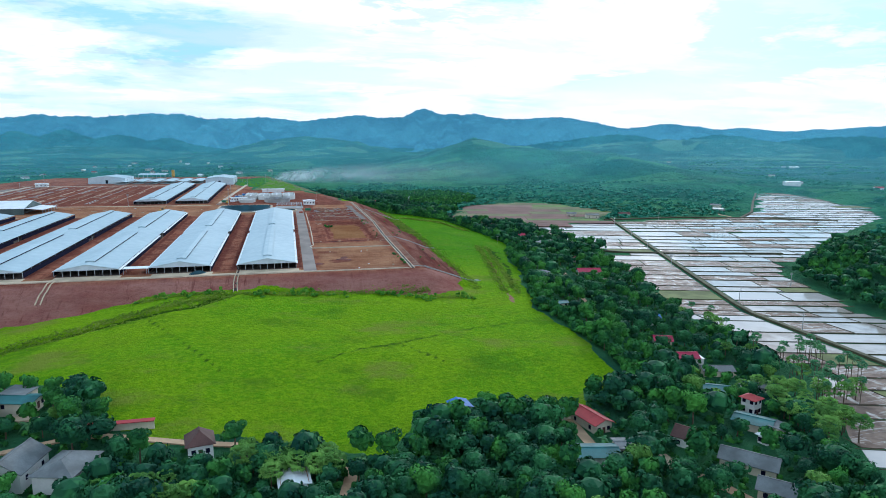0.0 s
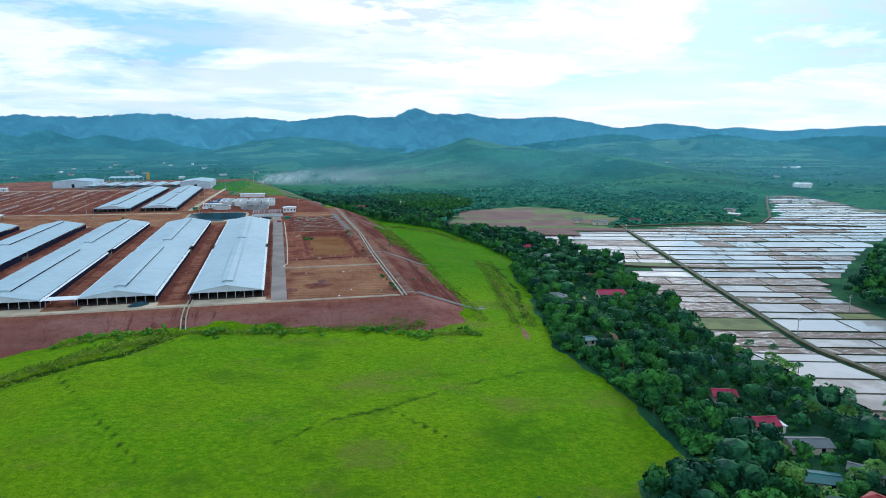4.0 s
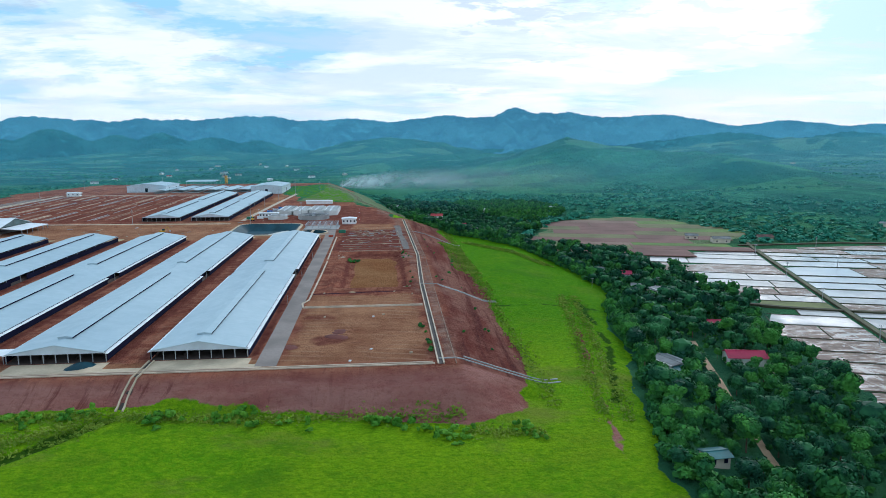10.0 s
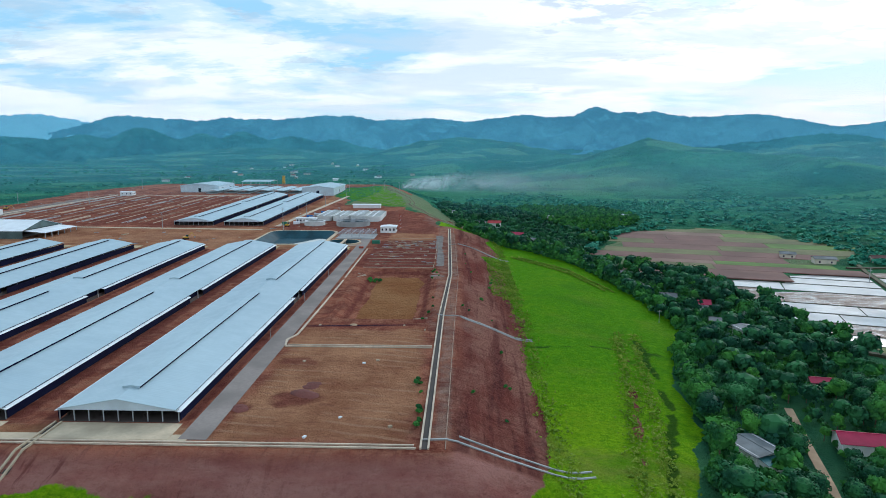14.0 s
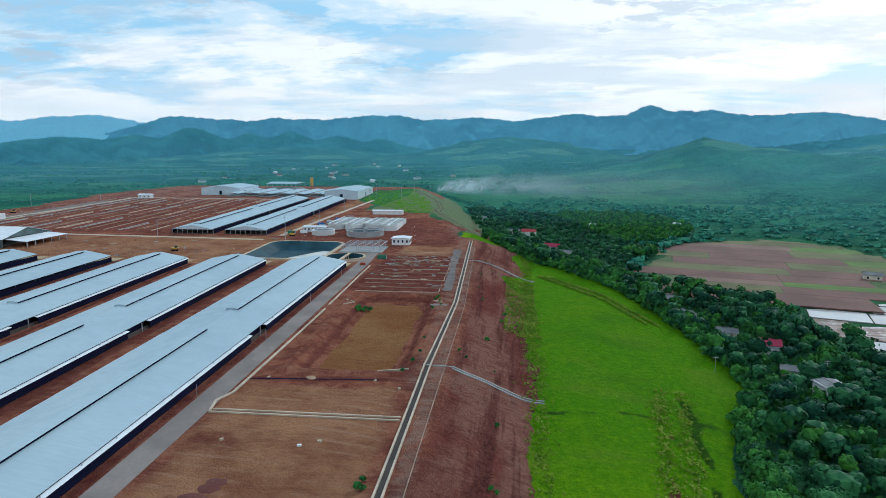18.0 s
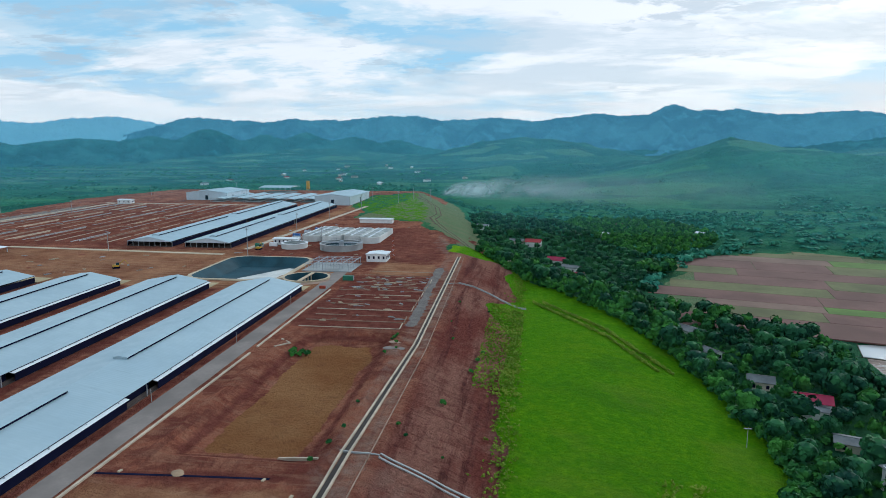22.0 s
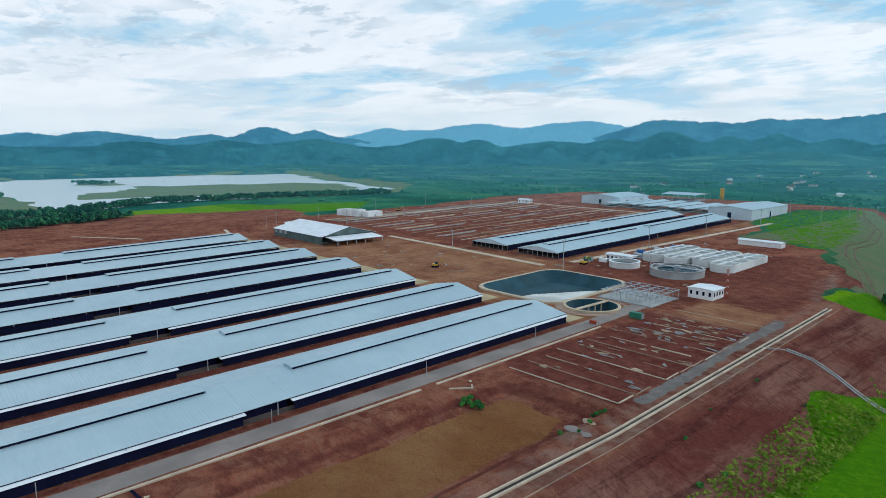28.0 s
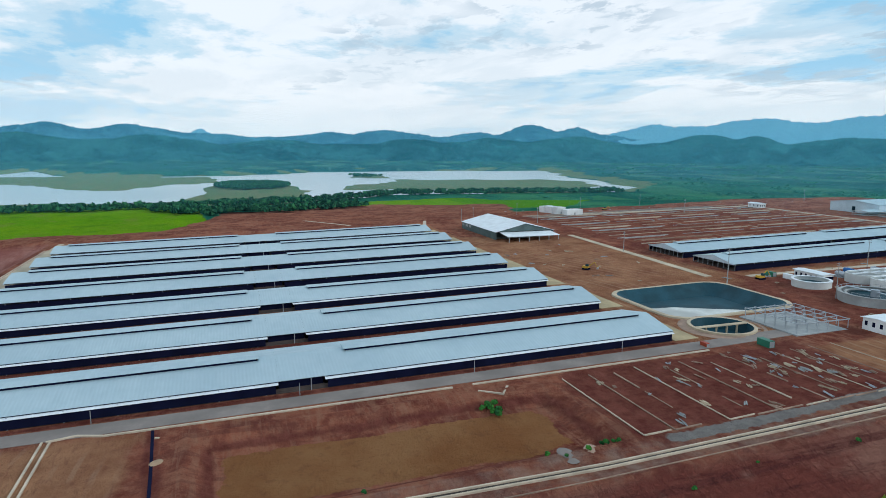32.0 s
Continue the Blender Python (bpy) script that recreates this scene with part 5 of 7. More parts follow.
for k in range(4):
    x, y = -39 + 13.4 * k, 746 - 3 * (k % 2)
    tk = thing("oblong_tank", x, y, gz(x, y), "long open concrete tank with rounded ends and white pipes", "tank", "oblong treatment tanks")
    hy = 25 - 2 * (k % 3)
    A, B = oblong(6.4, hy, 0, 6.0), oblong(5.8, hy - 0.6, 0, 5.4)
    mb, n = MB(), len(A)
    for j in range(n):
        p, q, u, v = A[j], A[(j + 1) % n], B[j], B[(j + 1) % n]
        up_ = lambda w, z: (w[0], w[1], z)
        mb.poly(up_(p, -0.5), up_(q, -0.5), up_(q, 3.6), up_(p, 3.6))
        mb.poly(up_(p, 3.6), up_(q, 3.6), up_(v, 3.6), up_(u, 3.6))
        mb.poly(up_(v, 0), up_(u, 0), up_(u, 3.6), up_(v, 3.6))
    part("wall", mb, PALEC, tk)
    part("liquid", MB().poly(*[(p[0], p[1], 2.7 - 0.3 * (k % 2)) for p in B]), SLUDGE if k % 2 else GREYC, tk)
    for j in range(3):
        part("cross_wall", MB().box(-5.8, 5.8, -12 + 12 * j - 0.25, -12 + 12 * j + 0.25, 0, 3.55), PALEC, tk)
    part("walkway", MB().box(-0.6, 0.6, -hy + 1, hy - 1, 3.6, 3.75), TRIM, tk)
    part("pipe", MB().rod((-4.5, -hy + 3, 4.0), (-4.5, hy - 3, 4.0), 0.22, sides=8), TRIM, tk, "white pipe")
    for j in range(5):
        part("branch_pipe", MB().rod((-4.5, -16 + 8 * j, 4.0), (4.5, -15 + 8 * j, 4.0), 0.16, sides=6), TRIM, tk)
for k, (x, y) in enumerate(((-50, 728), (-54, 738), (-51, 752), (-48, 766))):
    b = thing("machinery_skid", x, y, gz(x, y), "grey and blue treatment machinery on a skid", "machinery", "treatment machinery")
    part("frame", MB().box(-3, 3, -2, 2, 0, 0.5), STEEL, b)
    part("vessel", MB().rod((-2.4, 0, 1.6), (2.4, 0, 1.6), 1.1, sides=12), BLUEROOF if k % 2 else STEEL, b)
    part("pipe", MB().rod((2.4, 1, 1.0), (-2.4, 1.6, 2.8), 0.2), STEEL, b)

# half-built steel frames on a slab
fr = thing("steel_frame", 1, 646, gz(1, 646), "bare steel frame on a grey concrete slab", "frame")
part("slab", MB().box(-13, 13, -13, 13, -0.4, 0.2), GREYC, fr)
for i in range(6):
    for j in range(6):
        part("post", MB().box(-11.6 + 4.6 * i, -11.4 + 4.6 * i, -11.6 + 4.6 * j, -11.4 + 4.6 * j, 0.2, 3.2), STEEL, fr)
for i in range(6):
    part("beam", MB().box(-11.7 + 4.6 * i, -11.3 + 4.6 * i, -12, 12, 3.2, 3.45), STEEL, fr)
    part("purlin", MB().box(-12, 12, -11.7 + 4.6 * i, -11.3 + 4.6 * i, 3.45, 3.6), STEEL, fr)

# lattice mast beside the pump house
ms = thing("lattice_mast", 28.5, 668, gz(28.5, 668), "red and white lattice mast beside the pump house", "mast")
for sx in (-0.6, 0.6):
    for sy in (-0.6, 0.6):
        part("leg", MB().rod((sx, sy, 0), (sx * 0.5, sy * 0.5, 13), 0.07), RUSTRED, ms)
for k in range(9):
    z = 0.7 + 1.35 * k
    f = 0.6 * (1 - 0.5 * z / 13)
    part("brace", MB().rod((-f, -f, z), (f, -f, z + 1.2), 0.05, sides=4).rod((f, f, z), (-f, f, z + 1.2), 0.05, sides=4).rod((f, -f, z), (f, f, z + 1.2), 0.05, sides=4), TRIM if k % 2 else RUSTRED, ms)


# ---- utility poles ----
def pole(x, y, h, arms=2):
    p = thing("utility_pole", x, y, gz(x, y), "grey concrete utility pole with crossarms" if arms else "slim grey concrete post beside the barn road", "pole", "utility poles")
    part("shaft", MB().rod((0, 0, -0.5), (0, 0, h), 0.22 if h > 7 else 0.10, 0.13 if h > 7 else 0.08, 8), GREYC, p)
    for k in range(arms):
        arm = part("crossarm", MB().box(-1.1, 1.1, -0.08, 0.08, h - 0.5 - 0.9 * k, h - 0.35 - 0.9 * k), STEEL, p)
        for s in (-0.9, 0, 0.9):
            part("insulator", MB().rod((s, 0, h - 0.35 - 0.9 * k), (s, 0, h - 0.05 - 0.9 * k), 0.07), BROWNROOF, arm)


for x, y, h in ((-57, 668, 17), (-20, 690, 15), (-62, 760, 14), (-60, 830, 14), (-52, 900, 14), (-150, 676, 12), (-290, 690, 13), (-360, 770, 13), (-300, 840, 12), (-380, 850, 12), (-330, 1010, 12), (-250, 1060, 12), (-30, 960, 12), (-22, 1000, 12), (-5, 1010, 12), (-330, 640, 10), (-342, 655, 10), (6.5, 470, 3.6), (6.5, 420, 3.6), (6.5, 520, 3.6), (6.5, 570, 3.6), (-350, 700, 11), (-210, 1000, 12), (-64, 990, 13)):
    pole(x, y, h, 0 if h < 8 else 2)
for x, y in ((262, 400), (240, 300), (236, 250), (285, 470), (310, 540), (330, 610), (360, 560), (300, 330), (205, 500), (430, 520), (400, 640)):
    pole(x, y, 9)
pole(165, 497, 6, 1)

# ---- foundations ----
def foundation(name, x0, y0, bars, label, group, mat):
    f = thing(name, x0, y0, 0, label, "foundation", group)
    for pts, w, h in bars:
        mb = MB().strip([(p[0], p[1]) for p in pts], w, -0.3, h, gz)
        mb.v = [(x - x0, y - y0, z) for x, y, z in mb.v]
        part("footing", mb, mat, f)


rf = random.Random(11)
for k in range(13):
    y = 541 + 8.0 * k + rf.uniform(-0.6, 0.6)
    xa, xb = 20 + rf.uniform(-0.5, 1.5), 58.5 - 0.05 * k
    bars = []
    if k in (0, 1, 3, 5):
        bars += [([(xa, y), (xb, y)], 0.26, 0.25)]
    elif k < 9:
        x = xa + rf.uniform(0, 6)
        while x < xb - 4:
            e = min(xb, x + rf.uniform(6, 18))
            bars.append(([(x, y), (e, y)], rf.choice((0.2, 0.25, 0.4)), rf.uniform(0.15, 0.35)))
            x = e + rf.uniform(1, 9)
    else:
        bars.append(([(xa + 3, y), (xb - 2, y)], 0.25, 0.16))
    if k < 10 and k not in (2,):
        bars.append(([(xb, y), (xb - 0.4, y + 7.6)], 0.3, 0.3))
    foundation("foundation_row", (xa + xb) / 2, y, bars, "row of thin pale footings in red earth", "foundation rows", FOOT if k % 3 else KERB)
for k in range(14):
    x = -334 + 12.6 * k + rf.uniform(-0.5, 0.5)
    bars, y = [], 700 + rf.uniform(0, 6)
    while y < 925:
        e = min(928, y + rf.uniform(24, 70))
        bars.append(([(x, y), (x, e)], rf.choice((0.3, 0.4, 0.7)), rf.uniform(0.2, 0.5)))
        if rf.random() < 0.5:
            bars.append(([(x + 3, y + 4), (x + 3.2, e - 5)], 0.4, 0.4))
        if rf.random() < 0.25:
            bars.append(([(x, e), (x + 8, e)], 0.4, 0.4))
        y = e + rf.uniform(2, 14)
    foundation("foundation_row", x, 812, bars, "long row of pale concrete footings in red earth", "foundation rows", (FOOT, KERB, GREYC)[k % 3])
line_thing("site_road", [[(-222, 681), (-150, 677), (-74, 672.5)]], 4.5, -0.3, 0.12, CONC, "pale concrete site road", "road", sub="lane")
line_thing("site_road", [[(-330, 930), (-270, 928), (-150, 926)], [(-338, 700), (-326, 800), (-318, 926)]], 4, -0.3, 0.14, KERB, "pale concrete site road", "road", sub="lane")
line_thing("site_road", [[(-68, 690), (-62, 800), (-54, 926)]], 4, -0.3, 0.10, KERB, "pale dirt site road beside the long barns", "road", sub="lane")
line_thing("terrace_path", [[(-420, 520), (-340, 548)], [(-345, 612), (-290, 596)]], 2.5, -0.3, 0.1, KERB, "pale footpath on bare earth", "path", sub="lane")
line_thing("basin_drain", [[(22, 515), (25, 521), (21, 524)], [(50, 449), (60, 447)]], 0.6, -0.3, 0.4, KERB, "short concrete drain spur at the basin", "drain", sub="drain_wall")
# flat near-black strip on the surface; the trench itself is not dug
line_thing("trench", [[(15, 434.6), (34, 436.0), (53, 437.2)]], 0.7, -0.1, 0.05, DARK, "near-black strip along the line of a trench", "trench", sub="cut")

# ---- vehicles, stacks and rubble ----
def excavator(x, y, turn):
    e = thing("excavator", x, y, gz(x, y), "yellow tracked excavator on red earth", "excavator", "excavators", turn=turn)
    for s in (-1.1, 1.1):
        part("track", MB().box(-1.8, 1.8, s - 0.35, s + 0.35, 0, 0.8), DARK, e)
    part("body", MB().box(-1.7, 1.3, -1.3, 1.3, 0.9, 1.9), YELLOW, e)
    part("cab", MB().box(0.0, 1.4, -1.2, -0.1, 1.9, 3.0), LINER, e)
    part("boom", MB().rod((1.2, 0.4, 1.6), (4.2, 0.4, 4.2), 0.25, 0.2), YELLOW, e)
    part("stick", MB().rod((4.2, 0.4, 4.2), (6.0, 0.4, 1.6), 0.2, 0.14), YELLOW, e)
    part("bucket", MB().box(5.5, 6.3, -0.1, 0.9, 0.7, 1.6), STEEL, e)


for x, y, a in ((-112, 628, 40), (-60, 690, 90), (-350, 790, 20)):
    excavator(x, y, a)


def stack(name, x, y, mat, label, cat, size, n, turn, rs):
    s = thing(name, x, y, gz(x, y), label, cat, turn=turn)
    for k in range(n):
        w, l = size[0] * rs.uniform(0.7, 1.1), size[1] * rs.uniform(0.5, 1)
        ox, oy, oz = rs.uniform(-1, 1) * size[0] * 2.5, rs.uniform(-1, 1) * size[1] * 0.5, 0.02 + 0.11 * (k % 3)
        part("piece", MB().box(ox - w / 2, ox + w / 2, oy - l / 2, oy + l / 2, -0.1 if k % 3 == 0 else oz, oz + 0.14), mat, s)


STUFFS = ((BRICK, "brick_stack", "low stack of red bricks on bare earth", "bricks"), (CONC, "plank_stack", "scattered pale planks on bare earth", "planks"), (GREYC, "block_pile", "pile of grey concrete blocks", "blocks"), (STEEL, "pipe_stack", "stack of grey pipes on bare earth", "pipes"), (FOOT, "timber_stack", "heap of earthy timber on the ground", "timber"))
for k in range(140):
    zone = rf.choice(("rows", "rows", "east", "mid", "west", "north"))
    x, y = {"rows": (rf.uniform(24, 56), rf.uniform(598, 626)), "east": (rf.uniform(18, 58), rf.uniform(545, 600)), "mid": (rf.uniform(-190, -70), rf.uniform(606, 668)), "west": (rf.uniform(-400, -300), rf.uniform(690, 860)), "north": (rf.uniform(-70, 20), rf.uniform(676, 800))}[zone]
    mat, nm, lab, cat = rf.choice(STUFFS[1:] if zone in ("rows", "east") else STUFFS)
    turn = 90 + rf.gauss(0, 16) if zone in ("rows", "east") else rf.uniform(0, 180)
    stack(nm, x, y, mat, lab, cat, (rf.uniform(0.12, 0.30), rf.uniform(0.9, 3.4)) if zone in ("rows", "east") else (rf.uniform(0.2, 0.5), rf.uniform(1.2, 3.6)), rf.randint(5, 10), turn, rf)
for x, y, mat, lab in ((17.8, 616, GREENP, "dark green site container"), (11, 598, RUSTRED, "small red skip beside the barn"), (-64, 700, GREENP, "green tarpaulin-covered container"), (-56, 703, TRIM, "white container")):
    b = thing("container", x, y, gz(x, y), lab + " beside the works", "container")
    f = 0.5 if mat == RUSTRED else 0.85
    b.scale = (f, f, f)
    part("body", MB().box(-3, 3, -1.3, 1.3, 0, 2.5), mat, b)
    part("door", MB().box(3, 3.05, -1.1, 1.1, 0.15, 2.35), STEEL, b)
    part("roof_ribs", MB().box(-2.9, 2.9, -1.2, 1.2, 2.5, 2.56), mat, b)


def heap(x, y, r, h, mat, name, label, cat, seed, flat=False):
    """An uneven mound of loose stuff."""
    rs = np.random.RandomState(seed)
    n, m = 18, 6
    V, F = [], []
    for j in range(m):
        q = j / (m - 1)
        for k in range(n):
            a = k * 2 * math.pi / n
            rr = r * (1 - q) * (1 + 0.25 * math.sin(2 * a + seed) + rs.uniform(-0.12, 0.12)) + 0.02
            V.append((rr * math.cos(a), rr * math.sin(a) * 0.8, -0.15 + h * (1 - (1 - q) ** 2) * (1 + rs.uniform(-0.15, 0.15))))
    for j in range(m - 1):
        for k in range(n):
            F.append((j * n + k, j * n + (k + 1) % n, (j + 1) * n + (k + 1) % n, (j + 1) * n + k))
    ob = new(name, mesh_np(name, np.array(V), np.array(F), mat, True))
    ob.location = (x, y, gz(x, y))
    return tagged(ob, label, cat)


DARKSOIL = plain("dark_red_soil", (0.130, 0.040, 0.032), 0.95, 0.35, 0.8, bump=0.6)
PALESOIL = plain("pale_clay", (0.44, 0.30, 0.19), 0.95, 0.3, 0.8, bump=0.4)
heap(30, 372, 4.5, 0.6, DARKSOIL, "soil_mound", "low spread of dark red soil", "soil", 3)
heap(31, 378, 3.6, 0.5, DARKSOIL, "soil_mound", "low spread of dark red soil", "soil", 5)
heap(15.5, 362, 3.2, 0.5, DARKSOIL, "soil_mound", "small dark heap of wet soil", "soil", 4)
heap(-47, 349, 4.2, 1.6, LINER, "covered_heap", "heap under a black tarpaulin", "tarpaulin", 6)
heap(60.8, 520, 3.0, 0.25, ROAD, "gravel_heap", "pale grey gravel heap beside the drain", "gravel", 8)
heap(60.5, 526, 2.2, 0.22, FOOT, "clay_mound", "pale clay heap beside the drain", "clay", 9)
heap(33, 437, 2.0, 0.5, PALESOIL, "clay_mound", "small pale clay heap", "clay", 10)
for k, (x, y) in enumerate(((42.8, 357), (43, 396), (36.3, 346), (24, 397), (47, 398.5), (52, 436.5), (56, 352), (60, 431), (20.5, 436))):
    b = thing("rubble_block", x, y, gz(x, y), "loose pale concrete block on bare earth", "block", "loose blocks", turn=rf.uniform(0, 90))
    part("block", MB().box(-0.5, 0.5, -0.3, 0.3, -0.1, rf.uniform(0.2, 0.5)), TRIM if k < 3 else CONC, b)
yt = thing("silo_tower", -176, 1104, gz(-176, 1100), "yellow steel batching tower", "tower")
part("silo", MB().rod((0, 0, 4), (0, 0, 13), 2.2, sides=14), YELLOW, yt)
part("hopper", MB().rod((0, 0, 4), (0, 0, 2), 2.2, 0.5, 14), YELLOW, yt)
for sx in (-1.6, 1.6):
    for sy in (-1.6, 1.6):
        part("leg", MB().box(sx - 0.2, sx + 0.2, sy - 0.2, sy + 0.2, -0.5, 5), YELLOW, yt)

# ---- flooded paddies ----
pr = random.Random(4)
PADDY_ROOT = thing("paddy_fields", 260, 400, 0, "patchwork of flooded and muddy rice paddies with earth bunds", "paddies", kind="structure")
STUBBLE = plain("paddy_stubble", (0.13, 0.16, 0.05), 0.9, 0.4, 0.4)


def dyke_x(y):
    return 233 + max(0, y - 285) * 0.31 + max(0, y - 285) ** 2 * 0.00002


def paddy_point(s, w):
    """s metres up the valley along the main dyke, w metres across it."""
    return dyke_x(s) + w * 0.955, s - w * 0.29 + 0.00018 * w * w


s = -20.0
while s < 1010:
    ds = pr.uniform(9, 21) * (1.15 if s < 250 else (1.0 if s < 520 else 1.5))
    for side in (-1, 1):
        w = 3.2
        while w < 520:
            dw = pr.uniform(16, 50) * (1.0 if s < 520 else 1.4)
            cx, cy = paddy_point(s + ds / 2, side * (w + dw / 2))
            if float(outside(PADDY, np.array([cx]), np.array([cy]))[0]) < -3:
                q = [paddy_point(s + 0.25, side * (w + 0.2)), paddy_point(s + 0.25 + pr.uniform(0, 0.5), side * (w + dw - 0.2)), paddy_point(s + ds - 0.25 - pr.uniform(0, 0.6), side * (w + dw - 0.2 - pr.uniform(0, 1))), paddy_point(s + ds - 0.25 - pr.uniform(0, 0.8), side * (w + 0.2))]
                if side < 0:
                    q = q[::-1]
                z = float(valley(np.array(cx), np.array(cy))) - 0.80
                r = pr.random()
                muddy = 0.90 if (side < 0 and 285 < s < 405) else (0.36 if 340 < s < 450 else 0.24)
                mat = MUD if r < muddy else (STUBBLE if r > 0.965 else WATER)
                mb = MB().slab([(x - 260, y - 400, z) for x, y in q], 0.5)
                part("paddy", mb, mat, PADDY_ROOT)
                bm_ = MB()
                for a, b in ((q[0], q[1]), (q[1], q[2])):
                    bm_.strip([(a[0] - 260, a[1] - 400), (b[0] - 260, b[1] - 400)], pr.uniform(0.22, 0.42), z - 0.5, z + 0.20)
                part("bund", bm_, BUND, PADDY_ROOT)
            w += dw
    s += ds
line_thing("paddy_dyke", [[(dyke_x(y), y) for y in range(60, 661, 20)]], 2.6, -0.6, 1.1, DYKE, "raised earth track across the paddies", "dyke", 20.0, "track")
line_thing("paddy_dyke", [[(338, 648), (430, 652), (520, 640), (600, 600)], [(505, 640), (560, 690), (650, 800), (760, 930)], [(240, 468), (300, 447), (380, 430)]], 3.0, -0.6, 1.0, BUND, "raised earth bank across the paddies", "dyke", 20.0, "bank")

# dry fields beyond the paddies
DRY_ROOT = thing("dry_fields", 260, 735, 0, "brown and olive harvested fields in strips", "fields", kind="structure")
DRYS = [plain("ploughed_field", (0.165, 0.085, 0.070), 0.95, 0.3, 0.15, bump=0.3), plain("stubble_field", (0.13, 0.135, 0.055), 0.95, 0.35, 0.15, bump=0.3), plain("pale_field", (0.20, 0.125, 0.095), 0.95, 0.3, 0.15), plain("green_field", (0.10, 0.19, 0.035), 0.95, 0.35, 0.15)]
s = 598.0
while s < 870:
    ds, w = pr.uniform(13, 30), -150.0
    while w < 180:
        dw = pr.uniform(38, 95)
        q = [(258 + w + 0.2 * (s - 700), s - 0.25 * w), (258 + w + dw - 0.4 + 0.2 * (s - 700), s - 0.25 * (w + dw)), (258 + w + dw - 0.4 + 0.2 * (s + ds - 700), s + ds - 0.4 - 0.25 * (w + dw)), (258 + w + 0.2 * (s + ds - 700), s + ds - 0.4 - 0.25 * w)]
        cx, cy = sum(p[0] for p in q) / 4, sum(p[1] for p in q) / 4
        if float(outside(DRY, np.array([cx]), np.array([cy]))[0]) < 3:
            kinds = (DRYS[3], DRYS[1], DRYS[3], DRYS[0]) if cy < 668 or cx > 318 else (DRYS[0], DRYS[0], DRYS[0], DRYS[2], DRYS[1])
            part("field_strip", MB().slab([(x - 260, y - 735, float(valley(np.array(x), np.array(y))) + 0.16) for x, y in q], 0.6), pr.choice(kinds), DRY_ROOT)
        w += dw
    s += ds

RUT = plain("worn_track", (0.115, 0.085, 0.050), 0.95, 0.35, 0.6)
line_thing("slope_track", [[(-40, 1085), (-18, 1010), (8, 955), (18, 900), (20, 850), (30, 815), (48, 775), (60, 742)], [(-36, 1087), (-14, 1012), (12, 957), (22, 901), (24, 851), (34, 817), (52, 777), (63, 745)]], 1.3, -0.3, 0.10, RUT, "worn wheel track over the grass slope", "track", 8.0, "rut")

# ---- village houses ----
HOUSES = []


def house(x, y, w, l, h, roof, wall, turn, label, rise=None, storeys=1, hip=False, annex=None):
    g = max(gz(x + dx, y + dy) for dx in (-w / 2, w / 2) for dy in (-l / 2, l / 2)) - 0.3
    b = thing("house", x, y, g, label, "house", "village houses", turn=turn)
    HOUSES.append((x, y, max(w, l) / 2 + 1.5))
    rise = rise if rise is not None else w * 0.22
    for q in ((-w / 2, w / 2, -l / 2, -l / 2 + 0.2), (-w / 2, w / 2, l / 2 - 0.2, l / 2), (-w / 2, -w / 2 + 0.2, -l / 2 + 0.2, l / 2 - 0.2), (w / 2 - 0.2, w / 2, -l / 2 + 0.2, l / 2 - 0.2)):
        part("wall", MB().box(*q, -1.5, h), wall, b)
    o = 0.7
    ins = l * 0.32 if hip else -o
    for sx in (-1, 1):
        pts = [(sx * (w / 2 + o), -l / 2 - o, h - 0.15), (0, -l / 2 + ins, h + rise), (0, l / 2 - ins, h + rise), (sx * (w / 2 + o), l / 2 + o, h - 0.15)]
        part("roof", MB().slab(pts if sx < 0 else pts[::-1], 0.14), roof, b)
    for sy in (-1, 1):
        if hip:
            pts = [(-w / 2 - o, sy * (l / 2 + o), h - 0.15), (w / 2 + o, sy * (l / 2 + o), h - 0.15), (0, sy * (l / 2 - ins), h + rise)]
            part("roof", MB().slab(pts if sy < 0 else pts[::-1], 0.12), roof, b)
        else:
            part("gable", MB().poly((-w / 2, sy * (l / 2 - 0.05), h - 0.1), (w / 2, sy * (l / 2 - 0.05), h - 0.1), (0, sy * (l / 2 - 0.05), h + rise - 0.15)), wall, b)
    part("ridge", MB().box(-0.18, 0.18, -l / 2 + ins, l / 2 - ins, h + rise - 0.08, h + rise + 0.1), roof, b)
    for st in range(storeys):
        z = 0.9 + st * 3.0
        for k in (-0.28, 0.28):
            win = part("window", MB().box(k * w - 0.55, k * w + 0.55, -l / 2 - 0.05, -l / 2 + 0.1, z, z + 1.3), DARK, b)
            part("frame", MB().box(k * w - 0.65, k * w + 0.65, -l / 2 - 0.07, -l / 2 - 0.02, z - 0.12, z), TRIM, win)
            part("window", MB().box(-w / 2 - 0.05, -w / 2 + 0.1, k * l - 0.55, k * l + 0.55, z, z + 1.3), DARK, b)
    part("door", MB().box(-0.55, 0.55, -l / 2 - 0.06, -l / 2 + 0.1, 0, 2.1), BROWNROOF, b)
    if annex:
        ax, ay, aw, al, ah, am = annex
        part("annex_wall", MB().box(ax - aw / 2, ax + aw / 2, ay - al / 2, ay + al / 2, -1.5, ah), wall, b)
        part("annex_roof", MB().slab([(ax - aw / 2 - 0.4, ay - al / 2 - 0.4, ah + 0.1), (ax + aw / 2 + 0.4, ay - al / 2 - 0.4, ah + 0.1), (ax + aw / 2 + 0.4, ay + al / 2 + 0.4, ah + 0.7), (ax - aw / 2 - 0.4, ay + al / 2 + 0.4, ah + 0.7)], 0.12), am, b)
    return b


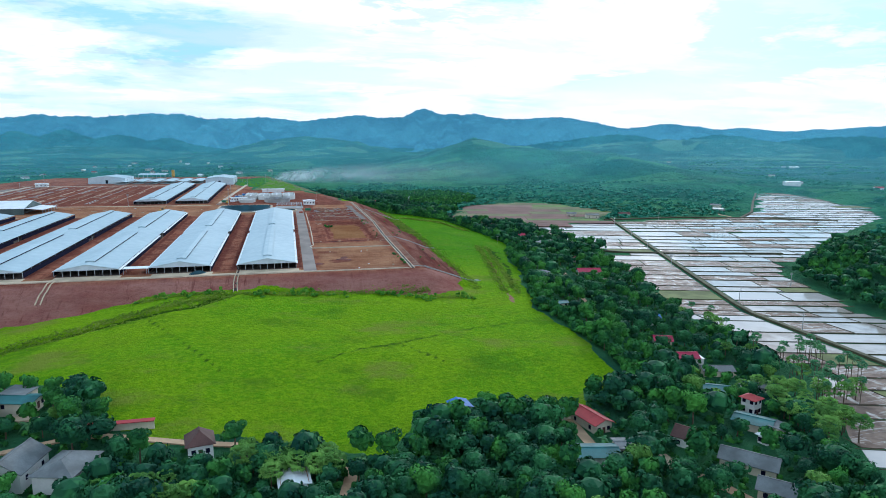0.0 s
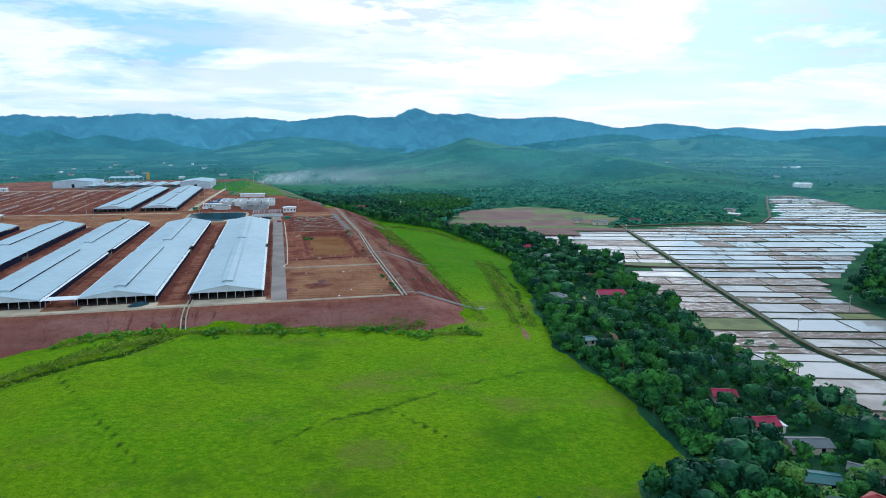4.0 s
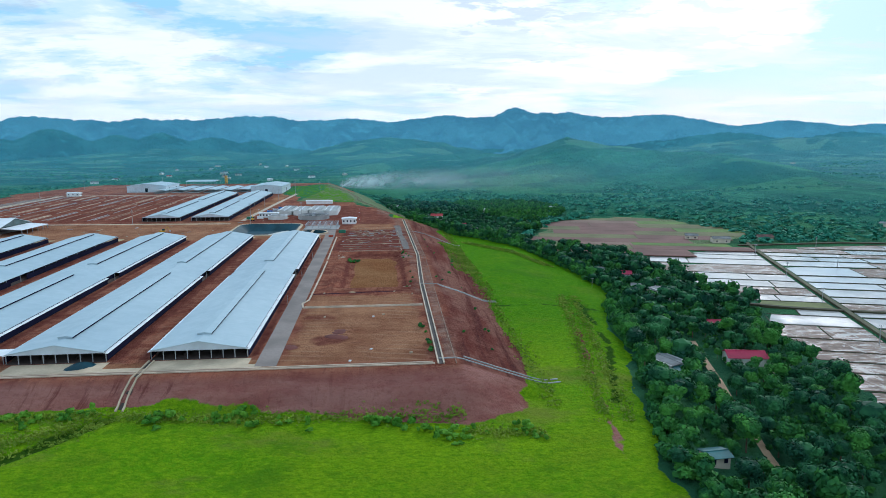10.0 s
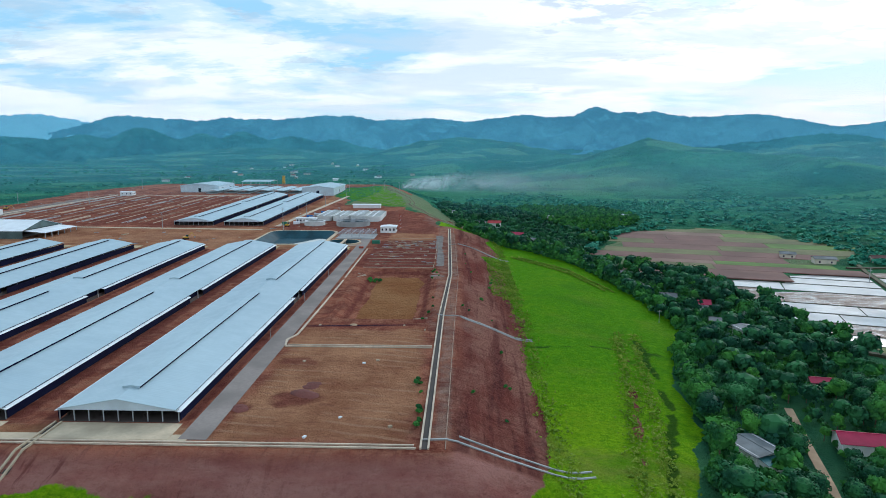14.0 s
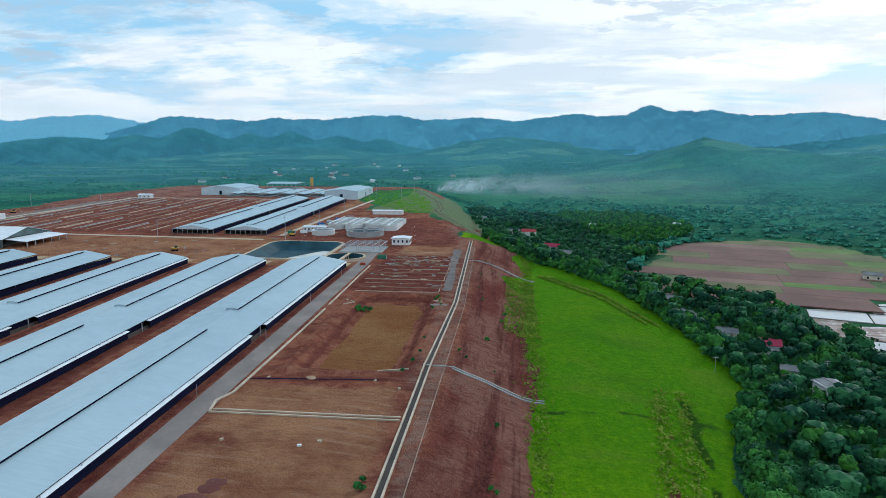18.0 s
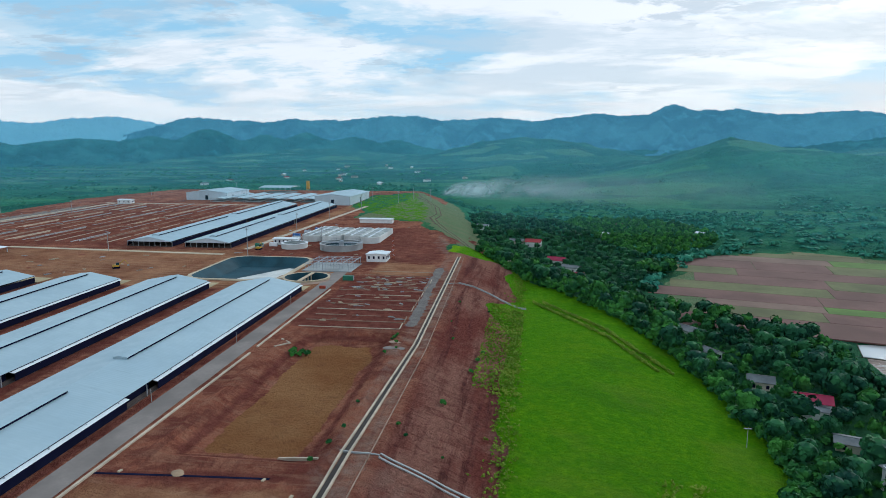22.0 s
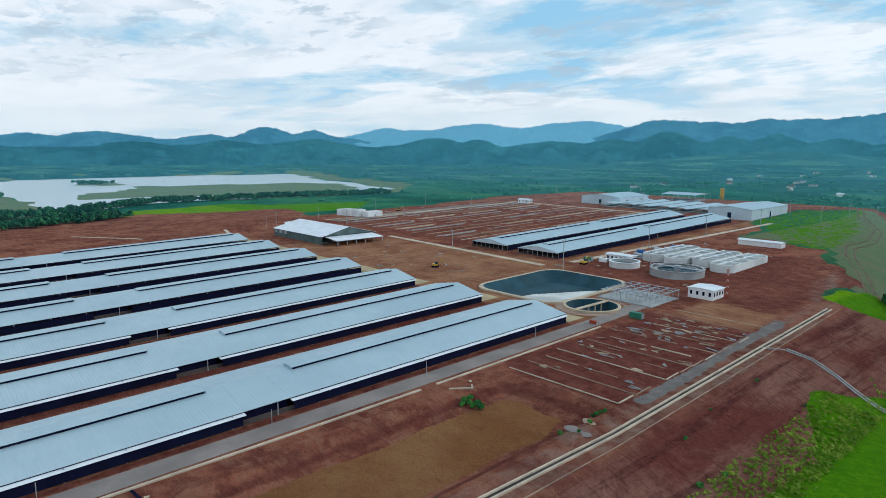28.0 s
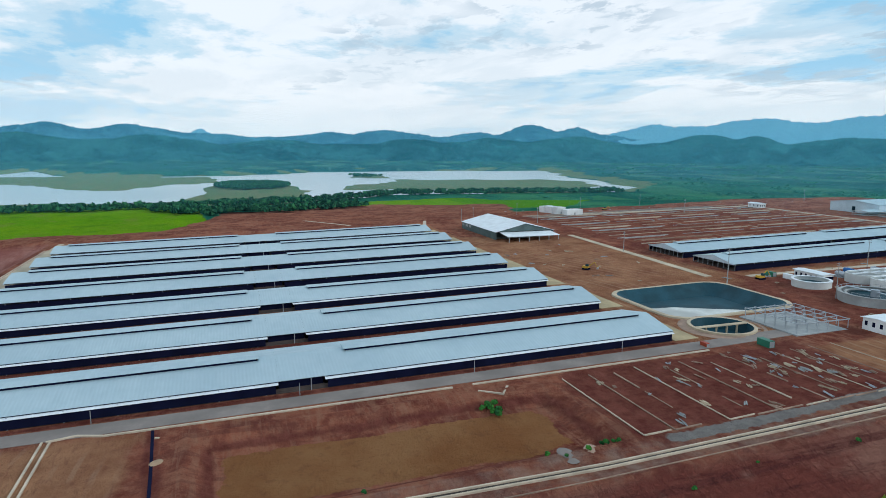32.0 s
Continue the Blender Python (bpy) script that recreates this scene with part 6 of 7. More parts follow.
house(153, 220, 6.4, 8.0, 3.4, PINKROOF, WHITE, 80, "white house with magenta metal roof among trees", annex=(0, -5.2, 5, 2.6, 2.6, TRIM))
house(157, 243, 6, 7, 3.0, PINKROOF, CREAM, 70, "house with faded magenta roof half hidden by trees")
house(90, 176, 6.2, 13, 3.4, REDROOF, CREAM, 12, "long farmhouse with red metal roof", annex=(-3.5, 8.5, 6, 5, 3.0, BROWNROOF))
house(51, 189, 5.6, 6.0, 5.2, BLUEROOF, WHITE, 5, "small two-storey white house with blue roof", rise=0.8, storeys=2)
house(146, 173, 4.2, 4.6, 5.6, REDROOF, WHITE, 20, "narrow two-storey white house with red hipped roof", storeys=2, hip=True)
house(139, 163, 7.5, 10.5, 3.0, TEALROOF, CREAM, 40, "low house with broad pale teal roof", rise=0.8, annex=(0, -7, 6, 4, 2.6, GREYROOF))
house(81, 155, 7.5, 12, 3.2, TEALROOF, WHITE, 78, "low house with broad teal metal roof", rise=0.9)
house(92, 157, 6, 6.5, 3.2, GREYROOF, CREAM, 78, "small house with pale grey roof beside a yard", rise=0.6)
house(112, 157, 5.6, 7.0, 3.4, BROWNROOF, WHITE, 35, "white house with dark brown tiled roof", rise=2.4)
house(120, 141, 6.4, 14, 3.0, GREYROOF, CREAM, 42, "long low house with weathered grey tile roof", rise=2.2)
house(117, 127, 6.4, 8, 3.0, GREYROOF, CREAM, 42, "small house with weathered grey tile roof", rise=2.0)
house(135, 153, 2.8, 3.0, 3.2, TRIM, WHITE, 20, "small white pavilion with pyramid roof", rise=1.2, hip=True)
house(-1, 158, 7, 7.5, 3.6, TRIM, BRICK, 5, "brick house with white canopy and pale roof", rise=0.6, annex=(0, -5.5, 5, 3.5, 2.6, TRIM))
house(-81, 211, 7, 11, 3.0, TEALROOF, CREAM, 75, "low house with faded green roof and water tank", rise=0.8, annex=(4, 3, 7, 7, 3.5, GREYROOF))
house(-70, 176, 9, 13, 3.8, GREYROOF, WHITE, 170, "white house with steep grey tiled roof", rise=3.2)
house(-57, 172, 10, 13, 3.6, GREYROOF, WHITE, 165, "white house with blue-grey hipped roof", rise=2.2, hip=True)
house(-26, 179, 6.5, 7.5, 3.6, BROWNROOF, WHITE, 10, "small white house with dark pyramid roof", rise=3.0, hip=True)
house(157, 206, 6, 11, 2.8, GREYROOF, CREAM, 75, "long shed with weathered grey roof", rise=1.0)
house(145, 189, 6, 8.5, 2.8, TEALROOF, CREAM, 60, "low shed with pale teal roof", rise=0.7)
house(160, 189, 4.5, 8, 2.8, GREYROOF, WHITE, 40, "narrow shed with pale roof", rise=0.7)
house(134, 300, 5, 6, 2.8, TEALROOF, CREAM, 95, "small hut with pale teal roof under trees", rise=0.6)
house(168, 274, 7, 11, 3.6, BLUEROOF, WHITE, 75, "white house with bright blue roof", rise=1.2)
house(153, 370, 9, 11, 4.2, GREYROOF, WHITE, 20, "grey house with flat panelled roof", rise=0.5, annex=(0, -7, 8, 4, 3.2, TEALROOF))
house(189, 381, 8, 14, 3.8, PINKROOF, WHITE, 80, "white house with magenta roof beside the village road", annex=(0, -9, 7, 5, 3.2, REDROOF))
house(203, 429, 5, 8, 3.0, PINKROOF, CREAM, 80, "small house with magenta roof in trees")
house(199, 483, 8, 8.5, 6.6, GREYROOF, WHITE, 10, "two-storey white house with flat pale roof", rise=0.5, storeys=2)
house(198, 508, 6, 10, 3.0, GREYROOF, CREAM, 70, "low house with pale grey roof", rise=0.8)
house(197, 535, 7, 10, 4.5, PINKROOF, WHITE, 75, "white house with magenta roof", annex=(-6, 0, 5, 8, 3.2, GREYROOF))
house(187, 554, 6, 8, 3.4, GREYROOF, CREAM, 75, "low house with weathered grey roof", rise=1.4)
house(178, 585, 5, 7, 3.2, GREYROOF, WHITE, 30, "white house with grey roof", rise=1.0)
house(176, 614, 7, 9, 3.8, GREYROOF, WHITE, 35, "white house with grey roof in trees", rise=1.0, annex=(0, 7, 6, 4, 3, GREYROOF))
house(153, 676, 7, 9, 4.6, GREYROOF, CREAM, 20, "pale house with grey roof", rise=0.8)
house(133, 725, 6, 9, 4, PINKROOF, WHITE, 70, "white house with magenta roof in trees")
house(131, 752, 7, 11, 3.6, GREYROOF, WHITE, 60, "long house with pale grey roof", rise=1.0)
house(122, 775, 8, 12, 4, PINKROOF, WHITE, 70, "white house with magenta roof in trees")
house(106, 850, 9, 12, 4.5, REDROOF, WHITE, 80, "white house with bright red roof")
house(88, 752, 7, 8, 3.5, REDROOF, WHITE, 60, "small house with red roof at the wood's edge")
house(92, 862, 7, 11, 3.5, GREYROOF, CREAM, 80, "long house with grey roof", rise=1.0)
house(60, 905, 7, 10, 3.5, GREYROOF, WHITE, 80, "pale house with grey roof", rise=1.0)
house(170, 900, 7, 9, 3.5, TRIM, WHITE, 30, "white house with pale roof", rise=1.5)
house(190, 960, 7, 9, 3.5, BROWNROOF, WHITE, 60, "house with brown roof on the slope", rise=1.5)
house(333, 668, 8, 14, 4, GREYROOF, CREAM, 80, "grey farmhouse at the edge of the paddies", rise=1.2)
house(318, 690, 7, 10, 3.5, GREYROOF, CREAM, 70, "grey farmhouse among trees", rise=1.2)
house(375, 672, 7, 12, 4, BROWNROOF, CREAM, 80, "brown-roofed farmhouse among trees", rise=1.6)
house(520, 700, 8, 12, 4, WHITE, GREYC, 30, "grey unfinished house by the track", rise=0.6)
house(545, 740, 8, 12, 4, GREYROOF, CREAM, 30, "grey farmhouse by the track", rise=1.2)
house(250, 900, 8, 12, 4, TRIM, WHITE, 30, "white house at the foot of the hill", rise=1.0)
house(900, 1010, 14, 26, 7, TRIM, WHITE, 70, "large white building across the valley", rise=1.2)
house(1010, 930, 9, 14, 4, REDROOF, WHITE, 70, "red-roofed house across the valley")
house(960, 1060, 9, 14, 4, GREYROOF, WHITE, 20, "grey-roofed house across the valley")
hr = random.Random(21)
for k in range(90):
    a, d = radians(hr.choice((hr.uniform(-75, 45), hr.uniform(-30, 20)))), hr.uniform(1300, 2300)
    x, y = 40 + d * math.sin(a), 200 + d * math.cos(a)
    if float(outside(LAKE_SHORE, np.array([x]), np.array([y]))[0]) < 40 or gz(x, y) - float(valley(np.array(x), np.array(y))) > 7:
        continue
    house(x, y, hr.uniform(6, 9), hr.uniform(8, 16), hr.uniform(3, 4.5), hr.choice((TRIM, GREYROOF, GREYROOF, REDROOF, GREYROOF, BROWNROOF)), hr.choice((WHITE, WHITE, CREAM)), hr.uniform(0, 180), "distant pale house on the wooded plain")

for pts, w, lab in (([(182, 410), (175, 385), (169, 362), (163, 342), (154, 308), (150, 290)], 2.6, "pale dirt lane through the village"), ([(88, 190), (85, 178), (84, 160), (97, 150), (106, 138), (112, 120)], 3.4, "dirt lane between farmhouses"), ([(-110, 186), (-60, 192), (-29, 184), (8, 178), (14, 162), (10, 145)], 3.4, "pale dirt lane along the southern houses"), ([(500, 640), (498, 668), (510, 700), (530, 730)], 4, "pale lane up from the paddies")):
    line_thing("lane", [pts], w, -0.5, 0.14, PALESOIL, lab, "lane", 4.0, "surface")
for x, y, w, l in ((98, 150, 9, 7), (-78, 206, 8, 5), (160, 206, 8, 6), (196, 372, 8, 6)):
    tagged(new("yard", MB().box(x - w / 2, x + w / 2, y - l / 2, y + l / 2, gz(x, y) - 1, gz(x, y) + 0.18).mesh("yard", CONC)), "pale concrete yard beside a house", "yard", kind="structure")
fence = thing("red_fence", -52, 192, gz(-52, 192), "low red-roofed garden wall", "wall")
part("wall", MB().box(-12, 12, -0.2, 0.2, -0.5, 2.2), CREAM, fence)
part("coping", MB().box(-12.2, 12.2, -1.2, 1.2, 2.2, 2.4), REDROOF, fence)


# ---- trees ----
def crown_arrays(seed, n, r, h, size, lobes=7, flat=0.8, core=True, spread=(0.30, 0.52)):
    """Leaf clumps as small tilted quads on the skin of several lobes."""
    rs = np.random.RandomState(seed)
    c = np.stack([rs.uniform(-0.55, 0.55, lobes) * r, rs.uniform(-0.55, 0.55, lobes) * r, h * rs.uniform(0.45, 0.85, lobes)], -1)
    rad = r * rs.uniform(*spread, lobes)
    c[0], rad[0] = (0, 0, h * 0.74), r * 0.62
    k = rs.randint(0, lobes, n)
    d = rs.normal(size=(n, 3))
    d[:, 2] = np.abs(d[:, 2]) * 1.0 - 0.35
    d /= np.linalg.norm(d, axis=1)[:, None]
    p = c[k] + d * (rad[k] * rs.uniform(0.82, 1.12, n))[:, None] * np.array([1, 1, flat])
    nrm = d + rs.normal(scale=0.34, size=(n, 3))
    nrm /= np.linalg.norm(nrm, axis=1)[:, None]
    t = np.cross(nrm, rs.normal(size=(n, 3)))
    t /= np.linalg.norm(t, axis=1)[:, None]
    b = np.cross(nrm, t)
    s = size * rs.uniform(0.6, 1.35, n)[:, None]
    droop = np.array([0, 0, -0.25])
    V = np.stack([p - t * s - b * s * 0.6, p + t * s * 0.7 - b * s + droop * s, p + t * s + b * s * 0.7, p - t * s * 0.8 + b * s + droop * s], 1).reshape(-1, 3)
    F = np.arange(4 * n).reshape(n, 4)
    if core:
        m, q = 6, 4
        c[0], rad[0] = (0, 0, h * 0.66), r * 0.80
        for j in range(1):
            a = len(V)
            ring = [(c[j] + rad[j] * 0.84 * np.array([math.sin(math.pi * (u + 0.0) / q) * math.cos(v * 2 * math.pi / m), math.sin(math.pi * u / q) * math.sin(v * 2 * math.pi / m), -flat * math.cos(math.pi * u / q)])) for u in range(q + 1) for v in range(m)]
            V = np.concatenate([V, np.array(ring)])
            F = np.concatenate([F, np.array([(a + u * m + v, a + u * m + (v + 1) % m, a + (u + 1) * m + (v + 1) % m, a + (u + 1) * m + v) for u in range(q) for v in range(m)])])
    return V, F


def palm_arrays(seed, h, leaves=26, reach=1.1, blade=1.15, blades=6, width=0.16, lift=0.2):
    """Fan palm head: leaves on stalks all round, each a fan of narrow drooping blades."""
    rs = np.random.RandomState(seed)
    V, F = [], []
    for k in range(leaves):
        a, up_ = k * 2.4 + rs.uniform(-0.3, 0.3), rs.uniform(-0.75, 1.0) + lift
        d = Vector((math.cos(a), math.sin(a), up_)).normalized()
        side = d.cross(Vector((0, 0, 1))).normalized()
        lid = side.cross(d).normalized()
        hub = Vector((0, 0, h)) + d * reach * rs.uniform(0.75, 1.1)
        for j in range(blades):
            q = (j / (blades - 1) - 0.5) * 2.3
            out = (d * math.cos(q) + side * math.sin(q)).normalized()
            L = blade * rs.uniform(0.8, 1.1)
            w = (side * math.cos(q) - d * math.sin(q)) * width
            m, e = hub + out * L * 0.6 + lid * 0.05, hub + out * L + Vector((0, 0, -0.42 * L))
            n = len(V)
            V += [tuple(hub), tuple(m - w), tuple(e), tuple(m + w)]
            F.append((n, n + 1, n + 2, n + 3))
    return np.array(V), np.array(F)


def frond_arrays(seed, h, fronds=9, length=2.2, droop=0.75, width=0.32):
    """Long undivided leaves that arch outwards from one stem."""
    rs = np.random.RandomState(seed)
    V, F = [], []
    for k in range(fronds):
        a = k * 2.4 + rs.uniform(-0.3, 0.3)
        lift = rs.uniform(-0.1, 0.9)
        L = length * rs.uniform(0.8, 1.15)
        n = len(V)
        for j in range(6):
            q = j / 5
            out, z = L * q * math.cos(lift * 0.6), h + L * (lift * q - droop * q * q)
            wd = width * (0.3 + 1.2 * math.sin(math.pi * min(q + 0.12, 1)))
            for sd in (-1, 0, 1):
                V.append((out * math.cos(a) - sd * wd * math.sin(a), out * math.sin(a) + sd * wd * math.cos(a), z - abs(sd) * wd * 0.35))
        F += [(n + 3 * j + sd, n + 3 * j + sd + 1, n + 3 * j + sd + 4, n + 3 * j + sd + 3) for j in range(5) for sd in (0, 1)]
    return np.array(V), np.array(F)


def trunk_mesh(h, r, seed, limbs=4):
    rs = random.Random(seed)
    mb = MB().rod((0, 0, -0.6), (0.1, 0.1, h * 0.45), r, r * 0.7, 7).rod((0.1, 0.1, h * 0.45), (0, 0, h * 0.75), r * 0.7, r * 0.3, 6)
    for k in range(limbs):
        a = rs.uniform(0, 6.28)
        mb.rod((0.05, 0.05, h * rs.uniform(0.3, 0.5)), (math.cos(a) * h * 0.25, math.sin(a) * h * 0.25, h * rs.uniform(0.6, 0.8)), r * 0.45, r * 0.15, 5)
    return mb.mesh("trunk", BARK)


KINDS = []
for k, (r, h, n, size, mat, lab) in enumerate(((4.6, 9.0, 2000, 0.27, LEAF_DARK, "dense dark green broadleaf tree"), (3.9, 9.5, 1700, 0.26, LEAF_MID, "tall fresh green broadleaf tree"), (5.6, 8.8, 2400, 0.29, LEAF_DARK, "broad dark green spreading tree"), (3.2, 7.4, 1500, 0.23, LEAF_MID, "slim green acacia tree in the village"), (3.8, 7.2, 1800, 0.26, LEAF_YEL, "yellow-green bushy tree in the village"), (3.0, 5.4, 1300, 0.24, LEAF_DARK, "low dark green fruit tree in the village"))):
    v, f = crown_arrays(40 + k, n, r, h, size, (16, 13, 18, 9, 12, 10)[k], 0.85, True, (0.24, 0.46))
    KINDS.append((mesh_np("crown", v, f, mat), trunk_mesh(h, 0.24, k), lab, r, h))
PALMS = []
for k, (h, nf, rc, bl, lab) in enumerate(((8.5, 30, 1.0, 1.2, "tall slender fan palm in the village"), (10.0, 28, 0.95, 1.1, "very tall slender fan palm beside the paddies"), (4.2, 64, 1.7, 0.95, "yellow-green fan palm with a dense round head"))):
    v, f = palm_arrays(60 + k, h, nf, rc, bl, 6, 0.15, 0.2 if k < 2 else 0.35)
    tm = MB().rod((0, 0, -0.6), (0.15, 0, h * 0.5), 0.17, 0.13, 7).rod((0.15, 0, h * 0.5), (0, 0, h), 0.13, 0.10, 7).mesh("trunk", BARK)
    PALMS.append((mesh_np("fronds", v, f, LEAF_YEL if k == 2 else LEAF_PALM), tm, lab))
BANANA = mesh_np("leaves", *frond_arrays(71, 1.6), LEAF_PALM)
BANANA_STEM = MB().rod((0, 0, -0.3), (0, 0, 1.8), 0.16, 0.12, 6).mesh("stem", LEAF_MID)


def tree(x, y, k, scale, turn):
    crown, trunk, lab, r, h = KINDS[k]
    t = thing("tree", x, y, gz(x, y), lab, "tree", "village trees", turn=turn)
    t.scale = (scale, scale, scale * random.uniform(0.88, 1.12))
    part("trunk", trunk, None, t)
    part("crown", crown, None, t)


def palm(x, y, k, scale, turn):
    fr_, tm, lab = PALMS[k]
    t = thing("palm_tree", x, y, gz(x, y), lab, "palm", "village palms", turn=turn)
    t.scale = (scale, scale, scale)
    part("trunk", tm, None, t)
    part("fronds", fr_, None, t)


LANES = [[(182, 410), (175, 385), (163, 342), (154, 308), (150, 290)], [(88, 190), (84, 160), (97, 150), (112, 120)], [(-110, 186), (-60, 192), (-29, 184), (8, 178), (14, 162), (10, 145)], [(500, 640), (510, 700)]]


def free(x, y, r):
    if any((x - hx) ** 2 + (y - hy) ** 2 < (hr_ * 0.75 + r) ** 2 for hx, hy, hr_ in HOUSES):
        return False
    # no trees close in front of the houses on the camera's line of sight
    for hx, hy, hr_ in HOUSES:
        if 690 < hy:
            continue
        vx, vy = (5 - hx, 10 - hy) if hy < 300 else (95 - hx, -190)
        L = math.hypot(vx, vy)
        along, across = ((x - hx) * vx + (y - hy) * vy) / L, ((x - hx) * vy - (y - hy) * vx) / L
        if 0 < along < 6 + r * 0.5 and abs(across) < hr_ * 0.5 + r * 0.3:
            return False
    for ln in LANES:
        for (ax, ay), (bx, by) in zip(ln, ln[1:]):
            ex, ey = bx - ax, by - ay
            q = min(1, max(0, ((x - ax) * ex + (y - ay) * ey) / (ex * ex + ey * ey)))
            if math.hypot(x - ax - q * ex, y - ay - q * ey) < 1.2 + r * 0.40:
                return False
    return True


BELT = [(124, 210), (123, 240), (122, 270), (120, 298), (127, 324), (136, 356), (146, 384), (149, 416), (157, 452), (172, 482), (167, 526), (159, 563), (149, 585), (140, 604), (123, 644), (105, 670), (86, 705), (69, 738), (120, 724), (180, 655), (226, 610), (234, 520), (243, 470), (230, 442), (217, 399), (211, 350), (198, 332), (192, 303), (186, 254), (186, 214)]
SOUTH = [(-140, 242), (-61, 214), (-51, 189), (-37, 178), (-19, 182), (12, 171), (27, 166), (39, 191), (60, 196), (88, 181), (102, 199), (124, 206), (179, 206), (154, 160), (144, 135), (142, 96), (-110, 96)]
NORTH = [(70, 752), (76, 738), (120, 722), (160, 652), (172, 652), (172, 720), (190, 790), (170, 830), (150, 900), (120, 1000), (50, 1030), (44, 960), (54, 870), (66, 800)]
PLANTED = [(176, 815), (205, 808), (252, 860), (262, 905), (225, 990), (150, 1010), (135, 960), (158, 890)]
RIGHT = [(294, 262), (326, 358), (470, 464), (560, 440), (520, 200), (335, 150)]


def scatter(poly, gap, seed, tries):
    rs = np.random.RandomState(seed)
    lo, hi = np.min(poly, 0), np.max(poly, 0)
    P = rs.uniform(lo, hi, (tries, 2))
    P = P[outside(poly, P[:, 0], P[:, 1]) < -0.5]
    grid, keep = {}, []
    for x, y in P:
        i, j = int(x // gap), int(y // gap)
        if all((x - u) ** 2 + (y - v) ** 2 > gap * gap for a in (i - 1, i, i + 1) for b in (j - 1, j, j + 1) for u, v in grid.get((a, b), ())):
            grid.setdefault((i, j), []).append((x, y))
            keep.append((x, y))
    return keep


tr = random.Random(9)
rest, singles, palms = [], 0, 0
spots = [(p, "south") for p in scatter(SOUTH, 5.0, 1, 12000)] + [(p, "belt") for p in scatter(BELT, 5.2, 2, 9000)]
spots += [(p, "north") for p in scatter(NORTH, 6.0, 3, 9000)] + [(p, "right") for p in scatter(RIGHT, 5.6, 4, 9000)] + [(p, "planted") for p in scatter(PLANTED, 5.2, 6, 7000)]
spots += [((tr.gauss(188, 7), tr.gauss(752, 5)), "belt") for _ in range(26)]
for (x, y), zone in spots:
    k = 3 if zone == "planted" else tr.choice((0, 0, 1, 2, 3, 5) if zone != "north" else (0, 2, 5, 0))
    if zone == "belt" and x < 124 + 0.13 * (y - 230) + 14:
        k = tr.choice((1, 3, 3, 0))
    r = KINDS[k][3]
    if not free(x, y, r * 0.8):
        continue
    if zone == "south" and tr.random() < 0.06:
        k = 4
    near = (zone == "south" and y > 112 and (singles < 190)) or (zone == "belt" and 230 < y < 430 and singles < 330)
    sc = tr.uniform(0.85, 1.0) if zone == "planted" else tr.choice((tr.uniform(0.6, 0.95), tr.uniform(0.85, 1.25))) * (0.8 if zone == "north" else 1.0)
    if near and tr.random() < 0.8:
        tree(x, y, k, sc, tr.uniform(0, 360))
        singles += 1
    else:
        rest.append((x, y, k, sc))
# palm groves at the edge of the paddies, and by the southern lane
for k in range(120):
    if k < 34:
        x, y, kind = tr.uniform(172, 192), tr.uniform(168, 222), tr.choice((0, 0, 1, 2))
    elif k < 52:
        x, y, kind = tr.uniform(196, 207), tr.uniform(178, 214), 1
    elif k < 80:
        x, y, kind = tr.uniform(150, 166), tr.uniform(146, 186), 2
    elif k < 100:
        x, y, kind = tr.uniform(-18, 10), tr.uniform(158, 170), 2
    elif k < 112:
        x, y, kind = tr.uniform(-50, -22), tr.uniform(150, 162), 2
    else:
        x, y, kind = tr.uniform(183, 200), tr.uniform(238, 300), tr.choice((0, 2))
    palm(x, y, kind, tr.uniform(0.8, 1.1) * (1.35 if kind == 2 else 1.0), tr.uniform(0, 360))
for k in range(40):
    x, y = tr.choice(((tr.uniform(-100, -64), tr.uniform(190, 204)), (tr.uniform(140, 170), tr.uniform(340, 366)), (tr.uniform(-20, 110), tr.uniform(135, 180))))
    if not free(x, y, 1.5):
        continue
    t = thing("banana_plant", x, y, gz(x, y), "banana plant with long drooping leaves", "plant", "banana plants", turn=tr.uniform(0, 360))
    t.scale = (1.1, 1.1, tr.uniform(0.9, 1.4))
    part("stem", BANANA_STEM, None, t)
    part("leaves", BANANA, None, t)


def joined(name, protos, placed, mat, label, category):
    """Many copies of small prototypes as one mesh of kind stuff."""
    VV, FF, off = [], [], 0
    for x, y, z, k, s, a, sz in placed:
        v, f = protos[k]
        ca, sa = math.cos(a) * s, math.sin(a) * s
        VV.append(np.stack([x + v[:, 0] * ca - v[:, 1] * sa, y + v[:, 0] * sa + v[:, 1] * ca, z + v[:, 2] * sz], -1))
        FF.append(f + off)
        off += len(v)
    tagged(new(name, mesh_np(name, np.concatenate(VV), np.concatenate(FF), mat)), label, category, kind="stuff")


LOW = [crown_arrays(80 + k, (340, 190, 80)[k // 6], KINDS[k % 6][3], KINDS[k % 6][4], (0.50, 0.68, 1.0)[k // 6], 12, 0.85, True, (0.26, 0.48)) for k in range(18)]
hz = ground_height(np.array([p[0] for p in rest]), np.array([p[1] for p in rest]))
for name, ks, mat in (("woodland_dark", (0, 2, 5), LEAF_DARK), ("woodland_green", (1, 3), LEAF_MID), ("woodland_yellow", (4,), LEAF_YEL)):
    put = [(x, y, z, k + 6 * ((y > 430 or x > 260) + (y > 640)), s, tr.uniform(0, 6.28), s * tr.uniform(0.85, 1.15)) for (x, y, k, s), z in zip(rest, hz) if k in ks]
    joined(name, LOW, put, mat, "mixed trees of the village wood", "trees")

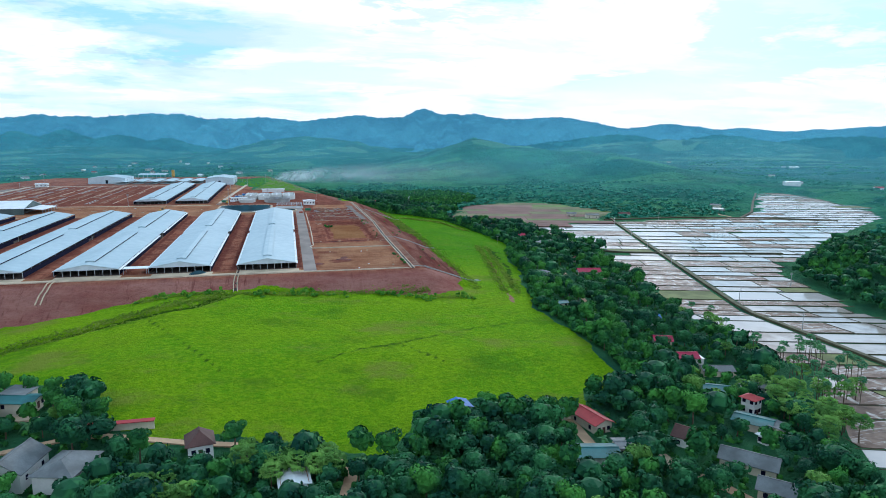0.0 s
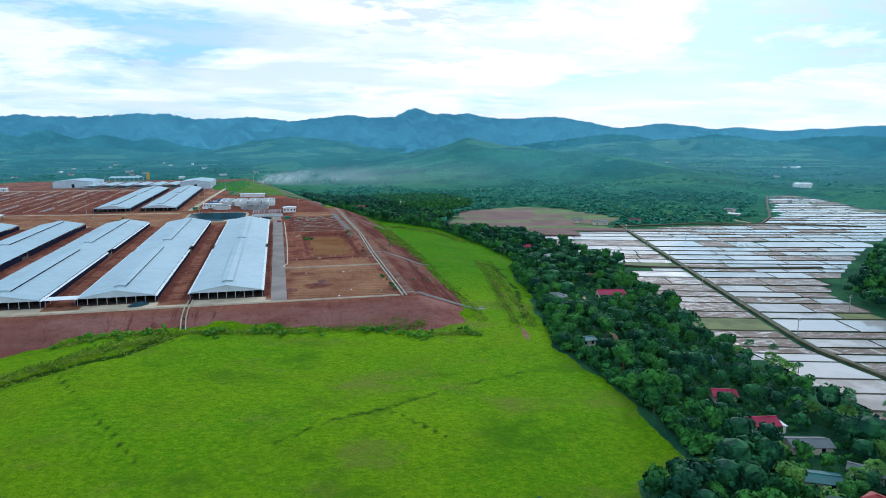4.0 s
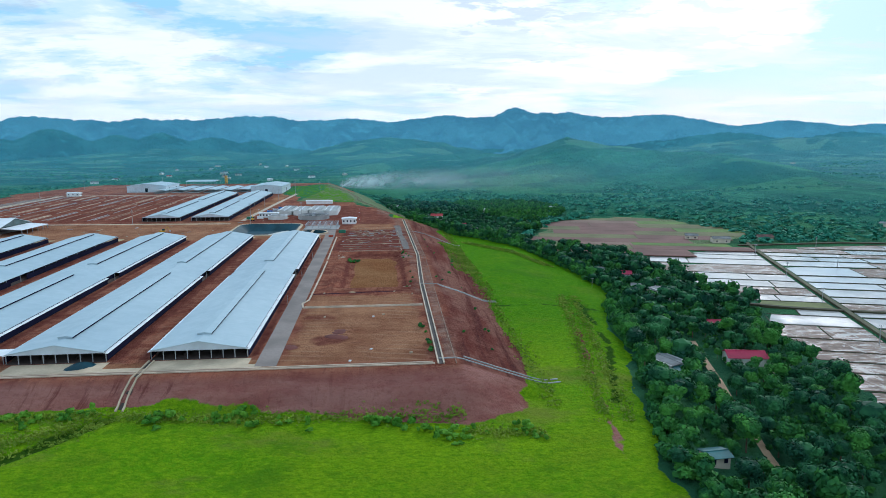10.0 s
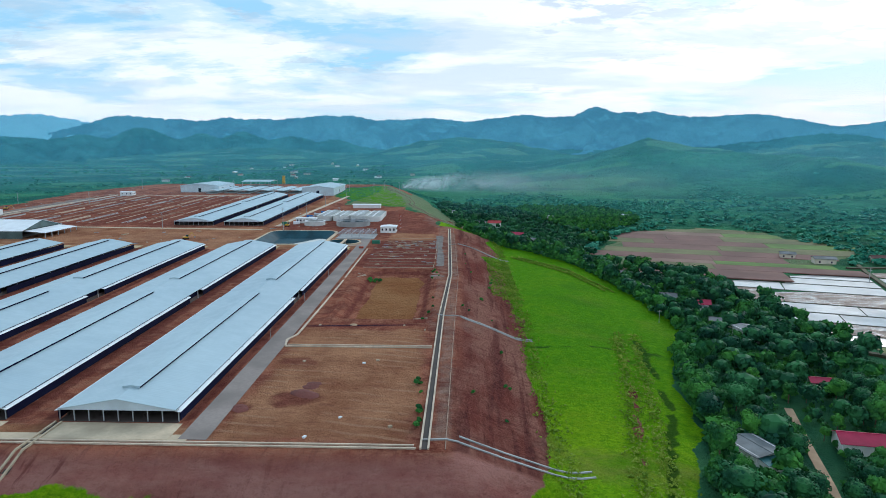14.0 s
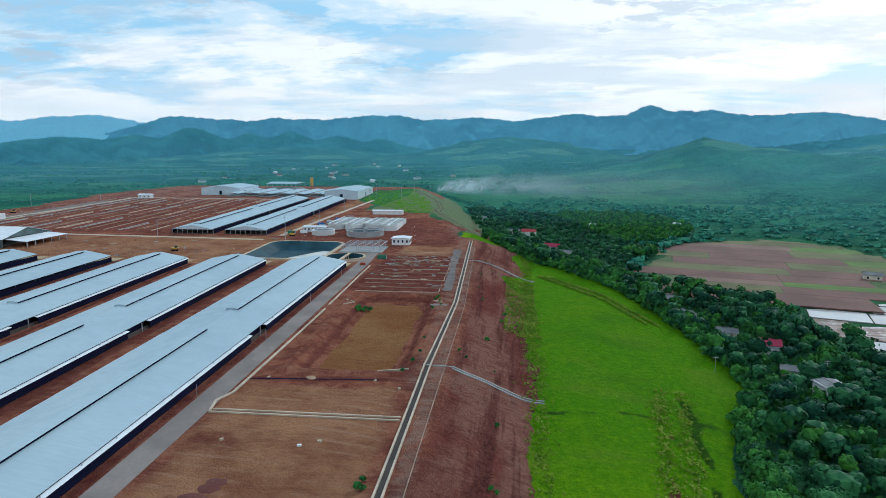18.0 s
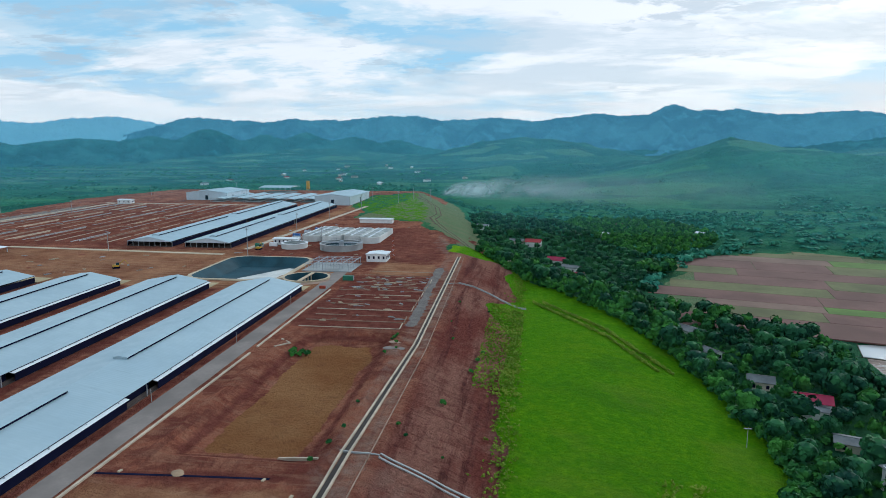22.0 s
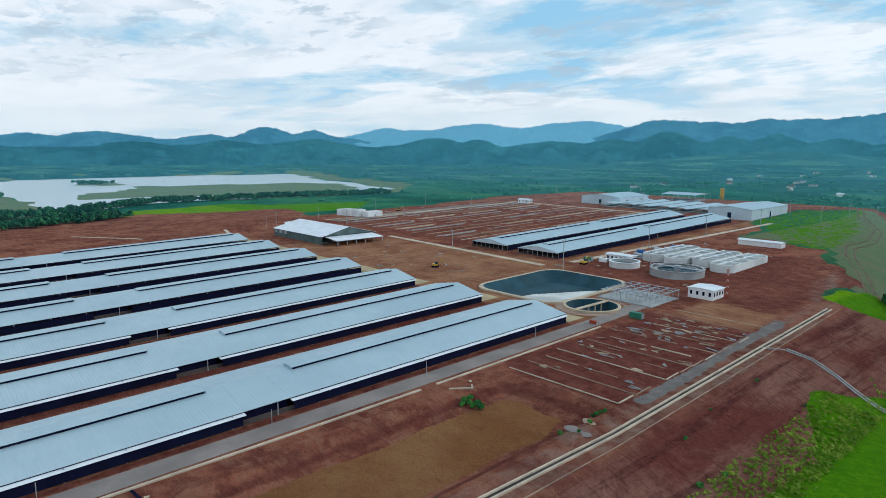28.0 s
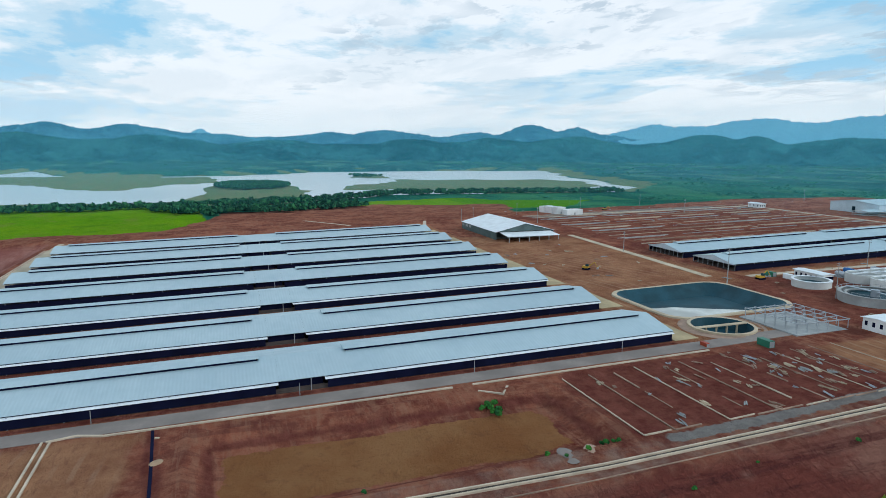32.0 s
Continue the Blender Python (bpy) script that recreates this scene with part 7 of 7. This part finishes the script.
# undergrowth that closes the ground between the trees
put = []
for poly, seed in ((SOUTH, 31), (BELT, 32)):
    for x, y in scatter(poly, 3.4, seed, 9000):
        if y < 640 and free(x, y, 0.3):
            put.append((x, y, gz(x, y) - 0.5, tr.choice((13, 15, 17)), tr.uniform(0.28, 0.5), tr.uniform(0, 6.28), tr.uniform(0.25, 0.45)))
joined("undergrowth", LOW, put, LEAF_MID, "low bushes and garden plants between the trees", "bushes")

# bushes and saplings that close the wood's edge towards the meadow
EDGE = BELT[:24]
put = []
for (ax, ay), (bx, by) in zip(EDGE[:17], EDGE[1:18]):
    n = int(math.hypot(bx - ax, by - ay) / 0.8)
    for j in range(n):
        q = tr.random()
        x, y = ax + (bx - ax) * q + tr.uniform(-0.5, 6.5), ay + (by - ay) * q + tr.uniform(-1, 1)
        if free(x, y, 0.5):
            put.append((x, y, gz(x, y) - 0.4, tr.choice((15, 17, 17)), tr.uniform(0.35, 0.75), tr.uniform(0, 6.28), tr.uniform(0.35, 0.75)))
joined("thicket", LOW, put, LEAF_MID, "bushes and saplings along the wood's edge", "bushes")

# far woods: rounded clumps over the hills and the plain
FAR = [crown_arrays(95 + k, 26, 5.0, 6.5, 1.7, 4, core=False) for k in range(3)]
rs = np.random.RandomState(12)
put = []
N = 22000
ang, dist = np.radians(rs.uniform(-112, 62, N)), 480 + 2300 * rs.uniform(0, 1, N) ** 1.9
fx, fy = 60 + dist * np.sin(ang), 240 + dist * np.cos(ang)
keep = (outside(PLATEAU, fx, fy) > 45) & (outside(PADDY, fx, fy) > 8) & (outside(DRY, fx, fy) > 4) & (outside(LAKE_SHORE, fx, fy) + wavy(fx, fy, 160) * 14 > 22) & (outside(NORTH, fx, fy) > 0) & (outside(FIELD, fx, fy) > 6)
hill = ground_height(fx, fy) - valley(fx, fy)
belts = wavy(fx * 0.45, fy, 150) + 0.7 * wavy(fx, fy, 420)
keep &= (belts > 0.25) | ((dist < 900) & (belts > -0.9)) | (hill > 9)
keep &= (hill < 9) | (rs.uniform(0, 1, N) < 0.03)
fx, fy, dist = fx[keep], fy[keep], dist[keep]
fh = ground_height(fx, fy)
put = [(x, y, z - 0.6, int(rs.randint(3)), rs.uniform(0.45, 1.0) * (1 + d / 3200), rs.uniform(0, 6.28), rs.uniform(0.3, 0.7)) for x, y, z, d in zip(fx, fy, fh, dist)]
# distance haze put into the leaf colour: bluer and paler than near trees
LEAF_FAR = leaf_mat("hazed_leaves", (0.016, 0.155, 0.112), (0.075, 0.310, 0.170))
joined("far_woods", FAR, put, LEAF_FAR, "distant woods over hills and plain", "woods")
shore = [(-640, 120), (-628, 260), (-632, 390), (-655, 545), (-760, 690), (-730, 930), (-700, 1040)]
put = []
inland = [(-606, 372), (-560, 432), (-562, 520), (-592, 610)]
for (ax, ay), (bx, by) in list(zip(shore, shore[1:])) + list(zip(inland, inland[1:])):
    n = int(math.hypot(bx - ax, by - ay) / 1.3)
    for j in range(n):
        q = rs.uniform(0, 1)
        x, y = ax + (bx - ax) * q + rs.normal(0, 7), ay + (by - ay) * q + rs.normal(0, 4)
        put.append((x, y, gz(x, y), int(rs.randint(3)), rs.uniform(0.7, 1.25), rs.uniform(0, 6.28), rs.uniform(0.7, 1.3)))
for j in range(620):
    a, q = rs.uniform(0, 6.28), rs.uniform(0, 1) ** 0.5
    x, y = -1125 + 98 * q * math.cos(a), 505 + 68 * q * math.sin(a)
    put.append((x, y, gz(x, y), int(rs.randint(3)), rs.uniform(0.9, 1.4), rs.uniform(0, 6.28), rs.uniform(0.8, 1.1)))
for j in range(40):
    x, y = -1500 + rs.normal(0, 28), 800 + rs.normal(0, 14)
    put.append((x, y, -0.5, int(rs.randint(3)), rs.uniform(0.9, 1.4), rs.uniform(0, 6.28), 1))
joined("shore_trees", FAR, put, LEAF_DARK, "belt of dark trees along the lake shore", "trees")

# rough grass and low shrubs along the toe of the bank and in the meadow
TUFT = [crown_arrays(120 + k, 20, 0.9, 1.1, 0.20, 3, core=False) for k in range(3)]
put = []
for j in range(9000):
    zone = rs.randint(6)
    if zone == 0:
        x, y = rs.uniform(-70, 92), 321.5 + rs.normal(0, 1.6)
        y -= 8 * (x > 70)
    elif zone == 1:
        y = rs.uniform(330, 690)
        x = 99 + rs.normal(0, 2.0)
    elif zone == 2:
        q = rs.uniform(0, 1)
        x, y = -110 + q * 82, 268 + q * 50 + rs.normal(0, 4)
    elif zone == 3:
        y = rs.uniform(320, 470)
        x = 108 + (y - 300) * 0.185 + rs.normal(0, 1.6) + 7 * (j % 2)
    elif zone == 5:
        q = rs.uniform(0, 1)
        x, y = 106 + q * 44 + 5 * (j % 2), 626 - q * 82 + rs.normal(0, 1.0)
    else:
        y = rs.uniform(505, 605)
        x = rs.uniform(88, 102)
    put.append((x, y, 0, int(rs.randint(3)), rs.uniform(0.35, 1.0), rs.uniform(0, 6.28), rs.uniform(0.3, 0.95)))
tx, ty = np.array([p[0] for p in put]), np.array([p[1] for p in put])
tz, td = ground_height(tx, ty), outside(PLATEAU, tx, ty)
put = [(p[0], p[1], z - 0.1, *p[3:]) for p, z, q in zip(put, tz, td) if q > 12]
LEAF_GRASS = leaf_mat("rough_grass", (0.085, 0.200, 0.012), (0.310, 0.410, 0.050))
LEAF_SCRUB = leaf_mat("scrub_leaves", (0.030, 0.150, 0.012), (0.170, 0.400, 0.035))
foot = []
for j in range(300):
    x = rs.uniform(-75, 98)
    if math.sin(x * 0.31) + math.sin(x * 0.113 + 1) < rs.uniform(-1.2, 1.2):
        continue
    y = 338 - (13.5 + 8 * float(smooth(-10, 70, x))) - abs(rs.normal(0, 3.4)) + 2.2 * math.sin(x * 0.17) - 7 * float(smooth(82, 98, x))
    foot.append((x, y, gz(x, y) - 0.3, int(rs.choice((15, 17, 13))), rs.uniform(0.16, 0.42), rs.uniform(0, 6.28), rs.uniform(0.14, 0.34)))
joined("bank_scrub", LOW, foot, LEAF_SCRUB, "low scrub along the foot of the red bank", "shrubs")
joined("rough_grass", TUFT, put, LEAF_GRASS, "tall rough grass and low shrubs", "grass")
SHRUB = mesh_np("leaves", *crown_arrays(130, 160, 1.0, 1.3, 0.25, 4), LEAF_MID)
SHRUB_STEM = MB().rod((0, 0, -0.3), (0, 0, 0.8), 0.06, 0.03, 5).mesh("stem", BARK)
for k in range(46):
    if k < 8:
        x, y, s = 29 + rs.normal(0, 2.2), 517 + rs.normal(0, 2.2), rs.uniform(0.8, 1.4)
    elif k < 18:
        x, y, s = 61.8 + rs.normal(0, 0.6), rs.uniform(350, 385), rs.uniform(0.6, 1.2)
    elif k < 34:
        x, y, s = rs.uniform(73, 92), rs.uniform(345, 600), rs.uniform(0.4, 1.1)
    else:
        x, y, s = rs.uniform(58, 62), rs.uniform(445, 540), rs.uniform(0.5, 0.9)
    t = thing("shrub", x, y, gz(x, y), "small green shrub on red earth", "shrub", "shrubs on bare earth", turn=rs.uniform(0, 360))
    t.scale = (s, s, s)
    part("stem", SHRUB_STEM, None, t)
    part("leaves", SHRUB, None, t)


# ---- distance haze: added translucent blue sheets round the valley ----
HAZE = Mat("haze_curtains", 1.0, 0, 0.0)
_mf = HAZE.attr("fade")
_ml = HAZE.math("MULTIPLY", _mf[0], HAZE.math("ADD", 0.75, HAZE.math("MULTIPLY", HAZE.noise(0.0035, 4, 0.55, (1, 1, 2.5)), 0.5)))
_back, _thru, _clear = HAZE.n.new("ShaderNodeBsdfDiffuse"), HAZE.n.new("ShaderNodeBsdfTranslucent"), HAZE.n.new("ShaderNodeBsdfTransparent")
_both, _thin = HAZE.n.new("ShaderNodeAddShader"), HAZE.n.new("ShaderNodeMixShader")
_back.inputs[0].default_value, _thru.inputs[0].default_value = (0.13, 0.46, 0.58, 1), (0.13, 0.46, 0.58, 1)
HAZE.l.new(_back.outputs[0], _both.inputs[0])
HAZE.l.new(_thru.outputs[0], _both.inputs[1])
HAZE.l.new(_ml, _thin.inputs[0])
HAZE.l.new(_clear.outputs[0], _thin.inputs[1])
HAZE.l.new(_both.outputs[0], _thin.inputs[2])
HAZE.l.new(_thin.outputs[0], HAZE.n["Material Output"].inputs[0])
HAZE = HAZE.m
mist = thing("haze_curtains", 60, 300, 0, "translucent blue sheets standing in for distance haze", "mist", kind="structure")
# each sheet veils what lies behind it, so haze deepens with distance
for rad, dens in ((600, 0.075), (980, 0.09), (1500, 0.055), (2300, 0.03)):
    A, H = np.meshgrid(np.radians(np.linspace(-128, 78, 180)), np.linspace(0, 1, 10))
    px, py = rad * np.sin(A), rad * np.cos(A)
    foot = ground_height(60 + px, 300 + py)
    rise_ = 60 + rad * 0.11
    me = mesh_np("haze_sheet", np.stack([px, py, foot - 1 + rise_ * H], -1).reshape(-1, 3), quads(*A.shape), HAZE, True)
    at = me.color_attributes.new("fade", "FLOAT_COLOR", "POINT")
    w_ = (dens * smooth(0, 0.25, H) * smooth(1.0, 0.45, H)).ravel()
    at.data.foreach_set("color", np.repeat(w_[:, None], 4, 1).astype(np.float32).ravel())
    part("haze_sheet", me, None, mist)

# ---- smoke drifting from a field fire ----
SMOKE = Mat("thin_smoke", 1.0, 0, 0.0)
SMOKE.color((0.70, 0.78, 0.82))
_fade = SMOKE.attr("fade")
_al = SMOKE.math("MULTIPLY", SMOKE.noise(0.020, 6, 0.6, (1, 1, 2.2), 0, 0.30, 0.62, 1.0), _fade[0])
SMOKE.l.new(_al, SMOKE.b.inputs["Alpha"])
SMOKE = SMOKE.m
sm = thing("smoke_plume", -32, 1265, gz(-32, 1265), "thin pale smoke drifting from a small field fire", "smoke")
for k in (1, 3, 5):
    nu, nv = 40, 8
    U, Vv = np.meshgrid(np.linspace(0, 1, nu), np.linspace(0, 1, nv))
    sx = 380 * U
    sy = -290 * U - 30 * U * (k - 3) + 10 * np.sin(7 * U + k) + 4 * np.sin(5 * Vv + k)
    sz = 2 + (7 + 46 * U ** 0.5) * Vv + 8 * np.sin(4 * U + k) * U
    me = mesh_np("wisp", np.stack([sx, sy, sz], -1).reshape(-1, 3), quads(nv, nu), SMOKE, True)
    at = me.color_attributes.new("fade", "FLOAT_COLOR", "POINT")
    w_ = (np.sin(math.pi * Vv) ** 1.2 * np.clip(U * 30, 0, 1) * (0.18 + 0.82 * (1 - U) ** 3) * (1 - U) ** 0.6 * 0.95).ravel()
    at.data.foreach_set("color", np.repeat(np.stack([w_], -1), 4, 1).astype(np.float32).ravel())
    part("wisp", me, None, sm)
